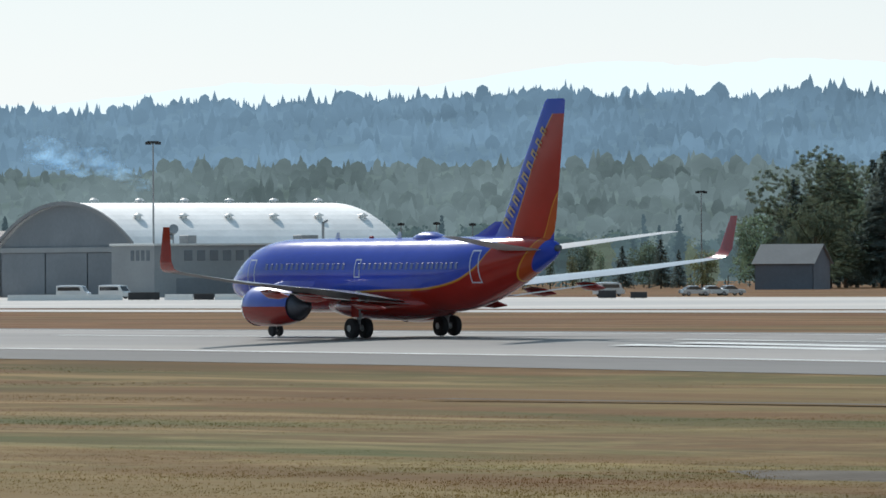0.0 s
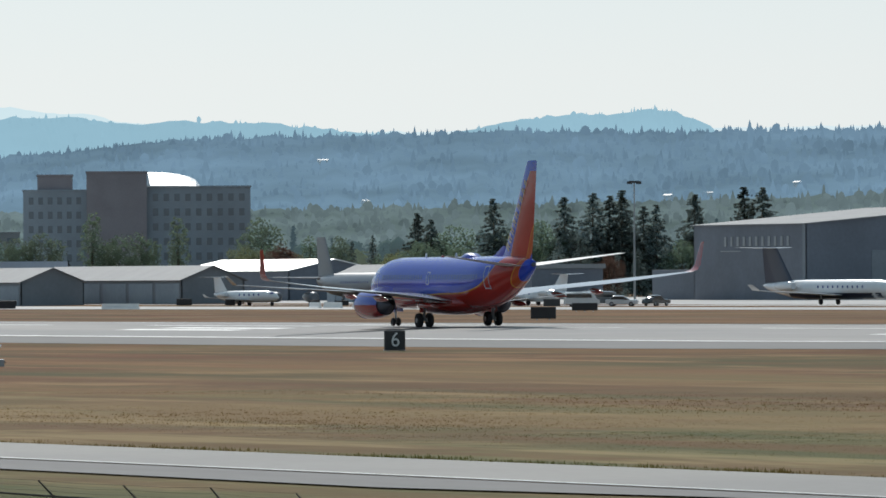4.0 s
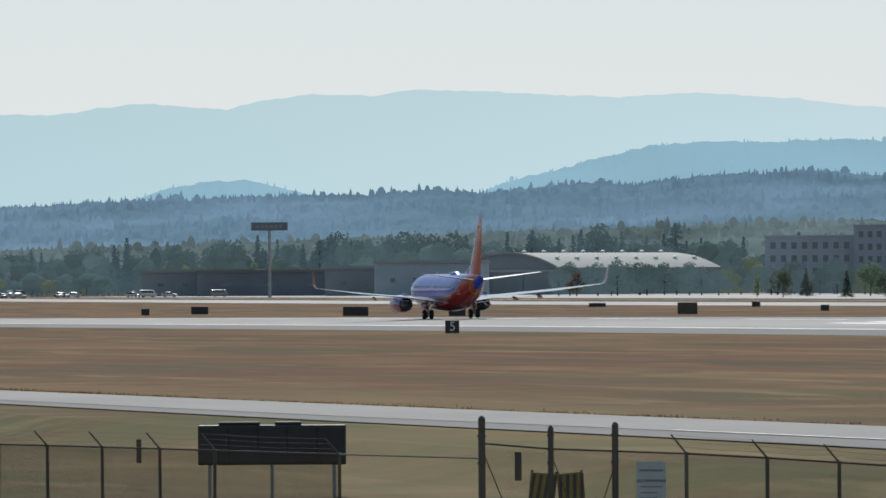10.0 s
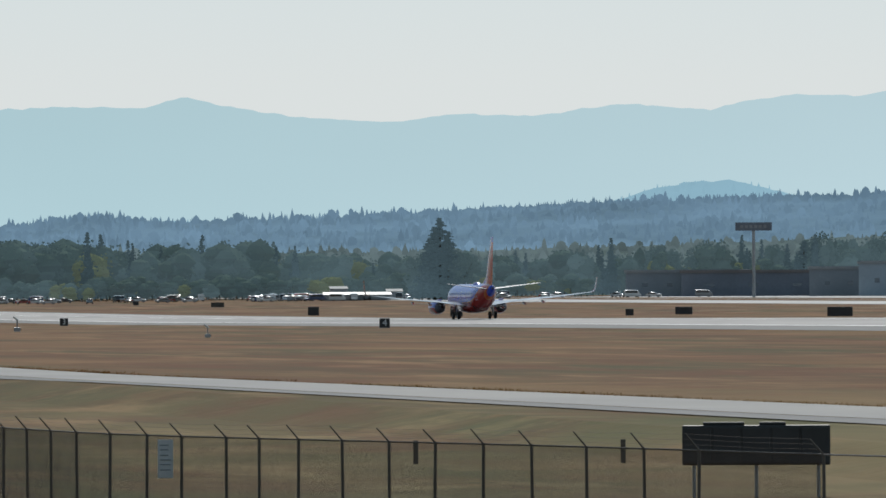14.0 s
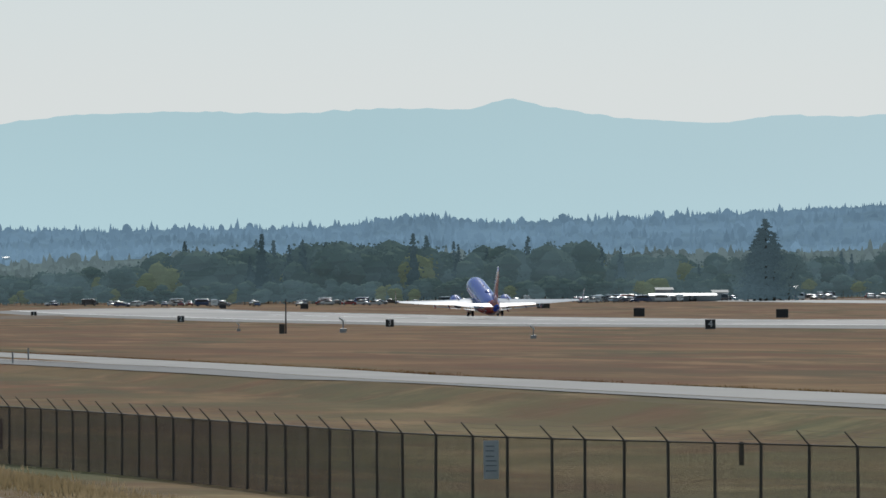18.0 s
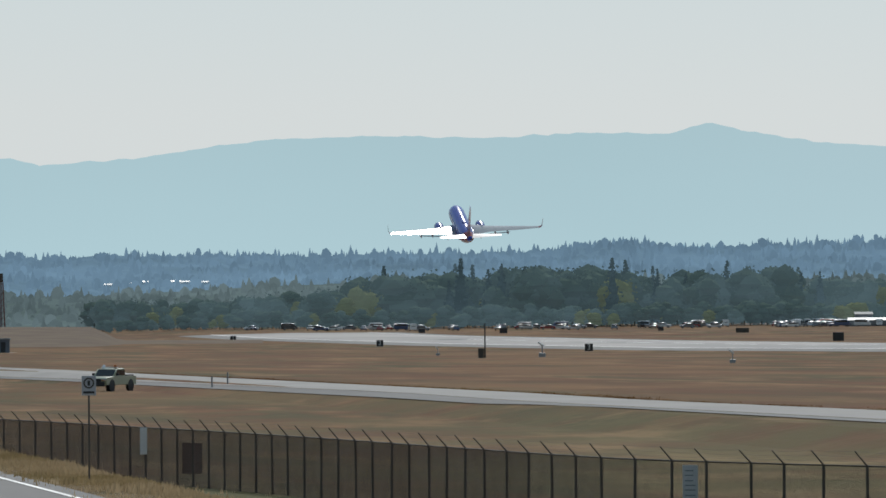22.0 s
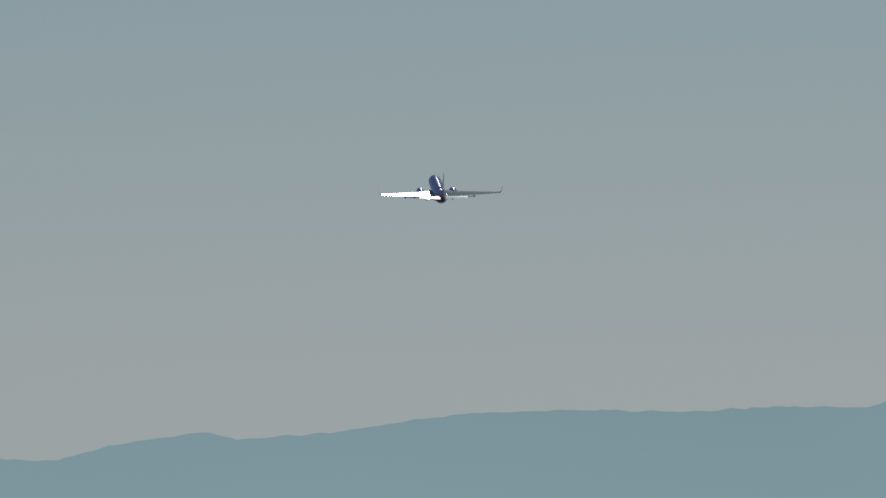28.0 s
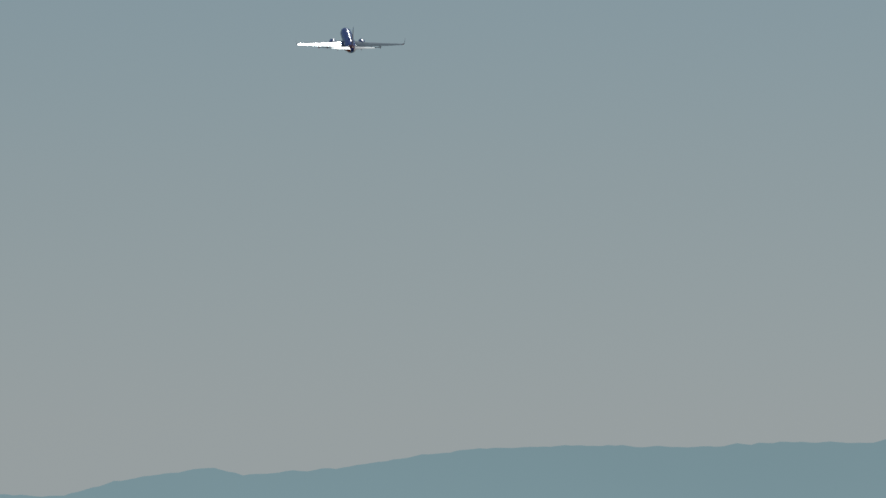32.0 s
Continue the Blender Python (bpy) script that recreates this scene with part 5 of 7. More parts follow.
def gabled_building(m, W, L, eave, ridge, axis, wall, roof, label, name="storage_building", doors=0, door_mat=None, windows=0):
    """local x from -W to 0, y from 0 to L. axis 'x': ridge along x, gables at the x ends; axis 'y': ridge along y."""
    h = thing(name, label, "building", m)
    o = 0.5
    if axis == "x":
        for x, t in ((0.0, -0.25), (-W, 0.25)):
            part("gable_wall", gable_wall(bmesh.new(), (x, 0), (x, L), 0, eave, ridge - 0.05, 0.25 if t < 0 else -0.25), wall, h)
        block(h, "long_wall", -W, 0, 0, 0.25, 0, eave, wall)
        block(h, "long_wall", -W, 0, L - 0.25, L, 0, eave, wall)
        k = (ridge - eave) / (L / 2) * o
        part("roof_slope", slab(bmesh.new(), [(-W - o, -o, eave - k), (o, -o, eave - k), (o, L / 2, ridge), (-W - o, L / 2, ridge)], 0.15), roof, h)
        part("roof_slope", slab(bmesh.new(), [(-W - o, L / 2, ridge), (o, L / 2, ridge), (o, L + o, eave - k), (-W - o, L + o, eave - k)], 0.15), roof, h)
    else:
        for y in (0.0, L):
            part("gable_wall", gable_wall(bmesh.new(), (-W, y), (0, y), 0, eave, ridge - 0.05, 0.25 if y == 0 else -0.25), wall, h)
        block(h, "long_wall", -0.25, 0, 0, L, 0, eave, wall)
        block(h, "long_wall", -W, -W + 0.25, 0, L, 0, eave, wall)
        k = (ridge - eave) / (W / 2) * o
        part("roof_slope", slab(bmesh.new(), [(o, -o, eave - k), (o, L + o, eave - k), (-W / 2, L + o, ridge), (-W / 2, -o, ridge)], 0.15), roof, h)
        part("roof_slope", slab(bmesh.new(), [(-W / 2, -o, ridge), (-W / 2, L + o, ridge), (-W - o, L + o, eave - k), (-W - o, -o, eave - k)], 0.15), roof, h)
    for i in range(doors):
        w = W / doors
        block(h, "sliding_door", -W + w * i + w * 0.06, -W + w * (i + 1) - w * 0.06, -0.09, 0.02, 0.02, eave * 0.82, door_mat or M_DARKWALL)
    if windows:
        windows_along(h, -W + 1, -1, windows, -0.02, eave * 0.4, eave * 0.65, "y-")
    return h


def slab_hotel(m, blocks, label, name="hotel"):
    """Blocks of (x0, x1, depth, height, wall, floors, bays)."""
    h = thing(name, label, "building", m)
    for x0, x1, y0, depth, hi, wall, floors, bays in blocks:
        block(h, "wing", x0, x1, y0, y0 + depth, 0, hi, wall)
        block(h, "parapet", x0 - 0.2, x1 + 0.2, y0 - 0.2, y0 + depth + 0.2, hi, hi + 0.5, wall)
        if floors:
            step = hi / (floors + 0.35)
            for f in range(floors):
                z = step * (f + 0.45)
                windows_along(h, x0 + 0.8, x1 - 0.8, bays, y0 - 0.02, z, z + step * 0.5, "y-", 0.5)
    return h


def world(x, y, turn=0.0):
    return pose(x, y, ground_z(x, y) - 0.02, 0, 0, turn)


# arched hangar with its lean-to, and the works in front of it
arched_hangar(world(-1079, 673), 41, 49, 8.4, 14.9, "large barrel-roofed hangar with bright metal roof and grey arched end")
leanto = thing("hangar_annex", "flat-roofed grey annex with a band of windows along the hangar", "building", world(-1066, 668))
block(leanto, "wall", -12.4, 0, 0, 62, 0, 8.0, M_PALEWALL)
block(leanto, "roof", -12.6, 0.3, -0.3, 62.3, 8.0, 8.35, M_WHITE, "white flat roof edge")
windows_along(leanto, 5, 57, 22, 0.02, 5.7, 7.3, "x", 0.62)
windows_along(leanto, -7, -1, 4, -0.02, 5.7, 7.3, "y-", 0.6)
block(leanto, "lower_panel", -0.02, 0.06, 4, 56, 0.2, 3.0, M_GREYWALL)
for y in (9, 30, 31.5):
    block(leanto, "rooftop_unit", -7, -4.5, y, y + 1.6, 8.35, 9.6, M_STEEL)
part("rooftop_pipe", rod(rod(bmesh.new(), (-3, 33, 8.3), (-3, 33, 11.6), 0.22, None, 10), (-3, 33, 11.5), (-3, 33.8, 11.9), 0.2, None, 10), M_STEEL, leanto)
dish = rod(bmesh.new(), (-4, 6, 8.3), (-4, 6, 10.6), 0.12, None, 8)
rod(dish, (-4, 6, 10.4), (-3.2, 5.6, 10.6), 0.7, 0.75, 16)
rod(dish, (-4, 6, 9.4), (-4.4, 5.2, 9.5), 0.5, 0.55, 16)
part("rooftop_dish_mast", dish, M_STEEL, leanto)

p = at(53.32, 1540)
gabled_building(world(p.x, p.y, 30), 12, 8, 5.3, 8.6, "x", M_DARKWALL, M_GREYROOF, "small dark shed with a ribbed grey roof", "shed", windows=0)

# large slate-grey maintenance hangar with white bars where its name stands
fc = gabled_building(world(-1215, 576), 44, 66, 12.7, 15.6, "x", M_DARKWALL, M_GREYROOF, "large slate-grey gabled hangar with pale roof edge", "hangar")
for k in range(11):
    x = -31 + 2.45 * k
    part("name_bar", soft_box(x - 0.5, x + 0.35, -0.14, -0.02, 9.0, 10.6, 0.02, 1), M_PALEWALL, fc)
block(fc, "name_underline", -33, -25, -0.14, -0.02, 8.1, 8.3, M_PALEWALL)
# the black panel paints in the darkness of an open doorway
for y0, y1, mm in ((12, 27, M_GREYWALL), (27.2, 34, M_BLACK), (36, 50, M_PALEWALL), (50.3, 62, M_PALEWALL)):
    block(fc, "hangar_door", -0.02, 0.12, y0, y1, 0, 8.2, mm)
block(fc, "downpipe_panel", -0.9, 0.1, -0.12, 0.0, 0, 12.6, M_GREYWALL)
block(fc, "side_annex", -70, -44.3, 4, 30, 0, 5.2, M_DARKWALL, "low dark annex")

# long brown-roofed terminal, its glazed gable, and the lower shed before it
term = gabled_building(world(-1180, 712), 118, 30, 8.4, 11.2, "x", M_GREYWALL, M_BROWNROOF, "long low grey terminal with a brown sheet roof", "terminal_building", windows=24)
gabled_building(world(-1168, 634), 34, 26, 8.7, 10.2, "y", M_PALEWALL, M_GREYROOF, "plain pale grey sheet hangar", "hangar", doors=3, door_mat=M_GREYWALL)
q = at(59.87, 1376)
atr = thing("glazed_pavilion", "gabled pavilion with a teal glazed roof and white frame", "building", world(q.x, q.y, 59.87 + 18))
block(atr, "base_wall", -9.2, 9.2, 0.3, 11.7, 0, 8.1, M_GREYWALL)
for y0, y1 in ((-0.3, 6.0), (12.3, 6.0)):
    part("glass_roof", slab(bmesh.new(), [(-9.2, y0, 8.1), (9.2, y0, 8.1), (9.2, y1, 12.3), (-9.2, y1, 12.3)], 0.12), M_TEAL, atr, "teal glazed roof slope")
    for i in range(8):
        x = -7.4 + i * 2.1
        part("glazing_bar", slab(bmesh.new(), [(x, y0, 8.2), (x + 0.12, y0, 8.2), (x + 0.12, y1, 12.4), (x, y1, 12.4)], 0.08), M_STEEL, atr)
    for x in (-9.9, 9.2):
        part("gable_frame", slab(bmesh.new(), [(x, y0 - 0.5 * (1 if y0 < 6 else -1), 8.0), (x + 0.8, y0 - 0.5 * (1 if y0 < 6 else -1), 8.0), (x + 0.8, y1, 12.75), (x, y1, 12.75)], 0.5), M_WHITE, atr, "white gable frame")
for x in (-8.8, 8.8):
    part("gable_glass", loft(bmesh.new(), [[(x + d, 0.3, 8.0), (x + d, 11.7, 8.0), (x + d, 6.0, 12.1)] for d in (-0.06, 0.06)]), M_WINDOW, atr, "dark glazed gable")
block(atr, "ridge_beam", -9.2, 9.2, 5.85, 6.15, 12.3, 12.55, M_WHITE)

# two rows of small gabled sheds and a white-roofed store
for az0, dist, W in ((70.12, 1340, 80), (69.0, 1330, 74), (67.6, 1350, 24)):
    p = at(az0, dist)
    gabled_building(world(p.x, p.y), W, 11, 4.1, 6.3, "x", M_GREYWALL, M_GREYROOF, "long grey shed with a pale low-pitched roof", "storage_building", doors=6, door_mat=M_SLATEWALL)
p = at(68.25, 1480)
gabled_building(world(p.x, p.y), 56, 18, 5.6, 7.6, "x", M_DARKWALL, M_METALROOF, "low store with a bright white roof", "storage_building")
p = at(70.3, 1480)
block(thing("flat_roofed_store", "flat-roofed tan store behind the sheds", "building", world(p.x, p.y)), "store", -34, 0, 0, 14, 0, 7.4, M_TANWALL)
p = at(66.55, 1470)
st = thing("low_store", "long low dark store beside the trees", "building", world(p.x, p.y))
block(st, "wall", -70, 0, 0, 14, 0, 5.6, M_DARKWALL)
block(st, "roof", -70.4, 0.4, -0.4, 14.4, 5.6, 6.4, M_GREYROOF, "grey flat roof edge")

# office block with a curved white roof, and the hotel further on
p = at(69.3, 2000)
ob = slab_hotel(pose(p.x, p.y, 0, 0, 0, 69.3), [(-28, -12.5, 2, 16, 25.6, M_SLATEWALL, 7, 6), (-12.5, 2.2, 0, 20, 30.0, M_BRICKWALL, 0, 0), (2.2, 27.5, 2, 16, 26.4, M_SLATEWALL, 7, 9), (-24.5, -16, 3, 10, 29.3, M_BRICKWALL, 0, 0)], "blocky blue-grey and brown office block with curved white roof", "office_block")
cr = bmesh.new()
sec = [(2.3, 26.9)] + [(2.3 + 13.2 * i / 10, 26.9 + 3.5 * math.sqrt(max(0, 1 - (i / 10) ** 2.4))) for i in range(11)]
loft(cr, [[(x, y, 26.6 + (z - 26.6) * k) for x, z in sec] for y, k in ((1.5, 0.12), (6, 0.5), (11, 0.85), (16, 1.0))])
part("curved_roof", cr, M_METALROOF, ob, "curved bright white roof")
p = at(71.9, 2350)
slab_hotel(pose(p.x, p.y, 0, 0, 0, 71.9 - 6), [(-62, -36, 4, 14, 16.2, M_TANWALL, 4, 8), (-36, -24, 2, 16, 19.2, M_TANWALL, 5, 4), (-24, -13, 0, 16, 22.0, M_TANWALL, 6, 4), (-9, 6, 0, 16, 22.6, M_TANWALL, 6, 0), (-13, -9, 5, 10, 19.0, M_TANWALL, 5, 2), (6, 9, 4, 10, 19.0, M_SLATEWALL, 0, 0), (9, 29, 2, 14, 19.1, M_TANWALL, 5, 7), (29, 52, 3, 14, 19.7, M_TANWALL, 5, 8)], "long tan hotel of stepped blocks with rows of windows")
p = at(71.35, 2900)
slab_hotel(pose(p.x, p.y, 0, 0, 0, 71.35), [(-30, 34, 0, 14, 22.5, M_PALEWALL, 6, 12)], "pale many-windowed hotel further off")
p = at(70.55, 2700)
slab_hotel(pose(p.x, p.y, 0, 0, 0, 70.55), [(-18, 20, 0, 14, 19.5, M_PALEWALL, 5, 8)], "pale many-windowed hotel further off")

# second arched hangar and the low buildings beside it
p = at(74.82, 2360)
arched_hangar(pose(p.x, p.y, 0, 0, 0, 74.82 - 49), 46, 62, 7.8, 12.2, "barrel-roofed grey hangar with pale roof, seen against trees", M_PALEROOF, 8)
for a, dist, W, hgt, wall, roof in ((75.75, 2300, 30, 9.0, M_SLATEWALL, M_GREYROOF), (76.1, 2330, 30, 7.6, M_GREYWALL, M_GREYROOF), (76.7, 2400, 56, 6.8, M_DARKWALL, M_BROWNROOF), (77.35, 2420, 34, 7.0, M_GREYWALL, M_GREYROOF)):
    p = at(a, dist)
    b2 = thing("low_building", "low flat-roofed grey building beside the arched hangar", "building", pose(p.x, p.y, 0, 0, 0, a - 10))
    block(b2, "wall", -W / 2, W / 2, 0, 16, 0, hgt, wall)
    block(b2, "roof", -W / 2 - 0.4, W / 2 + 0.4, -0.5, 16.4, hgt, hgt + 0.9, roof)
    windows_along(b2, -W / 2 + 2, W / 2 - 2, 4, -0.02, hgt * 0.42, hgt * 0.56, "y-", 0.22)

# advertising board on its pole, with plain bars for its writing
p = at(76.85, 2200)
bb = thing("billboard", "dark advertising board with pale bars on a single pole", "billboard", pose(p.x, p.y, 0, 0, 0, 76.85))
block(bb, "board", -4.9, 4.9, -0.3, 0.3, 17.9, 20.1, M_DARKWALL)
part("pole", rod(bmesh.new(), (0, 0, 0), (0, 0, 17.9), 0.45, 0.4, 12), M_STEEL, bb)
for k in range(6):
    block(bb, "writing_bar", -3.6 + 1.25 * k, -2.8 + 1.25 * k, -0.36, -0.29, 18.6, 19.4, M_GREYROOF)


# thin blue smoke drifting over the trees behind the hangar
def smoke_material():
    m = bpy.data.materials.new("thin_smoke")
    m.use_nodes = True
    nt = m.node_tree
    pos, n, r = nt.nodes.new("ShaderNodeNewGeometry"), nt.nodes.new("ShaderNodeTexNoise"), nt.nodes.new("ShaderNodeMapRange")
    n.inputs["Scale"].default_value, n.inputs["Detail"].default_value = 0.2, 5
    r.inputs[1].default_value, r.inputs[2].default_value, r.inputs[3].default_value, r.inputs[4].default_value = 0.38, 0.70, 0.0, 0.42
    nt.links.new(pos.outputs["Position"], n.inputs["Vector"])
    nt.links.new(n.outputs["Fac"], r.inputs[0])
    clear, lit, mixs = nt.nodes.new("ShaderNodeBsdfTransparent"), nt.nodes.new("ShaderNodeBsdfTranslucent"), nt.nodes.new("ShaderNodeMixShader")
    lit.inputs["Color"].default_value = (0.36, 0.60, 0.84, 1)
    nt.links.new(r.outputs[0], mixs.inputs[0])
    nt.links.new(clear.outputs[0], mixs.inputs[1])
    nt.links.new(lit.outputs[0], mixs.inputs[2])
    nt.links.new(mixs.outputs[0], nt.nodes["Material Output"].inputs["Surface"])
    return m


p = at(57.98, 1900)
smoke = thing("smoke_plume", "thin bluish smoke drifting over the trees", "smoke", pose(p.x, p.y, 22, 0, 0, 58.05), kind="stuff")
M_SMOKE = smoke_material()
smoke_rng = random.Random(8)
for k in range(7):
    f = k / 6
    c = Vector((-1.0 - 22 * f, smoke_rng.uniform(-3, 3), 2.0 + 8 * f ** 0.7 + smoke_rng.gauss(0, 0.8 * f)))
    r = 1.9 + 2.3 * f
    bm = bmesh.new()
    bmesh.ops.create_icosphere(bm, subdivisions=3, radius=1.0)
    for v in bm.verts:
        v.co = c + Vector((v.co.x * 1.5, v.co.y, v.co.z * 0.8)) * r * (1 + 0.5 * noise.noise(v.co * 1.6 + Vector((k, 0, 0))))
    part("smoke_puff", bm, M_SMOKE, smoke, "", True)

# ---- things on the airfield ----
M_SIGNBLACK = mat("black_sign_face", (0.030, 0.029, 0.030), rough=0.55, scale=1, fine=8, vary=0.2)
M_SIGNBACK = mat("weathered_brown_sign_back", (0.10, 0.085, 0.07), rough=0.8, scale=0.8, fine=6, vary=0.25)
M_FENCEPOST = mat("dull_galvanised_post", (0.115, 0.095, 0.082), rough=0.65, metal=0.1, scale=1, fine=12, vary=0.2)
M_WIRE = mat("rusty_chain_link_wire", (0.115, 0.08, 0.065), rough=0.7, metal=0.2, scale=1, fine=12, vary=0.2)
M_YELLOW = mat("faded_yellow_paint", (0.32, 0.225, 0.07), rough=0.6, scale=1, fine=8, vary=0.15)
M_LIME = mat("pale_lime_vehicle_paint", (0.40, 0.42, 0.27), rough=0.3, scale=0.5, fine=5, vary=0.06, coat=0.5)
M_CARGLASS = mat("dark_vehicle_glass", (0.02, 0.025, 0.03), rough=0.05, spec=0.9, scale=1, fine=5, vary=0.05)
M_CHROMED = mat("bright_trim", (0.7, 0.7, 0.72), rough=0.12, metal=1.0, scale=1, fine=5, vary=0.05)
M_RIM = mat("steel_wheel_rim", (0.3, 0.3, 0.31), rough=0.35, metal=0.8, scale=2, fine=9, vary=0.1)
M_NAVY = mat("navy_tail_paint", (0.022, 0.03, 0.06), rough=0.3, scale=0.5, fine=5, vary=0.1, coat=0.3)
M_JETWHITE = mat("white_aircraft_paint", (0.76, 0.77, 0.78), rough=0.2, scale=0.5, fine=5, vary=0.05, coat=0.4)
M_TANKERGREY = mat("military_grey_paint", (0.15, 0.165, 0.185), rough=0.38, scale=0.4, fine=4, vary=0.1)
M_ORANGE = mat("orange_plastic", (0.55, 0.16, 0.03), rough=0.6, scale=1, fine=6, vary=0.1)
M_NUMBER = mat("white_reflective_sheet", (0.75, 0.75, 0.73), rough=0.5, scale=2, fine=9, vary=0.06)
M_NOTICE = mat("weathered_notice_sheet", (0.50, 0.50, 0.53), rough=0.6, scale=2, fine=9, vary=0.1)
M_PANEL = mat("reddish_brown_board", (0.21, 0.125, 0.105), rough=0.8, scale=1, fine=8, vary=0.2)
M_FADEDRED = mat("faded_red_tower_paint", (0.22, 0.10, 0.085), rough=0.7, scale=1, fine=6, vary=0.2)
M_FLAGRED = mat("red_flag_cloth", (0.45, 0.04, 0.05), rough=0.9, scale=2, fine=9, vary=0.1)
M_STRAW = mat("straw_grass_blades", (0.40, 0.30, 0.185), rough=0.9, spec=0.2, scale=0.05, fine=1.2, vary=0.3, second=(0.24, 0.18, 0.09))
leafy(M_STRAW, 0.4)


def words(text, size, material, parent, m, name="writing"):
    c = bpy.data.curves.new("text", "FONT")
    c.body, c.size, c.align_x, c.align_y, c.extrude = text, size, "CENTER", "CENTER", 0.008
    c.materials.append(material)
    return share(name, c, parent, m)


# runway distance signs, a thousand feet apart
for k, num in enumerate("654321"):
    s = 500 + 304.8 * k
    sg = thing("distance_sign", "black runway distance sign with white number %s on the grass" % num, "sign", world(-s, 207), "runway distance signs")
    part("panel", soft_box(-0.12, 0.12, -0.72, 0.72, 0.12, 1.40, 0.03, 2), M_SIGNBLACK, sg)
    part("frame", soft_box(-0.15, 0.10, -0.76, 0.76, 0.08, 0.14, 0.02, 1), M_STEEL, sg)
    for y in (-0.5, 0.5):
        part("leg", rod(bmesh.new(), (0, y, -0.25), (0, y, 0.12), 0.05, None, 8), M_STEEL, sg)
    words(num, 1.35, M_NUMBER, sg, pose(0.135, 0, 0.76, 90, 0, 90), "numeral")

# taxiway guidance signs seen from behind: bearing, distance, width, height
for a, d, w, h in ((58.0, 1119, 4.3, 1.1), (57.58, 1108, 2.7, 0.9), (54.76, 1089, 2.4, 1.1), (54.54, 1082, 2.2, 0.9), (60.78, 828, 3.7, 1.1), (62.51, 833, 2.3, 1.0), (66.47, 775, 2.4, 1.2), (66.18, 987, 3.1, 1.0),
                   (66.41, 1126, 2.3, 1.1), (62.65, 858, 6.4, 0.9), (68.98, 1270, 2.4, 1.1), (68.66, 1255, 1.5, 1.0), (68.07, 1198, 1.7, 1.0), (67.88, 1215, 2.1, 0.8), (70.21, 1337, 2.8, 0.9),
                   (73.93, 1191, 2.9, 1.8), (71.42, 1093, 3.4, 1.4), (70.67, 1275, 2.5, 1.2), (70.26, 1252, 4.5, 1.2), (73.45, 1434, 1.5, 1.0), (72.97, 1257, 1.3, 1.0), (71.99, 1074, 1.9, 1.3),
                   (74.56, 1520, 3.1, 0.8), (72.0, 1050, 1.6, 1.3), (75.54, 1218, 2.5, 1.7), (76.25, 1319, 4.1, 1.6), (77.34, 1529, 3.2, 1.5), (77.72, 1514, 1.5, 1.3),
                   (79.93, 1624, 2.2, 1.8), (78.93, 1520, 2.3, 1.7), (80.6, 2120, 3.4, 1.3), (81.17, 2230, 1.5, 1.2), (82.84, 2204, 1.8, 1.2), (82.27, 2190, 2.1, 1.5)):
    pale = w in (3.7, 2.9, 3.4, 1.9)
    sg = thing("guidance_sign", "brown-backed airfield guidance sign on short legs" if pale else "dark-backed airfield guidance sign on short legs", "sign", spot(a, d, 0, -0.02), "airfield guidance signs")
    part("panel", soft_box(-w / 2, w / 2, -0.14, 0.14, 0.18, h + 0.1, 0.03, 2), M_SIGNBACK if pale else M_SIGNBLACK, sg)
    for i in range(max(2, round(w / 1.2))):
        x = -w / 2 + w * (i + 0.5) / max(2, round(w / 1.2))
        part("leg", rod(bmesh.new(), (x, 0, -0.2), (x, 0, 0.2), 0.05, None, 8), M_STEEL, sg)


def sign_box(a, d, w, h, z0, label):
    """A large black sign cabinet seen from behind, with lamp hoods on top."""
    sg = thing("sign_cabinet", label, "sign", spot(a, d, 0, 0))
    part("cabinet", soft_box(-w / 2, w / 2, -0.2, 0.2, z0, z0 + h, 0.04, 2), M_SIGNBLACK, sg)
    for i in range(5):
        x = -w / 2 + w * i / 5
        part("back_panel", soft_box(x + 0.03, x + w / 5 - 0.03, -0.235, -0.2, z0 + 0.06, z0 + h - 0.06, 0.01, 1), M_BLACK, sg)
    for x0, x1 in ((-0.36, -0.08), (0.02, 0.20)):
        part("lamp_hood", soft_box(x0 * w, x1 * w, -0.14, 0.14, z0 + h, z0 + h + 0.09, 0.03, 2), M_BLACK, sg)
    for x in (-0.42, 0, 0.42):
        part("leg", rod(bmesh.new(), (x * w, 0, -0.3), (x * w, 0, z0 + 0.05), 0.05, None, 8), M_STEEL, sg)
    return sg


sign_box(76.84, 226, 4.08, 1.10, 0.93, "large black sign cabinet seen from behind, beyond the fence")
sign_box(85.94, 812, 4.2, 1.3, 0.1, "long black sign cabinet seen from behind, beside the perimeter road")


# ---- boundary fence ----
LINE_WEST = [(75.4, 180), (78.4, 198), (80.2, 208), (81.0, 213.5), (81.5, 218), (82.1, 227), (82.9, 242), (84.8, 283), (86.1, 315), (87.4, 360)]
LINE_EAST = [(67.0, 170), (75.4, 164)]
TOP_EAST = [(67.0, -1.1), (70.0, -0.5), (71.7, -0.05), (73.8, 0.40), (75.4, 0.55)]
west = [76.369, 77.238, 77.625] + [78.027, 78.41, 78.746, 79.082, 79.406, 79.734, 80.038, 80.314, 80.544, 80.856, 81.097, 81.354, 81.591, 81.769, 81.938, 82.097, 82.251, 82.409, 82.539, 82.669, 82.796, 82.934, 83.053, 83.191, 83.31, 83.428, 83.547, 83.665, 83.784]
a = 83.784
while a < 87.2:
    a += 0.11
    west.append(a)
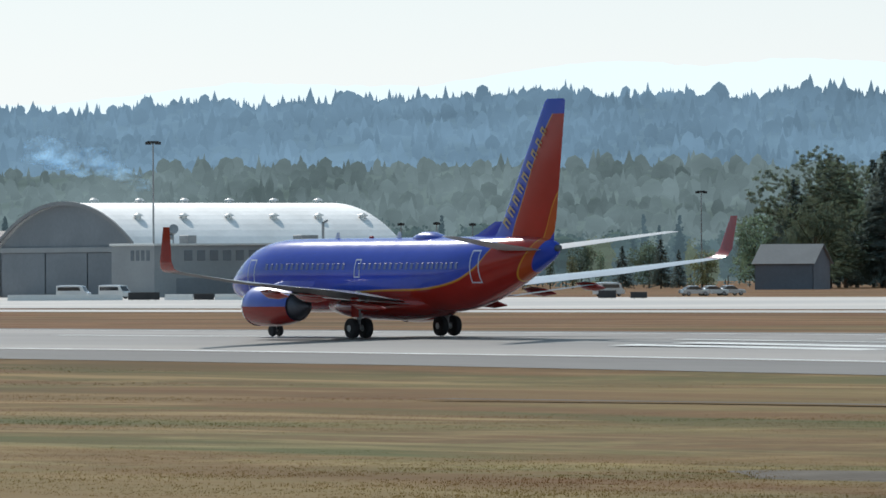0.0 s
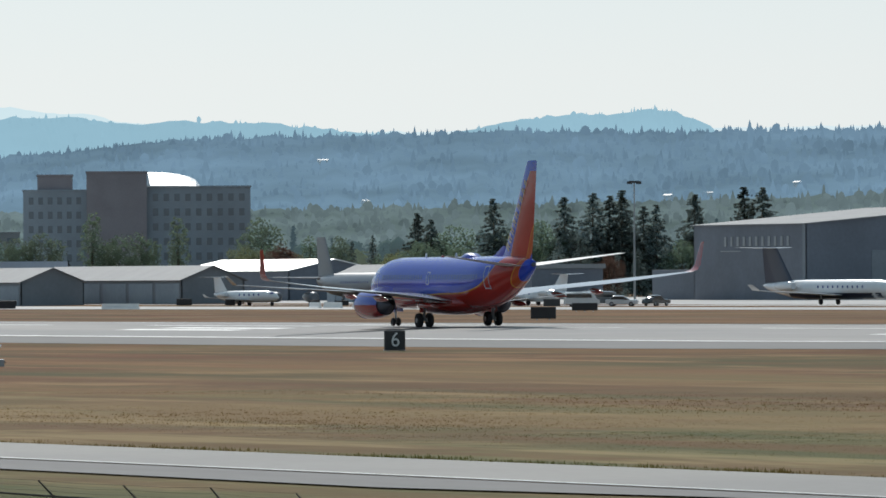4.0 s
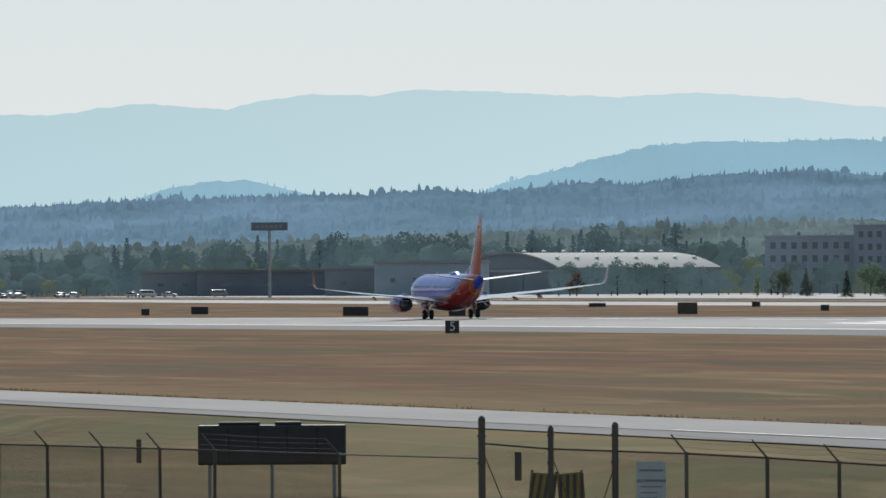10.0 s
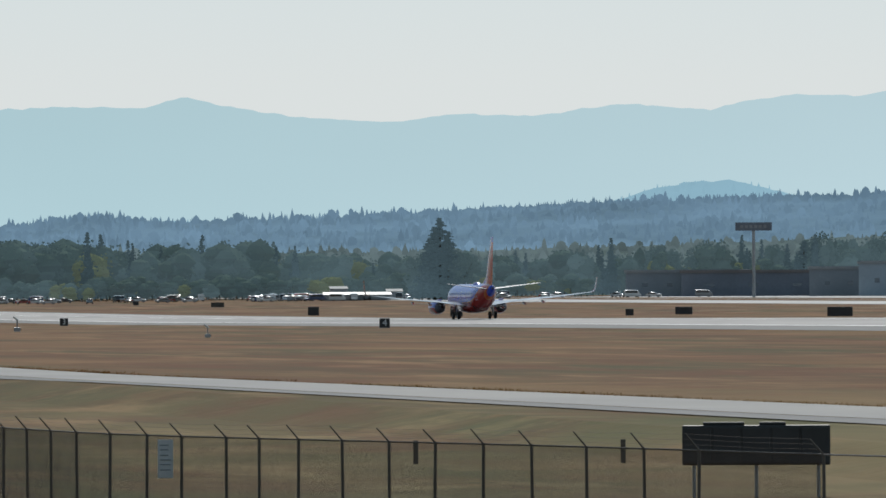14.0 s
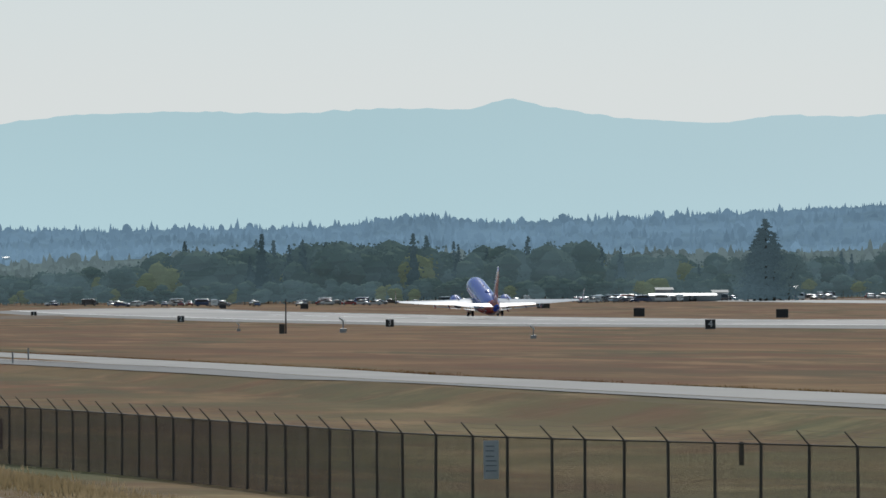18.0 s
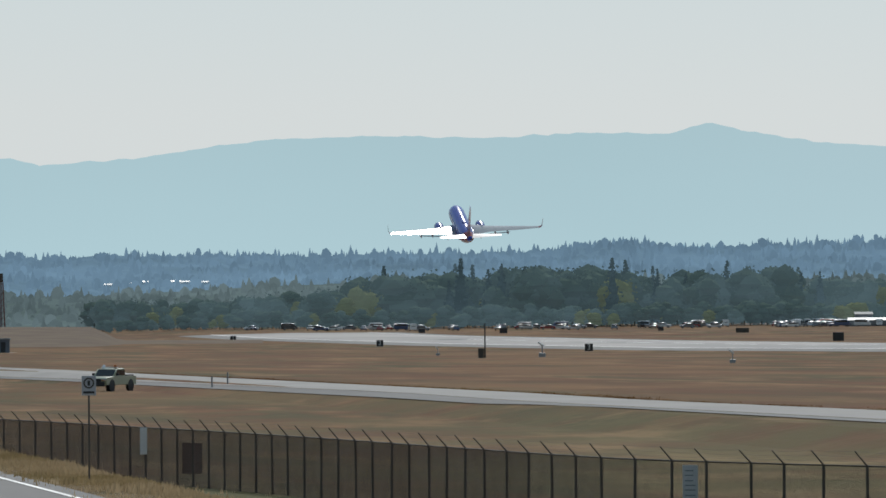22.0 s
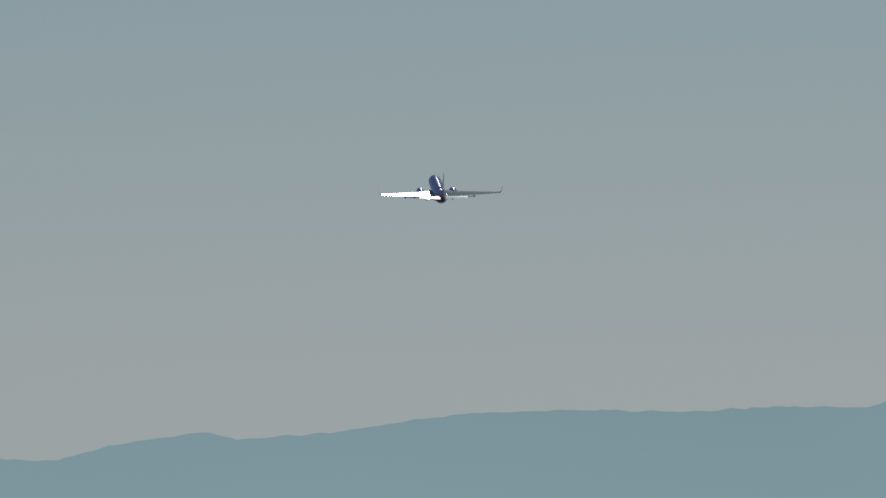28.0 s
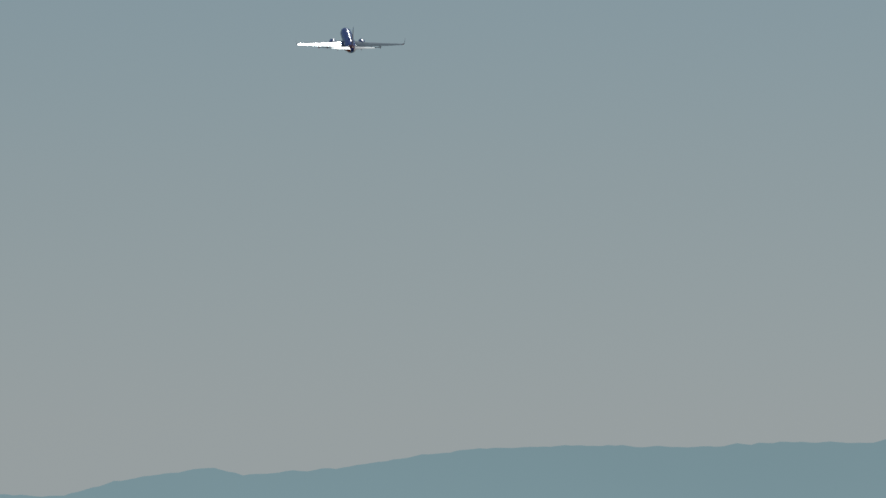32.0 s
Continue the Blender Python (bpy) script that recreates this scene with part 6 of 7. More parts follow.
east = [73.943, 73.378, 72.876, 72.311, 71.698, 71.086, 70.493, 69.9, 69.308, 68.7, 68.1]


def fence_run(bearings, dist_table, top, label, arm_out=1):
    """Posts with angled barbed-wire arms, top rail, chain-link panels and barbed wires."""
    f = thing("chain_link_fence", label, "fence")
    pts = []
    for b in bearings:
        q = at(b, lerp(b, dist_table))
        pts.append((q.x, q.y, top(b), ground_z(q.x, q.y)))
    rng = random.Random(len(pts))
    for i, (x, y, z, g) in enumerate(pts):
        j = min(i + 1, len(pts) - 1)
        along = Vector((pts[j][0] - pts[j - 1][0], pts[j][1] - pts[j - 1][1], 0)).normalized()
        lx, ly = rng.uniform(-0.03, 0.03), rng.uniform(-0.03, 0.03)
        part("post", rod(bmesh.new(), (x + lx, y + ly, min(g, z - 2.1) - 0.2), (x, y, z + 0.03), 0.043, 0.04, 8), M_FENCEPOST, f)
        out = Vector((along.y, -along.x, 0))
        tip = Vector((x, y, z + 0.36 + rng.uniform(-0.03, 0.03))) + at(bearings[i] + 90, 0.31)
        part("barb_arm", rod(bmesh.new(), (x, y, z), tip, 0.026, 0.018, 6), M_FENCEPOST, f)
        pts[i] = (x, y, z, g, tip)
    barbs = bmesh.new()
    for p0, p1 in zip(pts, pts[1:]):
        part("top_rail", rod(bmesh.new(), p0[:3], p1[:3], 0.024, None, 6), M_FENCEPOST, f)
        for k in (0.35, 0.68, 1.0):
            q0, q1 = Vector(p0[:3]).lerp(p0[4], k), Vector(p1[:3]).lerp(p1[4], k)
            mid = (q0 + q1) / 2 - Vector((0, 0, 0.025))
            rod(barbs, q0, mid, 0.0025, None, 3, False)
            rod(barbs, mid, q1, 0.0025, None, 3, False)
    tagged(part("barbed_wire", barbs, M_WIRE, f), "three strands of barbed wire", kind="stuff")
    # chain link: crossed wires, each a thin three-sided rod
    co, fc = [], []
    for p0, p1, bearing in zip(pts, pts[1:], bearings):
        wire = 0.0040 if 77.6 < bearing < 81.5 else 0.0030
        a0, b0 = Vector((p0[0], p0[1], p0[2] - 0.02)), Vector((p1[0], p1[1], p1[2] - 0.02))
        ln = (b0 - a0).length
        hgt = 2.05
        n = int((ln + hgt) / 0.055)
        dirv = (b0 - a0) / ln
        side = Vector((dirv.y, -dirv.x, 0)) * 0.003
        for sgn in (1, -1):
            for i in range(n):
                u0 = i * 0.055 - hgt
                ua, ub = max(0.0, u0), min(ln, u0 + hgt)
                if ub <= ua:
                    continue
                za, zb = (ua - u0), (ub - u0)
                if sgn < 0:
                    qa = a0 + dirv * ua + Vector((0, 0, -za))
                    qb = a0 + dirv * ub + Vector((0, 0, -zb))
                else:
                    qa = a0 + dirv * ua + Vector((0, 0, -hgt + za))
                    qb = a0 + dirv * ub + Vector((0, 0, -hgt + zb))
                c = len(co)
                t = Vector((0, 0, wire))
                co += [tuple(qa + t), tuple(qa - t + side), tuple(qa - t - side), tuple(qb + t), tuple(qb - t + side), tuple(qb - t - side)]
                fc += [(c, c + 1, c + 4, c + 3), (c + 1, c + 2, c + 5, c + 4), (c + 2, c, c + 3, c + 5)]
    me = bpy.data.meshes.new("mesh")
    me.from_pydata(co, [], fc)
    me.materials.append(M_WIRE)
    tagged(share("chain_link", me, f), "woven wire mesh", kind="stuff")
    return f, pts


fence_w, pts_w = fence_run(west, LINE_WEST, lambda b: 0.0, "rusty chain-link fence with barbed wire arms, turning along the road")
fence_e, pts_e = fence_run(east, LINE_EAST, lambda b: lerp(b, TOP_EAST), "chain-link fence with barbed wire arms beside the gate")
# the gate between the two runs
gate = thing("vehicle_gate", "chain-link vehicle gate between thick dark posts", "gate")
gp = []
for b, zt, r in ((75.373, 1.12, 0.075), (74.891, 0.92, 0.06), (74.441, 0.98, 0.07)):
    q = at(b, 166)
    gp.append((q.x, q.y, zt))
    bm = rod(bmesh.new(), (q.x, q.y, -2.3), (q.x, q.y, zt), r, None, 12)
    rod(bm, (q.x, q.y, zt), (q.x, q.y, zt + 0.06), r * 1.1, r * 0.4, 12)
    for z in (-0.6, 0.2, 0.75):
        rod(bm, (q.x - 0.02, q.y, z), (q.x - 0.02, q.y, z + 0.05), r * 1.25, None, 12)
    part("gate_post", bm, M_FENCEPOST, gate, "thick dark gate post")
for p0, p1, z0, z1 in ((gp[0], gp[1], 0.62, 0.5), (gp[1], gp[2], 0.5, 0.45)):
    part("gate_rail", rod(bmesh.new(), (p0[0], p0[1], z0), (p1[0], p1[1], z1), 0.022, None, 6), M_FENCEPOST, gate)
    part("gate_brace", rod(bmesh.new(), (p0[0], p0[1], z0 - 0.1), (p0[0] * 0.4 + p1[0] * 0.6, p0[1] * 0.4 + p1[1] * 0.6, -1.6), 0.012, None, 5), M_FENCEPOST, gate)
part("gate_rail", rod(bmesh.new(), (gp[2][0], gp[2][1], 0.45), (*pts_e[0][:2], pts_e[0][2]), 0.022, None, 6), M_FENCEPOST, gate)
part("gate_brace", rod(bmesh.new(), (gp[2][0], gp[2][1], 0.2), (gp[1][0] * 0.4 + gp[2][0] * 0.6, gp[1][1] * 0.4 + gp[2][1] * 0.6, -1.4), 0.012, None, 5), M_FENCEPOST, gate)
rod_bm = rod(bmesh.new(), (*pts_w[0][:2], 0.0), (gp[0][0], gp[0][1], 0.32), 0.022, None, 6)
part("linking_rail", rod_bm, M_FENCEPOST, gate)
co, fc = [], []
for p0, p1, zt in ((Vector((gp[0][0], gp[0][1], 0.55)), Vector((gp[2][0], gp[2][1], 0.42)), 0), (Vector((gp[2][0], gp[2][1], 0.42)), Vector(pts_e[0][:3]), 0)):
    ln = (p1 - p0).length
    dv = (p1 - p0) / ln
    for sgn in (1, -1):
        for i in range(int((ln + 2) / 0.075)):
            u0 = i * 0.075 - 2
            ua, ub = max(0, u0), min(ln, u0 + 2)
            if ub > ua:
                za, zb = (-(ua - u0), -(ub - u0)) if sgn < 0 else (-2 + ua - u0, -2 + ub - u0)
                qa, qb = p0 + dv * ua + Vector((0, 0, za)), p0 + dv * ub + Vector((0, 0, zb))
                c = len(co)
                t, s2 = Vector((0, 0, 0.0026)), Vector((dv.y, -dv.x, 0)) * 0.0024
                co += [tuple(qa + t), tuple(qa - t + s2), tuple(qa - t - s2), tuple(qb + t), tuple(qb - t + s2), tuple(qb - t - s2)]
                fc += [(c, c + 1, c + 4, c + 3), (c + 1, c + 2, c + 5, c + 4), (c + 2, c, c + 3, c + 5)]
me = bpy.data.meshes.new("mesh")
me.from_pydata(co, [], fc)
me.materials.append(M_WIRE)
tagged(share("chain_link", me, gate), "woven wire mesh", kind="stuff")


def plate(name, a, d, z0, w, h, label, category="sign", material=M_NUMBER):
    q = at(a, d)
    t = thing(name, label, category, pose(q.x, q.y, z0, 0, 0, a))
    part("plate", soft_box(-w / 2, w / 2, -0.012, 0.012, 0, h, 0.008, 1), material, t)
    return t


ns = plate("warning_sign", 74.19, 164.2, -0.58, 0.60, 0.86, "pale notice with grey lettering wired to the fence", material=M_NOTICE)
part("top_bar", soft_box(-0.24, 0.24, -0.022, -0.012, 0.66, 0.70, 0.004, 1), M_GREYWALL, ns)
words("NO TRESPASSING", 0.082, M_GREYWALL, ns, pose(0, -0.02, 0.47, 90, 0, 0))
for z in (0.34, 0.22, 0.12):
    part("text_bar", soft_box(-0.22, 0.22 - 0.1 * (z < 0.3), -0.022, -0.012, z, z + 0.022, 0.004, 1), M_GREYWALL, ns)
ns2 = plate("warning_sign", 80.97, 212.4, -1.08, 0.40, 1.0, "pale weathered notice with faint lines wired to the fence", material=M_NOTICE)
for z in (0.2, 0.34, 0.46, 0.58, 0.72, 0.84):
    part("text_bar", soft_box(-0.14, 0.14 - 0.06 * (z > 0.5), -0.02, -0.012, z, z + 0.03, 0.003, 1), M_GREYWALL, ns2)
plate("warning_sign", 84.79, 281, -0.9, 0.24, 0.92, "narrow pale notice wired to the fence")
plate("warning_sign", 85.95, 309, -0.75, 0.16, 0.86, "narrow pale notice wired to the fence")
plate("dark_panel", 84.45, 277.5, -1.5, 0.68, 1.05, "dark reddish-brown panel wired to the fence", "panel", M_PANEL)
plate("small_marker", 75.12, 190, -0.72, 0.16, 0.66, "narrow weathered marker post in the grass", "marker", M_SIGNBACK)
for b in (79.22, 77.77):
    plate("small_marker", b, 225, -1.03, 0.14, 0.65, "narrow weathered marker post in the grass", "marker", M_SIGNBACK)
# striped boards behind the gate
for b, tilt in ((74.98, 5), (74.72, -5)):
    q = at(b, 172)
    bar = thing("barrier_board", "yellow barrier board with black diagonal stripes", "barrier", pose(q.x, q.y, -1.5, 0, tilt, b))
    part("board", soft_box(-0.28, 0.28, -0.02, 0.02, 0.75, 1.38, 0.01, 1), M_YELLOW, bar)
    for k in range(4):
        part("stripe", loft(bmesh.new(), [[(-0.28 + 0.15 * k, y, 0.78), (-0.21 + 0.15 * k, y, 0.78), (-0.16 + 0.15 * k, y, 1.35), (-0.23 + 0.15 * k, y, 1.35)] for y in (-0.03, -0.021)]), M_SIGNBACK, bar)
    for x in (-0.25, 0.25):
        part("leg", rod(bmesh.new(), (x, 0.03, -0.1), (x, 0.03, 1.42), 0.025, None, 6), M_SIGNBACK, bar)

# sign on a post by the public road
q = at(85.17, 252)
rs = thing("road_sign", "small grey-white sign with a dark round symbol on a thin post", "sign", pose(q.x, q.y, ground_z(q.x, q.y), 0, 0, 85.17))
part("post", rod(bmesh.new(), (0, 0.03, -0.2), (0, 0.03, 3.2), 0.03, None, 8), M_FENCEPOST, rs)
part("plate", soft_box(-0.22, 0.22, -0.012, 0.012, 2.62, 3.22, 0.008, 1), M_NOTICE, rs)
ring = bmesh.new()
loft(ring, [[(r * math.cos(u) , y, 3.0 + r * math.sin(u)) for u in [6.2832 * i / 20 for i in range(20)]] for r, y in ((0.17, -0.014), (0.17, -0.022), (0.12, -0.022), (0.12, -0.014))], caps=False)
part("ring", ring, M_SIGNBACK, rs)
part("symbol", soft_box(-0.04, 0.04, -0.022, -0.012, 2.92, 3.08, 0.005, 1), M_SIGNBLACK, rs)
part("text_bar", soft_box(-0.17, 0.17, -0.022, -0.012, 2.68, 2.75, 0.005, 1), M_SIGNBLACK, rs)

# marker stakes, light and instrument stands in the grass
for b, d, h in ((60.355, 183, 1.25), (61.53, 184, 1.2)):
    st = thing("marker_stake", "thin grey stake with a red top in the grass", "stake", spot(b, d))
    part("stake", rod(bmesh.new(), (0, 0, -0.2), (0, 0, h), 0.034, 0.03, 8), M_SIGNBACK if b < 61 else M_STEEL, st)
    part("cap", rod(bmesh.new(), (0, 0, h - 0.22), (0, 0, h + 0.02), 0.038, 0.034, 8), M_FLAGRED if b < 61 else M_PALEWALL, st)
for b, d in ((84.31, 610), (84.20, 612)):
    st = thing("marker_stake", "thin grey reflector post beside the perimeter road", "stake", spot(b, d))
    part("stake", rod(bmesh.new(), (0, 0, -0.2), (0, 0, 0.85), 0.06, None, 8), M_STEEL, st)
for b, d, k in ((70.28, 468, 1.0), (80.67, 882, 0.9), (82.73, 1240, 0.8), (82.0, 1115, 1.3)):
    it = thing("instrument_stand", "small airfield sensor with a tilted white head on a stand", "instrument", spot(b, d), "airfield instruments")
    it.scale = (k, k, k)
    part("base", soft_box(-0.35, 0.35, -0.3, 0.3, -0.1, 0.42, 0.05, 2), M_STEEL, it)
    part("post", rod(bmesh.new(), (0, 0, 0.4), (0, 0, 1.25), 0.07, None, 8), M_STEEL, it)
    head = rod(bmesh.new(), (0.12, 0, 1.12), (-0.42, 0, 1.55), 0.11, 0.09, 10)
    part("head", head, M_WHITE, it, "tilted white head")
    part("cable", rod(bmesh.new(), (0.2, 0, 0.45), (0.45, 0, 0.2), 0.03, None, 6), M_BLACK, it)
pl = thing("mast_pole", "dark pole with an equipment box at its foot", "pole", spot(82.40, 1087))
part("pole", rod(bmesh.new(), (0, 0, -0.2), (0, 0, 4.6), 0.11, 0.08, 8), M_SIGNBLACK, pl)
part("equipment_box", soft_box(-0.9, -0.15, -0.3, 0.3, 0, 1.3, 0.04, 2), M_SIGNBACK, pl)
hut = thing("equipment_hut", "small dark equipment hut on a pale pad", "hut", spot(85.79, 1560))
block(hut, "wall", -1.9, 1.9, -1.4, 1.4, 0, 2.5, M_DARKWALL)
block(hut, "roof", -2.1, 2.1, -1.6, 1.6, 2.5, 2.75, M_GREYROOF)
block(hut, "door", 0.2, 1.1, -1.46, -1.39, 0.05, 2.05, M_BLACK)
block(hut, "pad", -3.5, 3.2, -2.5, 2.5, -0.2, 0.03, M_APRON)
q = at(85.78, 2450)
tw = thing("beacon_tower", "faded red and white lattice tower with a small drum", "tower", pose(q.x, q.y, ground_z(q.x, q.y)))
for x, y in ((-1, -1), (1, -1), (1, 1), (-1, 1)):
    part("tower_leg", rod(bmesh.new(), (x * 1.2, y * 1.2, 0), (x * 0.6, y * 0.6, 15.8), 0.16, 0.12, 6), M_FADEDRED, tw)
bm = bmesh.new()
for k in range(7):
    z, s0, s1 = k * 1.8, 1.2 - 0.083 * k, 1.2 - 0.083 * (k + 1)
    rod(bm, (-s0, -s0, z), (s1, -s1, z + 1.8), 0.07, None, 5)
    rod(bm, (s0, -s0, z), (-s1, -s1, z + 1.8), 0.07, None, 5)
    rod(bm, (s0, -s0, z), (s1, s1, z + 1.8), 0.07, None, 5)
part("tower_bracing", bm, M_FADEDRED, tw)
part("tower_drum", rod(bmesh.new(), (0, 0, 15.6), (0, 0, 18.2), 0.75, 0.6, 12), M_SIGNBACK, tw, "dull drum at the tower's top")
part("tower_shaft", rod(bmesh.new(), (0, 0, 0), (0, 0, 15.7), 0.5, 0.4, 10), M_PALEWALL, tw)

# flood-light masts: bearing, distance, height
for b, d, h in ((57.93, 1268, 24), (63.34, 1383, 21.5), (60.70, 1383, 21.5), (65.83, 1383, 20), (54.10, 1700, 20), (60.06, 1600, 18), (55.95, 1560, 13), (56.2, 1580, 13), (55.7, 1600, 13)):
    ms = thing("light_mast", "tall slim floodlight mast with a round crown of lamps", "mast", spot(b, d), "floodlight masts")
    part("mast", rod(bmesh.new(), (0, 0, -0.2), (0, 0, h), 0.20, 0.10, 8), M_STEEL, ms)
    part("crown", rod(bmesh.new(), (0, 0, h - 0.15), (0, 0, h + 0.2), 0.9 if h > 15 else 0.35, None, 14), M_BLACK, ms, "round lamp carrier")
    for q in range(4):
        u = q * 1.57 + 0.5
        r = 1.1 if h > 15 else 0.5
        part("floodlight", soft_box(r * math.cos(u) - 0.25, r * math.cos(u) + 0.25, r * math.sin(u) - 0.2, r * math.sin(u) + 0.2, h - 0.35, h + 0.1, 0.04, 1), M_BLACK, ms)

# flag before the terminal: rigid folds
q = at(60.64, 1330)
fl = thing("flag", "red and white striped flag on a pole before the terminal", "flag", pose(q.x, q.y, ground_z(q.x, q.y), 0, 0, 20))
part("pole", rod(bmesh.new(), (0, 0, 0), (0, 0, 12.5), 0.08, 0.05, 8), M_WHITE, fl)
for k in range(7):
    bm = bmesh.new()
    pts = [(0.1 + 0.3 * i, 0.18 * math.sin(i * 1.1), -0.28 * i * 0.55) for i in range(6)]
    for (x0, y0, z0), (x1, y1, z1) in zip(pts, pts[1:]):
        z = 12.2 - 0.27 * k
        bm.faces.new([bm.verts.new(v) for v in ((x0, y0, z + z0), (x1, y1, z + z1), (x1, y1, z + z1 - 0.27), (x0, y0, z + z0 - 0.27))])
    part("stripe", bm, M_FLAGRED if k % 2 == 0 else M_WHITE, fl)


# ---- vehicles ----
def wheel_meshes(r, w):
    t = loft(bmesh.new(), [[(rr * math.cos(6.2832 * i / 20), y, rr * math.sin(6.2832 * i / 20)) for i in range(20)] for y, rr in ((-w / 2, r * 0.62), (-w / 2, r * 0.9), (-w * 0.35, r), (w * 0.35, r), (w / 2, r * 0.9), (w / 2, r * 0.62))])
    h = loft(bmesh.new(), [[(rr * math.cos(6.2832 * i / 12), y, rr * math.sin(6.2832 * i / 12)) for i in range(12)] for y, rr in ((-w * 0.52, r * 0.3), (-w * 0.5, r * 0.6), (w * 0.5, r * 0.6), (w * 0.52, r * 0.3))])
    return mesh_of(t, M_TYRE), mesh_of(h, M_RIM)


def side_loft(profile, half, inset=0.12):
    """A body from a side outline of (x, z), rounded in plan at its flanks."""
    rings = []
    for y, s in ((-half, 0.94), (-half + inset, 1.0), (half - inset, 1.0), (half, 0.94)):
        zc = sum(z for _, z in profile) / len(profile)
        rings.append([(x * (0.985 if s < 1 else 1), y, zc + (z - zc) * s) for x, z in profile])
    return loft(bmesh.new(), rings)


TYRE_CAR, HUB_CAR = wheel_meshes(0.33, 0.22)
TYRE_TRUCK, HUB_TRUCK = wheel_meshes(0.40, 0.27)


def crowned(x, half_x, half_y, z, rise, tilt=0.0):
    """A panel bulged both ways, tilted about the car's cross axis."""
    bm = bmesh.new()
    turn = pose(x, 0, z, 0, tilt, 0)
    n = 10
    rows = []
    for i in range(n + 1):
        u = -1 + 2 * i / n
        rows.append([bm.verts.new(turn @ Vector((u * half_x, v * half_y * (1 - 0.06 * u * u), rise * (1 - 0.5 * (0.4 * u ** 2 + 0.6 * u ** 6) - 0.5 * (0.4 * v ** 2 + 0.6 * v ** 6))))) for v in [-1 + 2 * j / n for j in range(n + 1)]])
    for a, b in zip(rows, rows[1:]):
        for j in range(n):
            bm.faces.new((a[j], b[j], b[j + 1], a[j + 1]))
    low = [bm.verts.new(turn @ Vector((u * half_x * 0.98, v * half_y * 0.98, -0.05))) for u, v in ((-1, -1), (1, -1), (1, 1), (-1, 1))]
    bm.faces.new(low[::-1])
    for k, edge in enumerate(([r[0] for r in rows], rows[-1], [r[-1] for r in reversed(rows)], rows[0][::-1])):
        bm.faces.new([low[k]] + [low[(k + 1) % 4]] + edge[::-1])
    bmesh.ops.recalc_face_normals(bm, faces=bm.faces[:])
    return bm


def car(m, paint, label, kind="sedan", group=""):
    c = thing("car" if kind != "van" else "van", label, "car" if kind != "van" else "van", m, group)
    if kind == "van":
        part("body", side_loft([(2.4, 0.35), (2.45, 0.9), (2.0, 1.15), (1.5, 1.95), (-2.4, 2.0), (-2.45, 0.35)], 0.95), paint, c, "", True)
        part("windscreen", side_loft([(2.03, 1.17), (1.56, 1.88), (1.5, 1.88), (1.9, 1.17)], 0.8), M_CARGLASS, c)
        part("roof", crowned(-0.5, 1.9, 0.9, 1.93, 0.16), paint, c, "", True)
        part("rear_window", crowned(-2.3, 0.3, 0.75, 1.5, 0.06, -66), M_CARGLASS, c, "", True)
        part("side_glass", side_loft([(1.4, 1.25), (1.2, 1.8), (-2.2, 1.8), (-2.2, 1.25)], 0.965, 0.02), M_CARGLASS, c)
    else:
        part("body", side_loft([(2.2, 0.32), (2.25, 0.6), (2.1, 0.78), (0.95, 0.92), (-1.6, 0.98), (-2.2, 0.92), (-2.25, 0.4), (-2.1, 0.3)], 0.88), paint, c, "", True)
        part("cabin", side_loft([(0.95, 0.9), (0.25, 1.42), (-1.0, 1.44), (-1.75, 0.95)], 0.74), M_CARGLASS, c, "dark glazed cabin")
        part("roof", crowned(-0.42, 0.78, 0.72, 1.36, 0.16), paint, c, "", True)
        part("bonnet", crowned(1.55, 0.66, 0.78, 0.82, 0.14), paint, c, "", True)
        part("windscreen", crowned(0.66, 0.46, 0.66, 1.13, 0.07, 27), M_CARGLASS, c, "", True)
        part("rear_window", crowned(-1.38, 0.44, 0.64, 1.15, 0.07, -24), M_CARGLASS, c, "", True)
    for s in (1, -1):
        for x in (1.35, -1.35):
            w = share("wheel", TYRE_CAR, c, pose(x, s * 0.78, 0.33))
            share("hub", HUB_CAR, w)
        part("headlight", soft_box(2.16, 2.24, s * 0.62 - 0.16, s * 0.62 + 0.16, 0.58, 0.7, 0.02, 1), M_CHROMED, c)
    return c


paints = [mat("car_paint_" + n, c, rough=0.22, scale=0.5, fine=5, vary=0.04, coat=1.0, metal=mt) for n, c, mt in (("silver", (0.45, 0.46, 0.47), 0.6), ("white", (0.72, 0.72, 0.71), 0.0), ("black", (0.02, 0.02, 0.022), 0.0), ("red", (0.28, 0.03, 0.03), 0.0), ("blue", (0.04, 0.07, 0.16), 0.2), ("grey", (0.16, 0.17, 0.18), 0.4))]
names = ["silver", "white", "black", "red", "blue", "grey"]
park_rng = random.Random(12)
first = {}


def parked(a, d, turn, k, kind, group, where):
    key = (k, kind)
    q = at(a, d)
    m = pose(q.x, q.y, ground_z(q.x, q.y), 0, 0, turn)
    if key in first:
        return copy_thing(first[key], m)
    first[key] = car(m, paints[k], "%s %s parked %s" % (names[k], "van" if kind == "van" else "car", where), kind, group)
    return first[key]


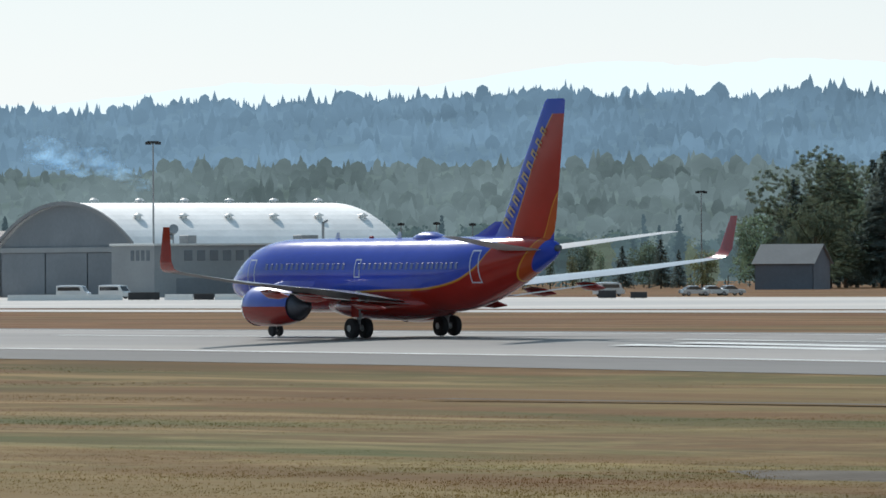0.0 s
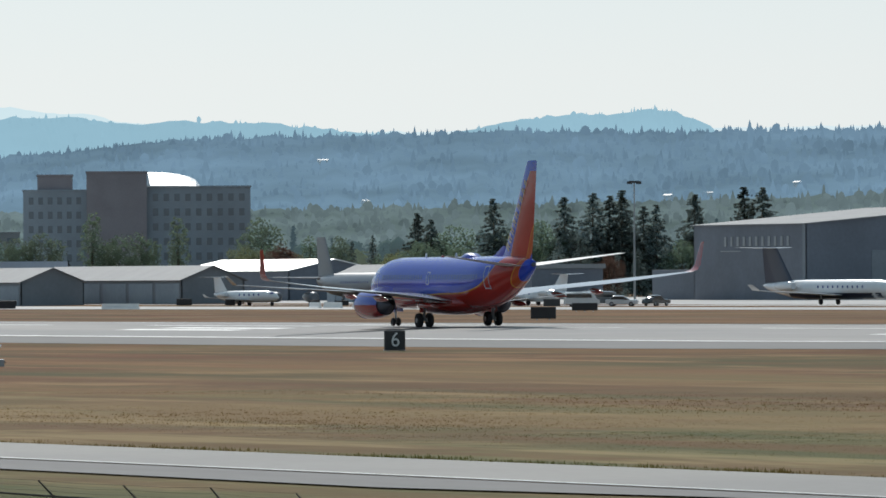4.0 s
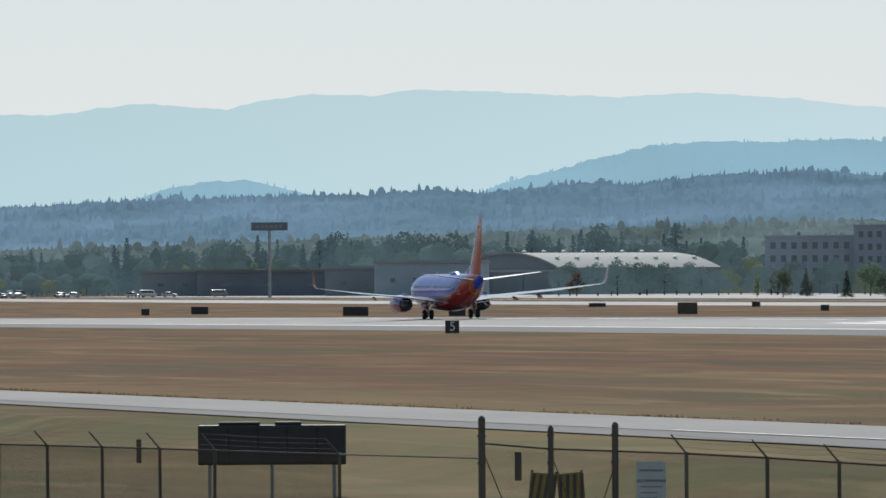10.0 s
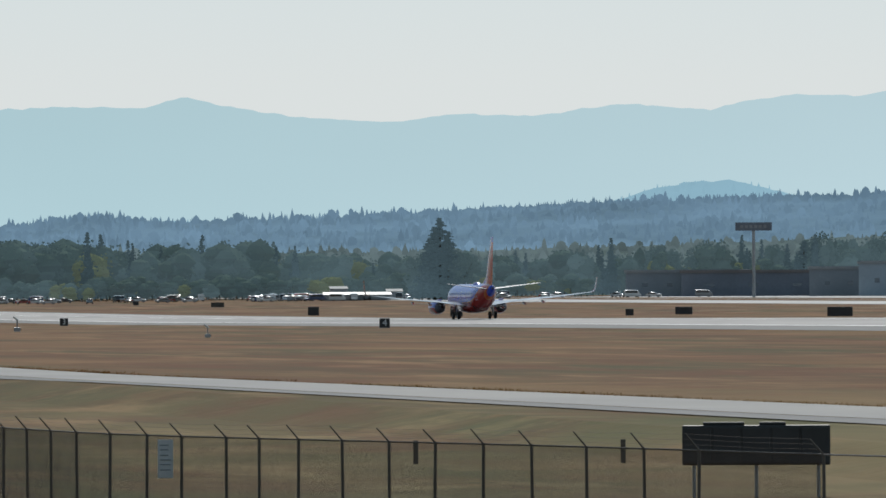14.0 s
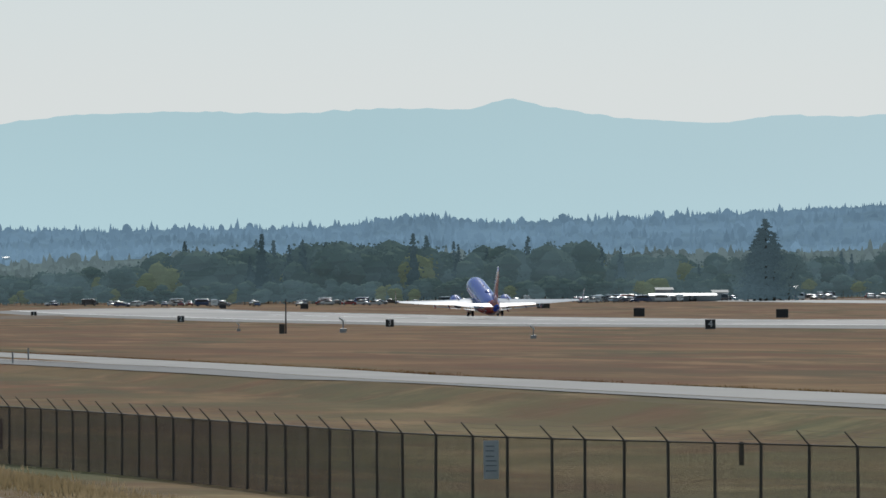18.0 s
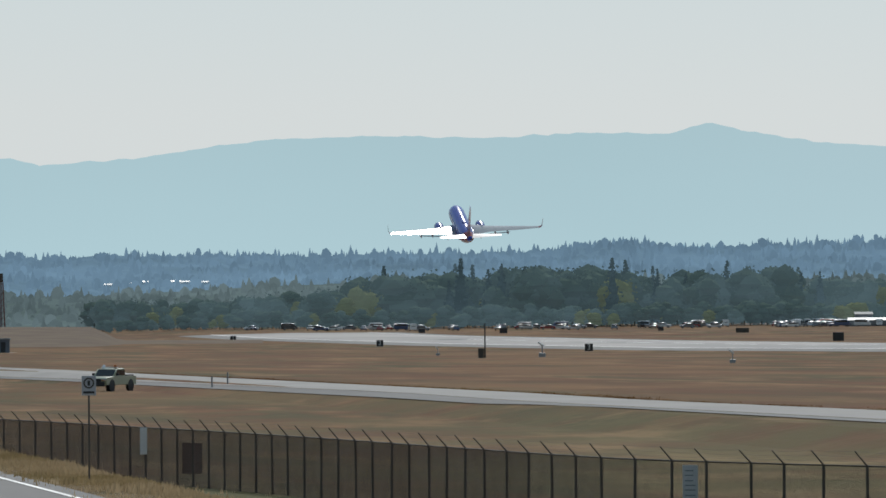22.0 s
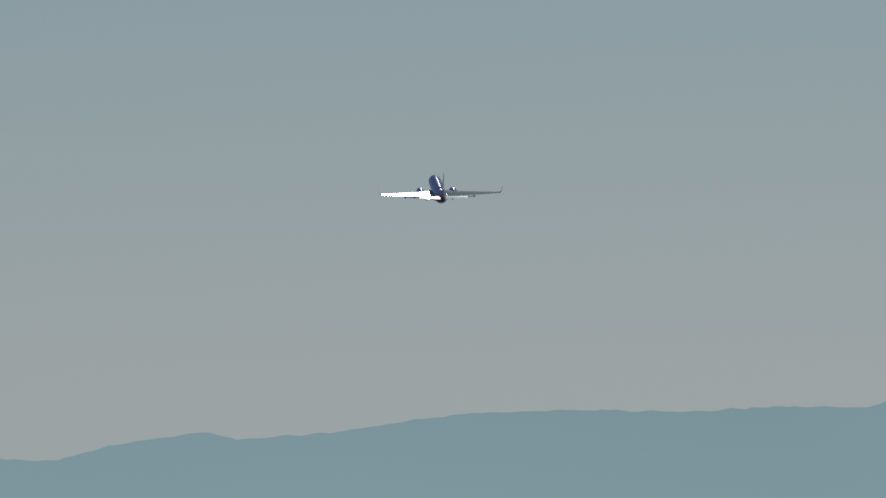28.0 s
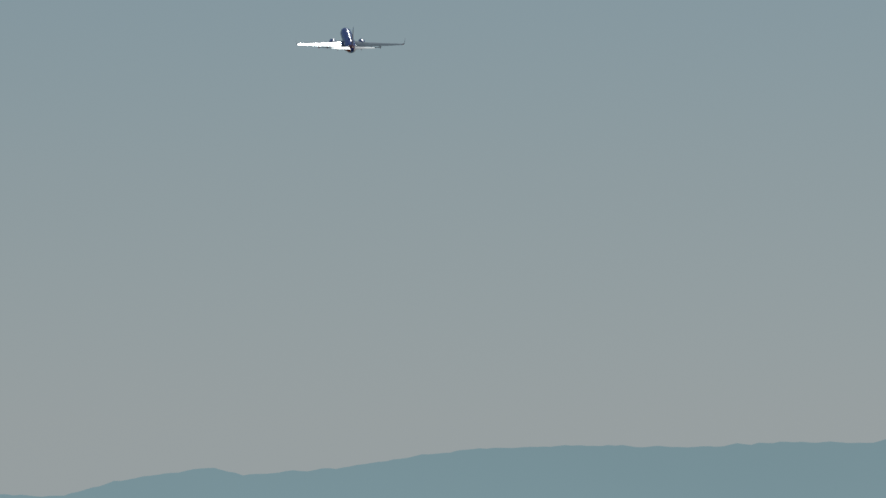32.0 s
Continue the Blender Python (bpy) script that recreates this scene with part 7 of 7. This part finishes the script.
for i in range(74):
    a = park_rng.uniform(78.2, 84.1)
    parked(a, park_rng.choice((2330, 2350, 2372, 2392)) + park_rng.uniform(-3, 3), a + park_rng.choice((90, 0, 180, 270)) + park_rng.uniform(-12, 12), park_rng.choice((0, 0, 1, 1, 2, 4, 5, 3)), "van" if park_rng.random() < 0.18 else "sedan", "cars in the far car park", "in the far lot before the trees")
for i in range(64):
    a = park_rng.uniform(78.55, 80.35)
    parked(a, park_rng.choice((2318, 2338, 2360, 2380, 2402)) + park_rng.uniform(-3, 3), a + park_rng.choice((90, 0, 180, 270)) + park_rng.uniform(-25, 25), park_rng.choice((0, 0, 1, 1, 1, 2, 4, 5)), "van" if park_rng.random() < 0.3 else "sedan", "cars in the far car park", "in the far lot before the trees")
for a, d, turn, k, kind in ((65.68, 1138, 120, 2, "sedan"), (65.92, 1133, 60, 1, "sedan"), (66.2, 1130, 70, 1, "van"), (66.05, 1150, 80, 5, "van"), (58.49, 1205, 40, 1, "van"), (58.2, 1210, 20, 1, "van"), (57.2, 1190, 30, 0, "van"),
                            (54.75, 1200, 100, 1, "van"), (54.15, 1205, 80, 0, "sedan"), (54.02, 1210, 80, 1, "sedan"), (53.9, 1215, 90, 0, "sedan"), (61.40, 1138, 30, 3, "sedan"), (61.9, 1150, 60, 4, "van"), (59.9, 1200, 60, 5, "van"), (59.7, 1180, 40, 4, "sedan"), (60.9, 1180, 10, 0, "van"),
                            (77.7, 2300, 90, 1, "van"), (77.55, 2310, 70, 0, "sedan"), (77.8, 2320, 40, 1, "sedan"), (77.2, 2290, 80, 5, "van")):
    parked(a, d, turn, k, kind, "vehicles on the apron", "on the pale apron concrete")


def pickup(m):
    t = thing("pickup_truck", "pale lime pickup truck with roof beacons beside the perimeter road", "truck", m)
    part("body", side_loft([(2.75, 0.5), (2.8, 1.0), (2.65, 1.12), (1.15, 1.2), (-2.75, 1.22), (-2.8, 0.55)], 0.98), M_LIME, t, "pale lime body", True)
    part("cab", side_loft([(1.2, 1.18), (0.55, 1.78), (-0.75, 1.82), (-1.0, 1.2)], 0.86), M_LIME, t, "", True)
    part("windscreen", side_loft([(1.19, 1.22), (0.62, 1.74), (0.56, 1.72), (1.1, 1.2)], 0.76), M_CARGLASS, t)
    for s in (1, -1):
        for x0, x1 in ((0.85, 0.05), (-0.02, -0.85)):
            part("side_window", loft(bmesh.new(), [[(x0, y, 1.27), (x1, y, 1.27), (x1, y, 1.7), (min(x0, 0.55), y, 1.7)] for y in (s * 0.835, s * 0.885)]), M_CARGLASS, t)
        for x in (1.75, -1.75):
            w = share("wheel", TYRE_TRUCK, t, pose(x, s * 0.84, 0.4))
            share("hub", HUB_TRUCK, w)
            part("wheel_arch", rod(bmesh.new(), (x, s * 0.965, 0.45), (x, s * 0.99, 0.45), 0.52, None, 16), M_BLACK, t)
        part("headlight", soft_box(2.72, 2.83, s * 0.72 - 0.2, s * 0.72 + 0.2, 0.82, 1.0, 0.03, 1), M_CHROMED, t)
        part("mirror", soft_box(0.75, 0.95, s * 1.05 - 0.1, s * 1.05 + 0.1, 1.25, 1.45, 0.03, 1), M_BLACK, t)
        part("roof_beacon", rod(bmesh.new(), (0.1, s * 0.5, 1.8), (0.1, s * 0.5, 2.08), 0.12, 0.10, 10), M_ORANGE if s > 0 else M_CHROMED, t)
    part("grille", soft_box(2.78, 2.84, -0.5, 0.5, 0.78, 1.02, 0.02, 1), M_BLACK, t)
    part("push_bumper", soft_box(2.82, 2.98, -0.85, 0.85, 0.42, 0.78, 0.04, 2), M_BLACK, t, "black push bumper")
    part("light_bar", soft_box(-0.05, 0.25, -0.7, 0.7, 1.86, 1.92, 0.02, 1), M_WHITE, t)
    part("bed_box", soft_box(-2.6, -1.15, -0.85, 0.85, 1.2, 1.32, 0.03, 1), M_BLACK, t)
    return t


q = at(85.02, 647)
pickup(pose(q.x, q.y, ground_z(q.x, q.y), 0, 0, -30))
for a, d in ((61.16, 1106), (61.12, 1106.5), (61.2, 1107)):
    ob2 = thing("traffic_drum", "orange plastic barrier drum on the apron", "barrier", spot(a, d), "orange drums")
    part("drum", rod(bmesh.new(), (0, 0, 0), (0, 0, 1.3), 0.45, 0.35, 12), M_ORANGE, ob2)
    part("band", rod(bmesh.new(), (0, 0, 0.6), (0, 0, 0.85), 0.42, 0.4, 12), M_WHITE, ob2)

# low white barrier wall along the apron's far side
for a0, a1, d in ((58.95, 58.15, 1150), (57.85, 57.66, 1140), (57.5, 57.2, 1135), (68.1, 68.03, 1180), (68.0, 67.88, 1178), (67.8, 67.4, 1172), (69.55, 69.3, 1220)):
    pa, pb = at(a0, d), at(a1, d * 0.995)
    ln = (pb - pa).length
    w = thing("barrier_wall", "low white concrete barrier wall along the apron", "barrier", pose(pa.x, pa.y, ground_z(pa.x, pa.y), 0, 0, math.degrees(math.atan2(pb.y - pa.y, pb.x - pa.x))), "white barrier walls")
    n = max(1, round(ln / 3.5))
    for i in range(n):
        part("barrier_block", loft(bmesh.new(), [[(x, -0.3, 0), (x, 0.3, 0), (x, 0.12, 0.35), (x, 0.09, 0.85), (x, -0.09, 0.85), (x, -0.12, 0.35)] for x in (ln * i / n + 0.02, ln * (i + 1) / n - 0.02)]), M_WHITE, w)


# ---- parked aircraft ----
def jet(m, L, span, hull_mat, tail_mat, label, r=1.3, belly=None, engines="tail", stripe=None):
    """A parked jet with its nose towards local +x; wheels on z = 0."""
    j = thing("parked_jet", label, "aircraft", m, "parked aircraft")
    z = r * 1.55
    prof = ((0.5, 0.04), (0.485, 0.3), (0.45, 0.62), (0.40, 0.88), (0.33, 1.0), (-0.15, 1.0), (-0.28, 0.86), (-0.38, 0.58), (-0.45, 0.3), (-0.48, 0.1))
    part("fuselage", loft(bmesh.new(), [[(f * L, r * k * math.sin(6.2832 * i / 20), z + (1 - k) * r * (0.45 if f < 0 else -0.25) + r * k * math.cos(6.2832 * i / 20)) for i in range(20)] for f, k in prof]), hull_mat, j, "", True)
    low = engines == "wing"
    for s in (1, -1):
        zw = z - r * 0.6
        part("wing", loft(bmesh.new(), [foil(0.12 * L, s * r * 0.6, zw, 0.17 * L, 0.05), foil(-0.06 * L, s * span * 0.47, zw + span * 0.03, 0.055 * L, 0.04), foil(-0.085 * L, s * span * 0.5, zw + span * 0.065, 0.035 * L, 0.04)]), M_WING, j, "", True)
        zt = z + r * 0.6 if low else z + r + L * 0.135
        part("tailplane", loft(bmesh.new(), [foil(-0.39 * L, s * 0.1, zt, 0.095 * L, 0.05), foil(-0.46 * L, s * span * 0.19, zt + 0.1, 0.05 * L, 0.04)]), M_WING, j, "", True)
        if low:
            for y in (0.2, 0.34):
                part("engine", loft(bmesh.new(), [[(x, s * y * span + rr * math.sin(6.2832 * i / 14), zw - r * 0.35 + rr * math.cos(6.2832 * i / 14)) for i in range(14)] for x, rr in ((0.12 * L - y * 8, r * 0.3), (0.11 * L - y * 8, r * 0.42), (0.04 * L - y * 8, r * 0.42), (0.0 * L - y * 8, r * 0.25))]), hull_mat, j, "", True)
        else:
            part("engine", loft(bmesh.new(), [[(x, s * r * 1.45 + rr * math.sin(6.2832 * i / 14), z + r * 0.35 + rr * math.cos(6.2832 * i / 14)) for i in range(14)] for x, rr in ((-0.19 * L, r * 0.34), (-0.205 * L, r * 0.46), (-0.28 * L, r * 0.46), (-0.315 * L, r * 0.26))]), hull_mat, j, "", True)
        w = rod(bmesh.new(), (-0.02 * L, s * r * 1.1, 0.4), (-0.02 * L, s * r * 1.1, zw), 0.09, None, 8)
        part("gear_leg", w, M_STRUT, j)
        share("tyre", TYRE_TRUCK, j, pose(-0.02 * L, s * r * 1.1, 0.4))
        for k in range(int(L / 3)):
            part("cabin_window", soft_box(0.26 * L - k * 1.1 - 0.15, 0.26 * L - k * 1.1 + 0.15, s * r * 0.985 - 0.02, s * r * 0.985 + 0.02, z + r * 0.12, z + r * 0.12 + 0.36, 0.02, 1), M_GLASS, j)
        part("cockpit_window", loft(bmesh.new(), [[(0.445 * L, s * r * 0.3, z + r * 0.46 + dz), (0.425 * L, s * r * 0.62, z + r * 0.42 + dz), (0.41 * L, s * r * 0.72, z + r * 0.5 + dz), (0.425 * L, s * r * 0.35, z + r * 0.72 + dz)] for dz in (0, 0.04)]), M_GLASS, j)
    part("fin", loft(bmesh.new(), [foil(-0.27 * L, 0, z + r * 0.7, 0.2 * L, 0.05, 9, (0, 1, 0)), foil(-0.385 * L, 0, z + r + L * 0.135, 0.105 * L, 0.05, 9, (0, 1, 0))]), tail_mat, j, "", True)
    part("gear_leg", rod(bmesh.new(), (0.4 * L, 0, 0.35), (0.4 * L, 0, z - r * 0.6), 0.08, None, 8), M_STRUT, j)
    share("tyre", TYRE_CAR, j, pose(0.4 * L, 0, 0.34))
    if stripe:
        part("belly_band", loft(bmesh.new(), [[(f * L, (r * k + 0.02) * math.sin(u), z + (r * k + 0.02) * math.cos(u)) for u in [math.pi * (0.62 + 0.76 * i / 14) for i in range(15)]] for f, k in ((0.38, 0.92), (0.3, 1.0), (-0.15, 1.0), (-0.26, 0.88))], close=False, caps=False), stripe, j, "dark painted belly", True)
    return j


for a, d, turn, L, span, hm, tm, label, r, eng, st in (
        (64.45, 1122, 12, 32.3, 23.2, M_JETWHITE, M_NAVY, "white regional jet with navy tail and belly on the apron", 1.35, "tail", M_NAVY),
        (66.98, 1150, 10, 16.5, 16.8, M_JETWHITE, M_JETWHITE, "small white business jet parked on the apron", 0.95, "tail", None),
        (66.55, 1180, 200, 15.5, 15.8, M_JETWHITE, M_JETWHITE, "small white business jet parked on the apron", 0.92, "tail", None),
        (68.55, 1255, 20, 15.2, 14.5, M_JETWHITE, M_JETWHITE, "small white business jet parked on the apron", 0.92, "tail", None),
        (63.55, 1160, 75, 19, 18, M_JETWHITE, M_JETWHITE, "white business jet parked beside the hangar", 1.1, "tail", None),
        (62.3, 1190, 60, 17, 16, M_JETWHITE, M_NAVY, "small jet with a dark tail parked on the apron", 1.0, "tail", None),
        (61.6, 1185, 70, 17, 16, M_JETWHITE, M_JETWHITE, "small white jet parked on the apron", 1.0, "tail", None),
        (60.9, 1190, 55, 16, 15, M_JETWHITE, M_TANKERGREY, "small white jet parked on the apron", 0.95, "tail", None),
        (67.77, 1270, -4, 41.5, 39.9, M_TANKERGREY, M_TANKERGREY, "large grey four-engined tanker parked on the apron", 1.9, "wing", None)):
    q = at(a, d)
    jet(pose(q.x, q.y, ground_z(q.x, q.y) + 0.03, 0, 0, turn), L, span, hm, tm, label, r, None, eng, st)

# white-roofed trailers by the far car park
for a, d, w, h, dp in ((79.62, 2320, 19, 1.7, 4), (79.36, 2345, 4.5, 2.4, 4), (78.95, 2370, 11, 3.2, 4), (79.75, 2385, 5, 3.2, 4)):
    q = at(a, d)
    tr = thing("site_trailer", "long white site trailer by the far car park", "trailer", pose(q.x, q.y, ground_z(q.x, q.y), 0, 0, a + 4), "white trailers")
    block(tr, "wall", -w / 2, w / 2, 0, dp, 0.4, h, M_PALEWALL)
    block(tr, "skirt", -w / 2 + 0.1, w / 2 - 0.1, 0.1, dp - 0.1, 0, 0.42, M_GREYWALL)
    part("roof", slab(bmesh.new(), [(-w / 2 - 0.2, -0.2, h + 0.02), (w / 2 + 0.2, -0.2, h + 0.02), (w / 2 + 0.2, dp + 0.2, h + 0.7), (-w / 2 - 0.2, dp + 0.2, h + 0.7)], 0.1), M_WHITE if w > 10 else M_PALEROOF, tr, "pale sloping roof")

# houses scattered over the wooded slope
house_rng = random.Random(5)
for a, d, z in ((61.0, 3560, 55), (60.6, 3560, 56), (68.0, 3500, 60), (65.6, 3450, 41), (65.3, 3455, 42), (67.7, 3440, 39), (69.0, 3440, 36), (62.9, 3500, 52), (64.7, 3500, 47), (71.05, 3500, 48), (59.4, 3480, 50), (63.8, 3460, 45), (66.9, 3420, 34), (75.9, 3350, 22), (84.36, 3300, 19), (84.42, 3300, 19.3), (84.5, 3300, 19.2), (84.56, 3300, 19.4), (84.64, 3300, 19.2), (84.7, 3300, 19), (84.76, 3300, 19.2), (84.86, 3300, 18.2), (84.92, 3300, 18), (85.04, 3300, 18)):
    top = lerp(a, WOOD_RIDGE) + 4
    d = 3050 + 900 * min(1.0, max(0.02, (z + 4) / top)) ** (1 / 1.3)
    q = at(a, d - 30)
    hs = thing("house", "small pale house among the trees on the far slope", "house", pose(q.x, q.y, z - 2.0, 0, 0, a + house_rng.uniform(-25, 25)), "houses on the slope")
    w = house_rng.uniform(2.2, 5)
    block(hs, "wall", -w / 2, w / 2, 0, 4, -2.5, 1.2, M_WHITE)
    part("roof", slab(bmesh.new(), [(-w / 2 - 0.3, -0.4, 1.1), (w / 2 + 0.3, -0.4, 1.1), (w / 2 + 0.3, 2, 1.7), (-w / 2 - 0.3, 2, 1.7)], 0.15), M_WHITE, hs)

ridge("earth_bank", [(84.95, -2.4), (85.14, 0.9), (88.6, 1.5)], 2000, 260, M_EARTH, "long low bank of bare tan earth", 0, 0, 0.15, -4.5)
# ---- rough grass ----
M_TUFT = M_GRASS.copy()
M_TUFT.name = "mown_blades"
leafy(M_TUFT, 0.3)


def tufts(name, n, place, tall, label, seed, material=None):
    rng = random.Random(seed)
    co, fc = [], []
    for _ in range(n):
        x, y, z, k = place(rng)
        for _b in range(3):
            u = rng.uniform(0, 6.28)
            h = tall * k * rng.uniform(0.5, 1.2)
            w = 0.03 + 0.18 * h
            b = len(co)
            dx, dy = math.cos(u) * w * 0.5, math.sin(u) * w * 0.5
            ox, oy = rng.uniform(-0.15, 0.15), rng.uniform(-0.15, 0.15)
            co += [(x + ox - dx, y + oy - dy, z - 0.03), (x + ox + dx, y + oy + dy, z - 0.03), (x + ox + rng.uniform(-0.3, 0.3) * h, y + oy + rng.uniform(-0.3, 0.3) * h, z + h)]
            fc.append((b, b + 1, b + 2))
    me = bpy.data.meshes.new("mesh")
    me.from_pydata(co, [], fc)
    me.materials.append(material or M_STRAW)
    return tagged(new(name, me), label, "grass", kind="stuff")


def mown(rng):
    while True:
        d = 1 / rng.uniform(1 / 430, 1 / 150)
        a = rng.uniform(52, 88)
        q = at(a, d)
        if 96 < q.y < 206 and q.x > -340 and noise.noise((q.x * 0.25, q.y * 0.06, 1.0)) > rng.uniform(-0.6, 0.5):
            return q.x, q.y, ground_z(q.x, q.y), rng.uniform(0.5, 1.4)


def by_road(rng):
    s = rng.uniform(120, 760)
    y = road_far(-s) + abs(rng.gauss(0.0, 1.0)) - 0.15
    return -s, y, ground_z(-s, y), 0.5 + 1.6 * max(0.0, noise.noise((s * 0.35, y * 0.2, 4.0)) + 0.25)


def by_fence(rng):
    s = rng.uniform(150, 340)
    y = lerp(s, [(150, 24), (220, 23.5), (260, 22.5), (340, 19.8)]) + rng.gauss(0, 1.3)
    return -s, y, ground_z(-s, y), rng.uniform(0.4, 1.6) * (0.5 + max(0.0, noise.noise((s * 0.16, y * 0.4, 9.0)) + 0.4))


tufts("verge_grass", 14000, by_road, 0.085, "dry tufts along the perimeter road", 2, M_TUFT)
tufts("bank_grass", 42000, by_fence, 0.15, "tall straw-coloured grass on the bank before the fence", 3)

tufts("mown_grass", 40000, mown, 0.022, "short dry mown grass blades on the airfield", 4, M_TUFT)


BANK = -2.0          # left wing low


def motions():
    # seconds, way along the runway, height, nose up
    rows = [(0, 365.8, 0, 0), (1, 416.3, 0, 0), (2, 468.5, 0, 0), (3, 522.9, 0, 0), (4, 578.9, 0, 0), (5.5, 667, 0, 0), (7, 758.1, 0, 0), (8, 821, 0, 0), (9, 885.8, 0, 0),
            (11, 1022, 0, 0), (13, 1163.9, 0, 0), (15, 1314, 0, 0), (16.2, 1408, 0, 0.3), (17, 1470.9, 0.05, 7), (18, 1548, 0.5, 11.5), (19, 1630, 3.3, 12.8), (20, 1722, 7.4, 14),
            (21, 1813, 14.6, 15.5), (22, 1899, 22.8, 16.5), (23, 1984, 34.2, 16.5), (24, 2063, 49.4, 16), (25, 2141, 66.3, 16), (26, 2226, 83, 15.5), (27, 2312, 100.6, 16.2),
            (28, 2398, 118.3, 17.4), (29, 2482, 135.3, 18.5), (30, 2557, 154.4, 19), (31, 2631, 174.5, 19), (32, 2704, 194.2, 19)]
    walk(aircraft, [(t, pose(-s, lerp(s, [(1600, 245), (1800, 248.3), (2700, 248.3)]), ground_z(-s, 245) + 0.03 + h, lerp(t, [(0, -0.9), (12, -0.6), (18.5, -0.4), (20, BANK * 0.7), (22, BANK * 1.2), (24, BANK), (26, BANK * 0.6), (29, BANK * 0.5), (32, 0)]), -up, 180)) for t, s, h, up in rows])

    base = smoke.matrix_basis.translation.copy()
    walk(smoke, [(t, pose(base.x, base.y - 0.25 * t, base.z + 0.08 * t, 0, 0, 58.05)) for t in (0, 16, 32)])
    for gear, side in gears:
        p = gear.matrix_basis.translation.copy()
        fold = [(0, 0), (20.2, 0), (20.8, 22), (21.4, 50), (22.0, 76), (22.5, 86), (32, 86)]
        walk(gear, [(t, pose(*p, -side * q, 0, 0) if side else pose(*p, 0, -q, 0)) for t, q in fold])


motions()
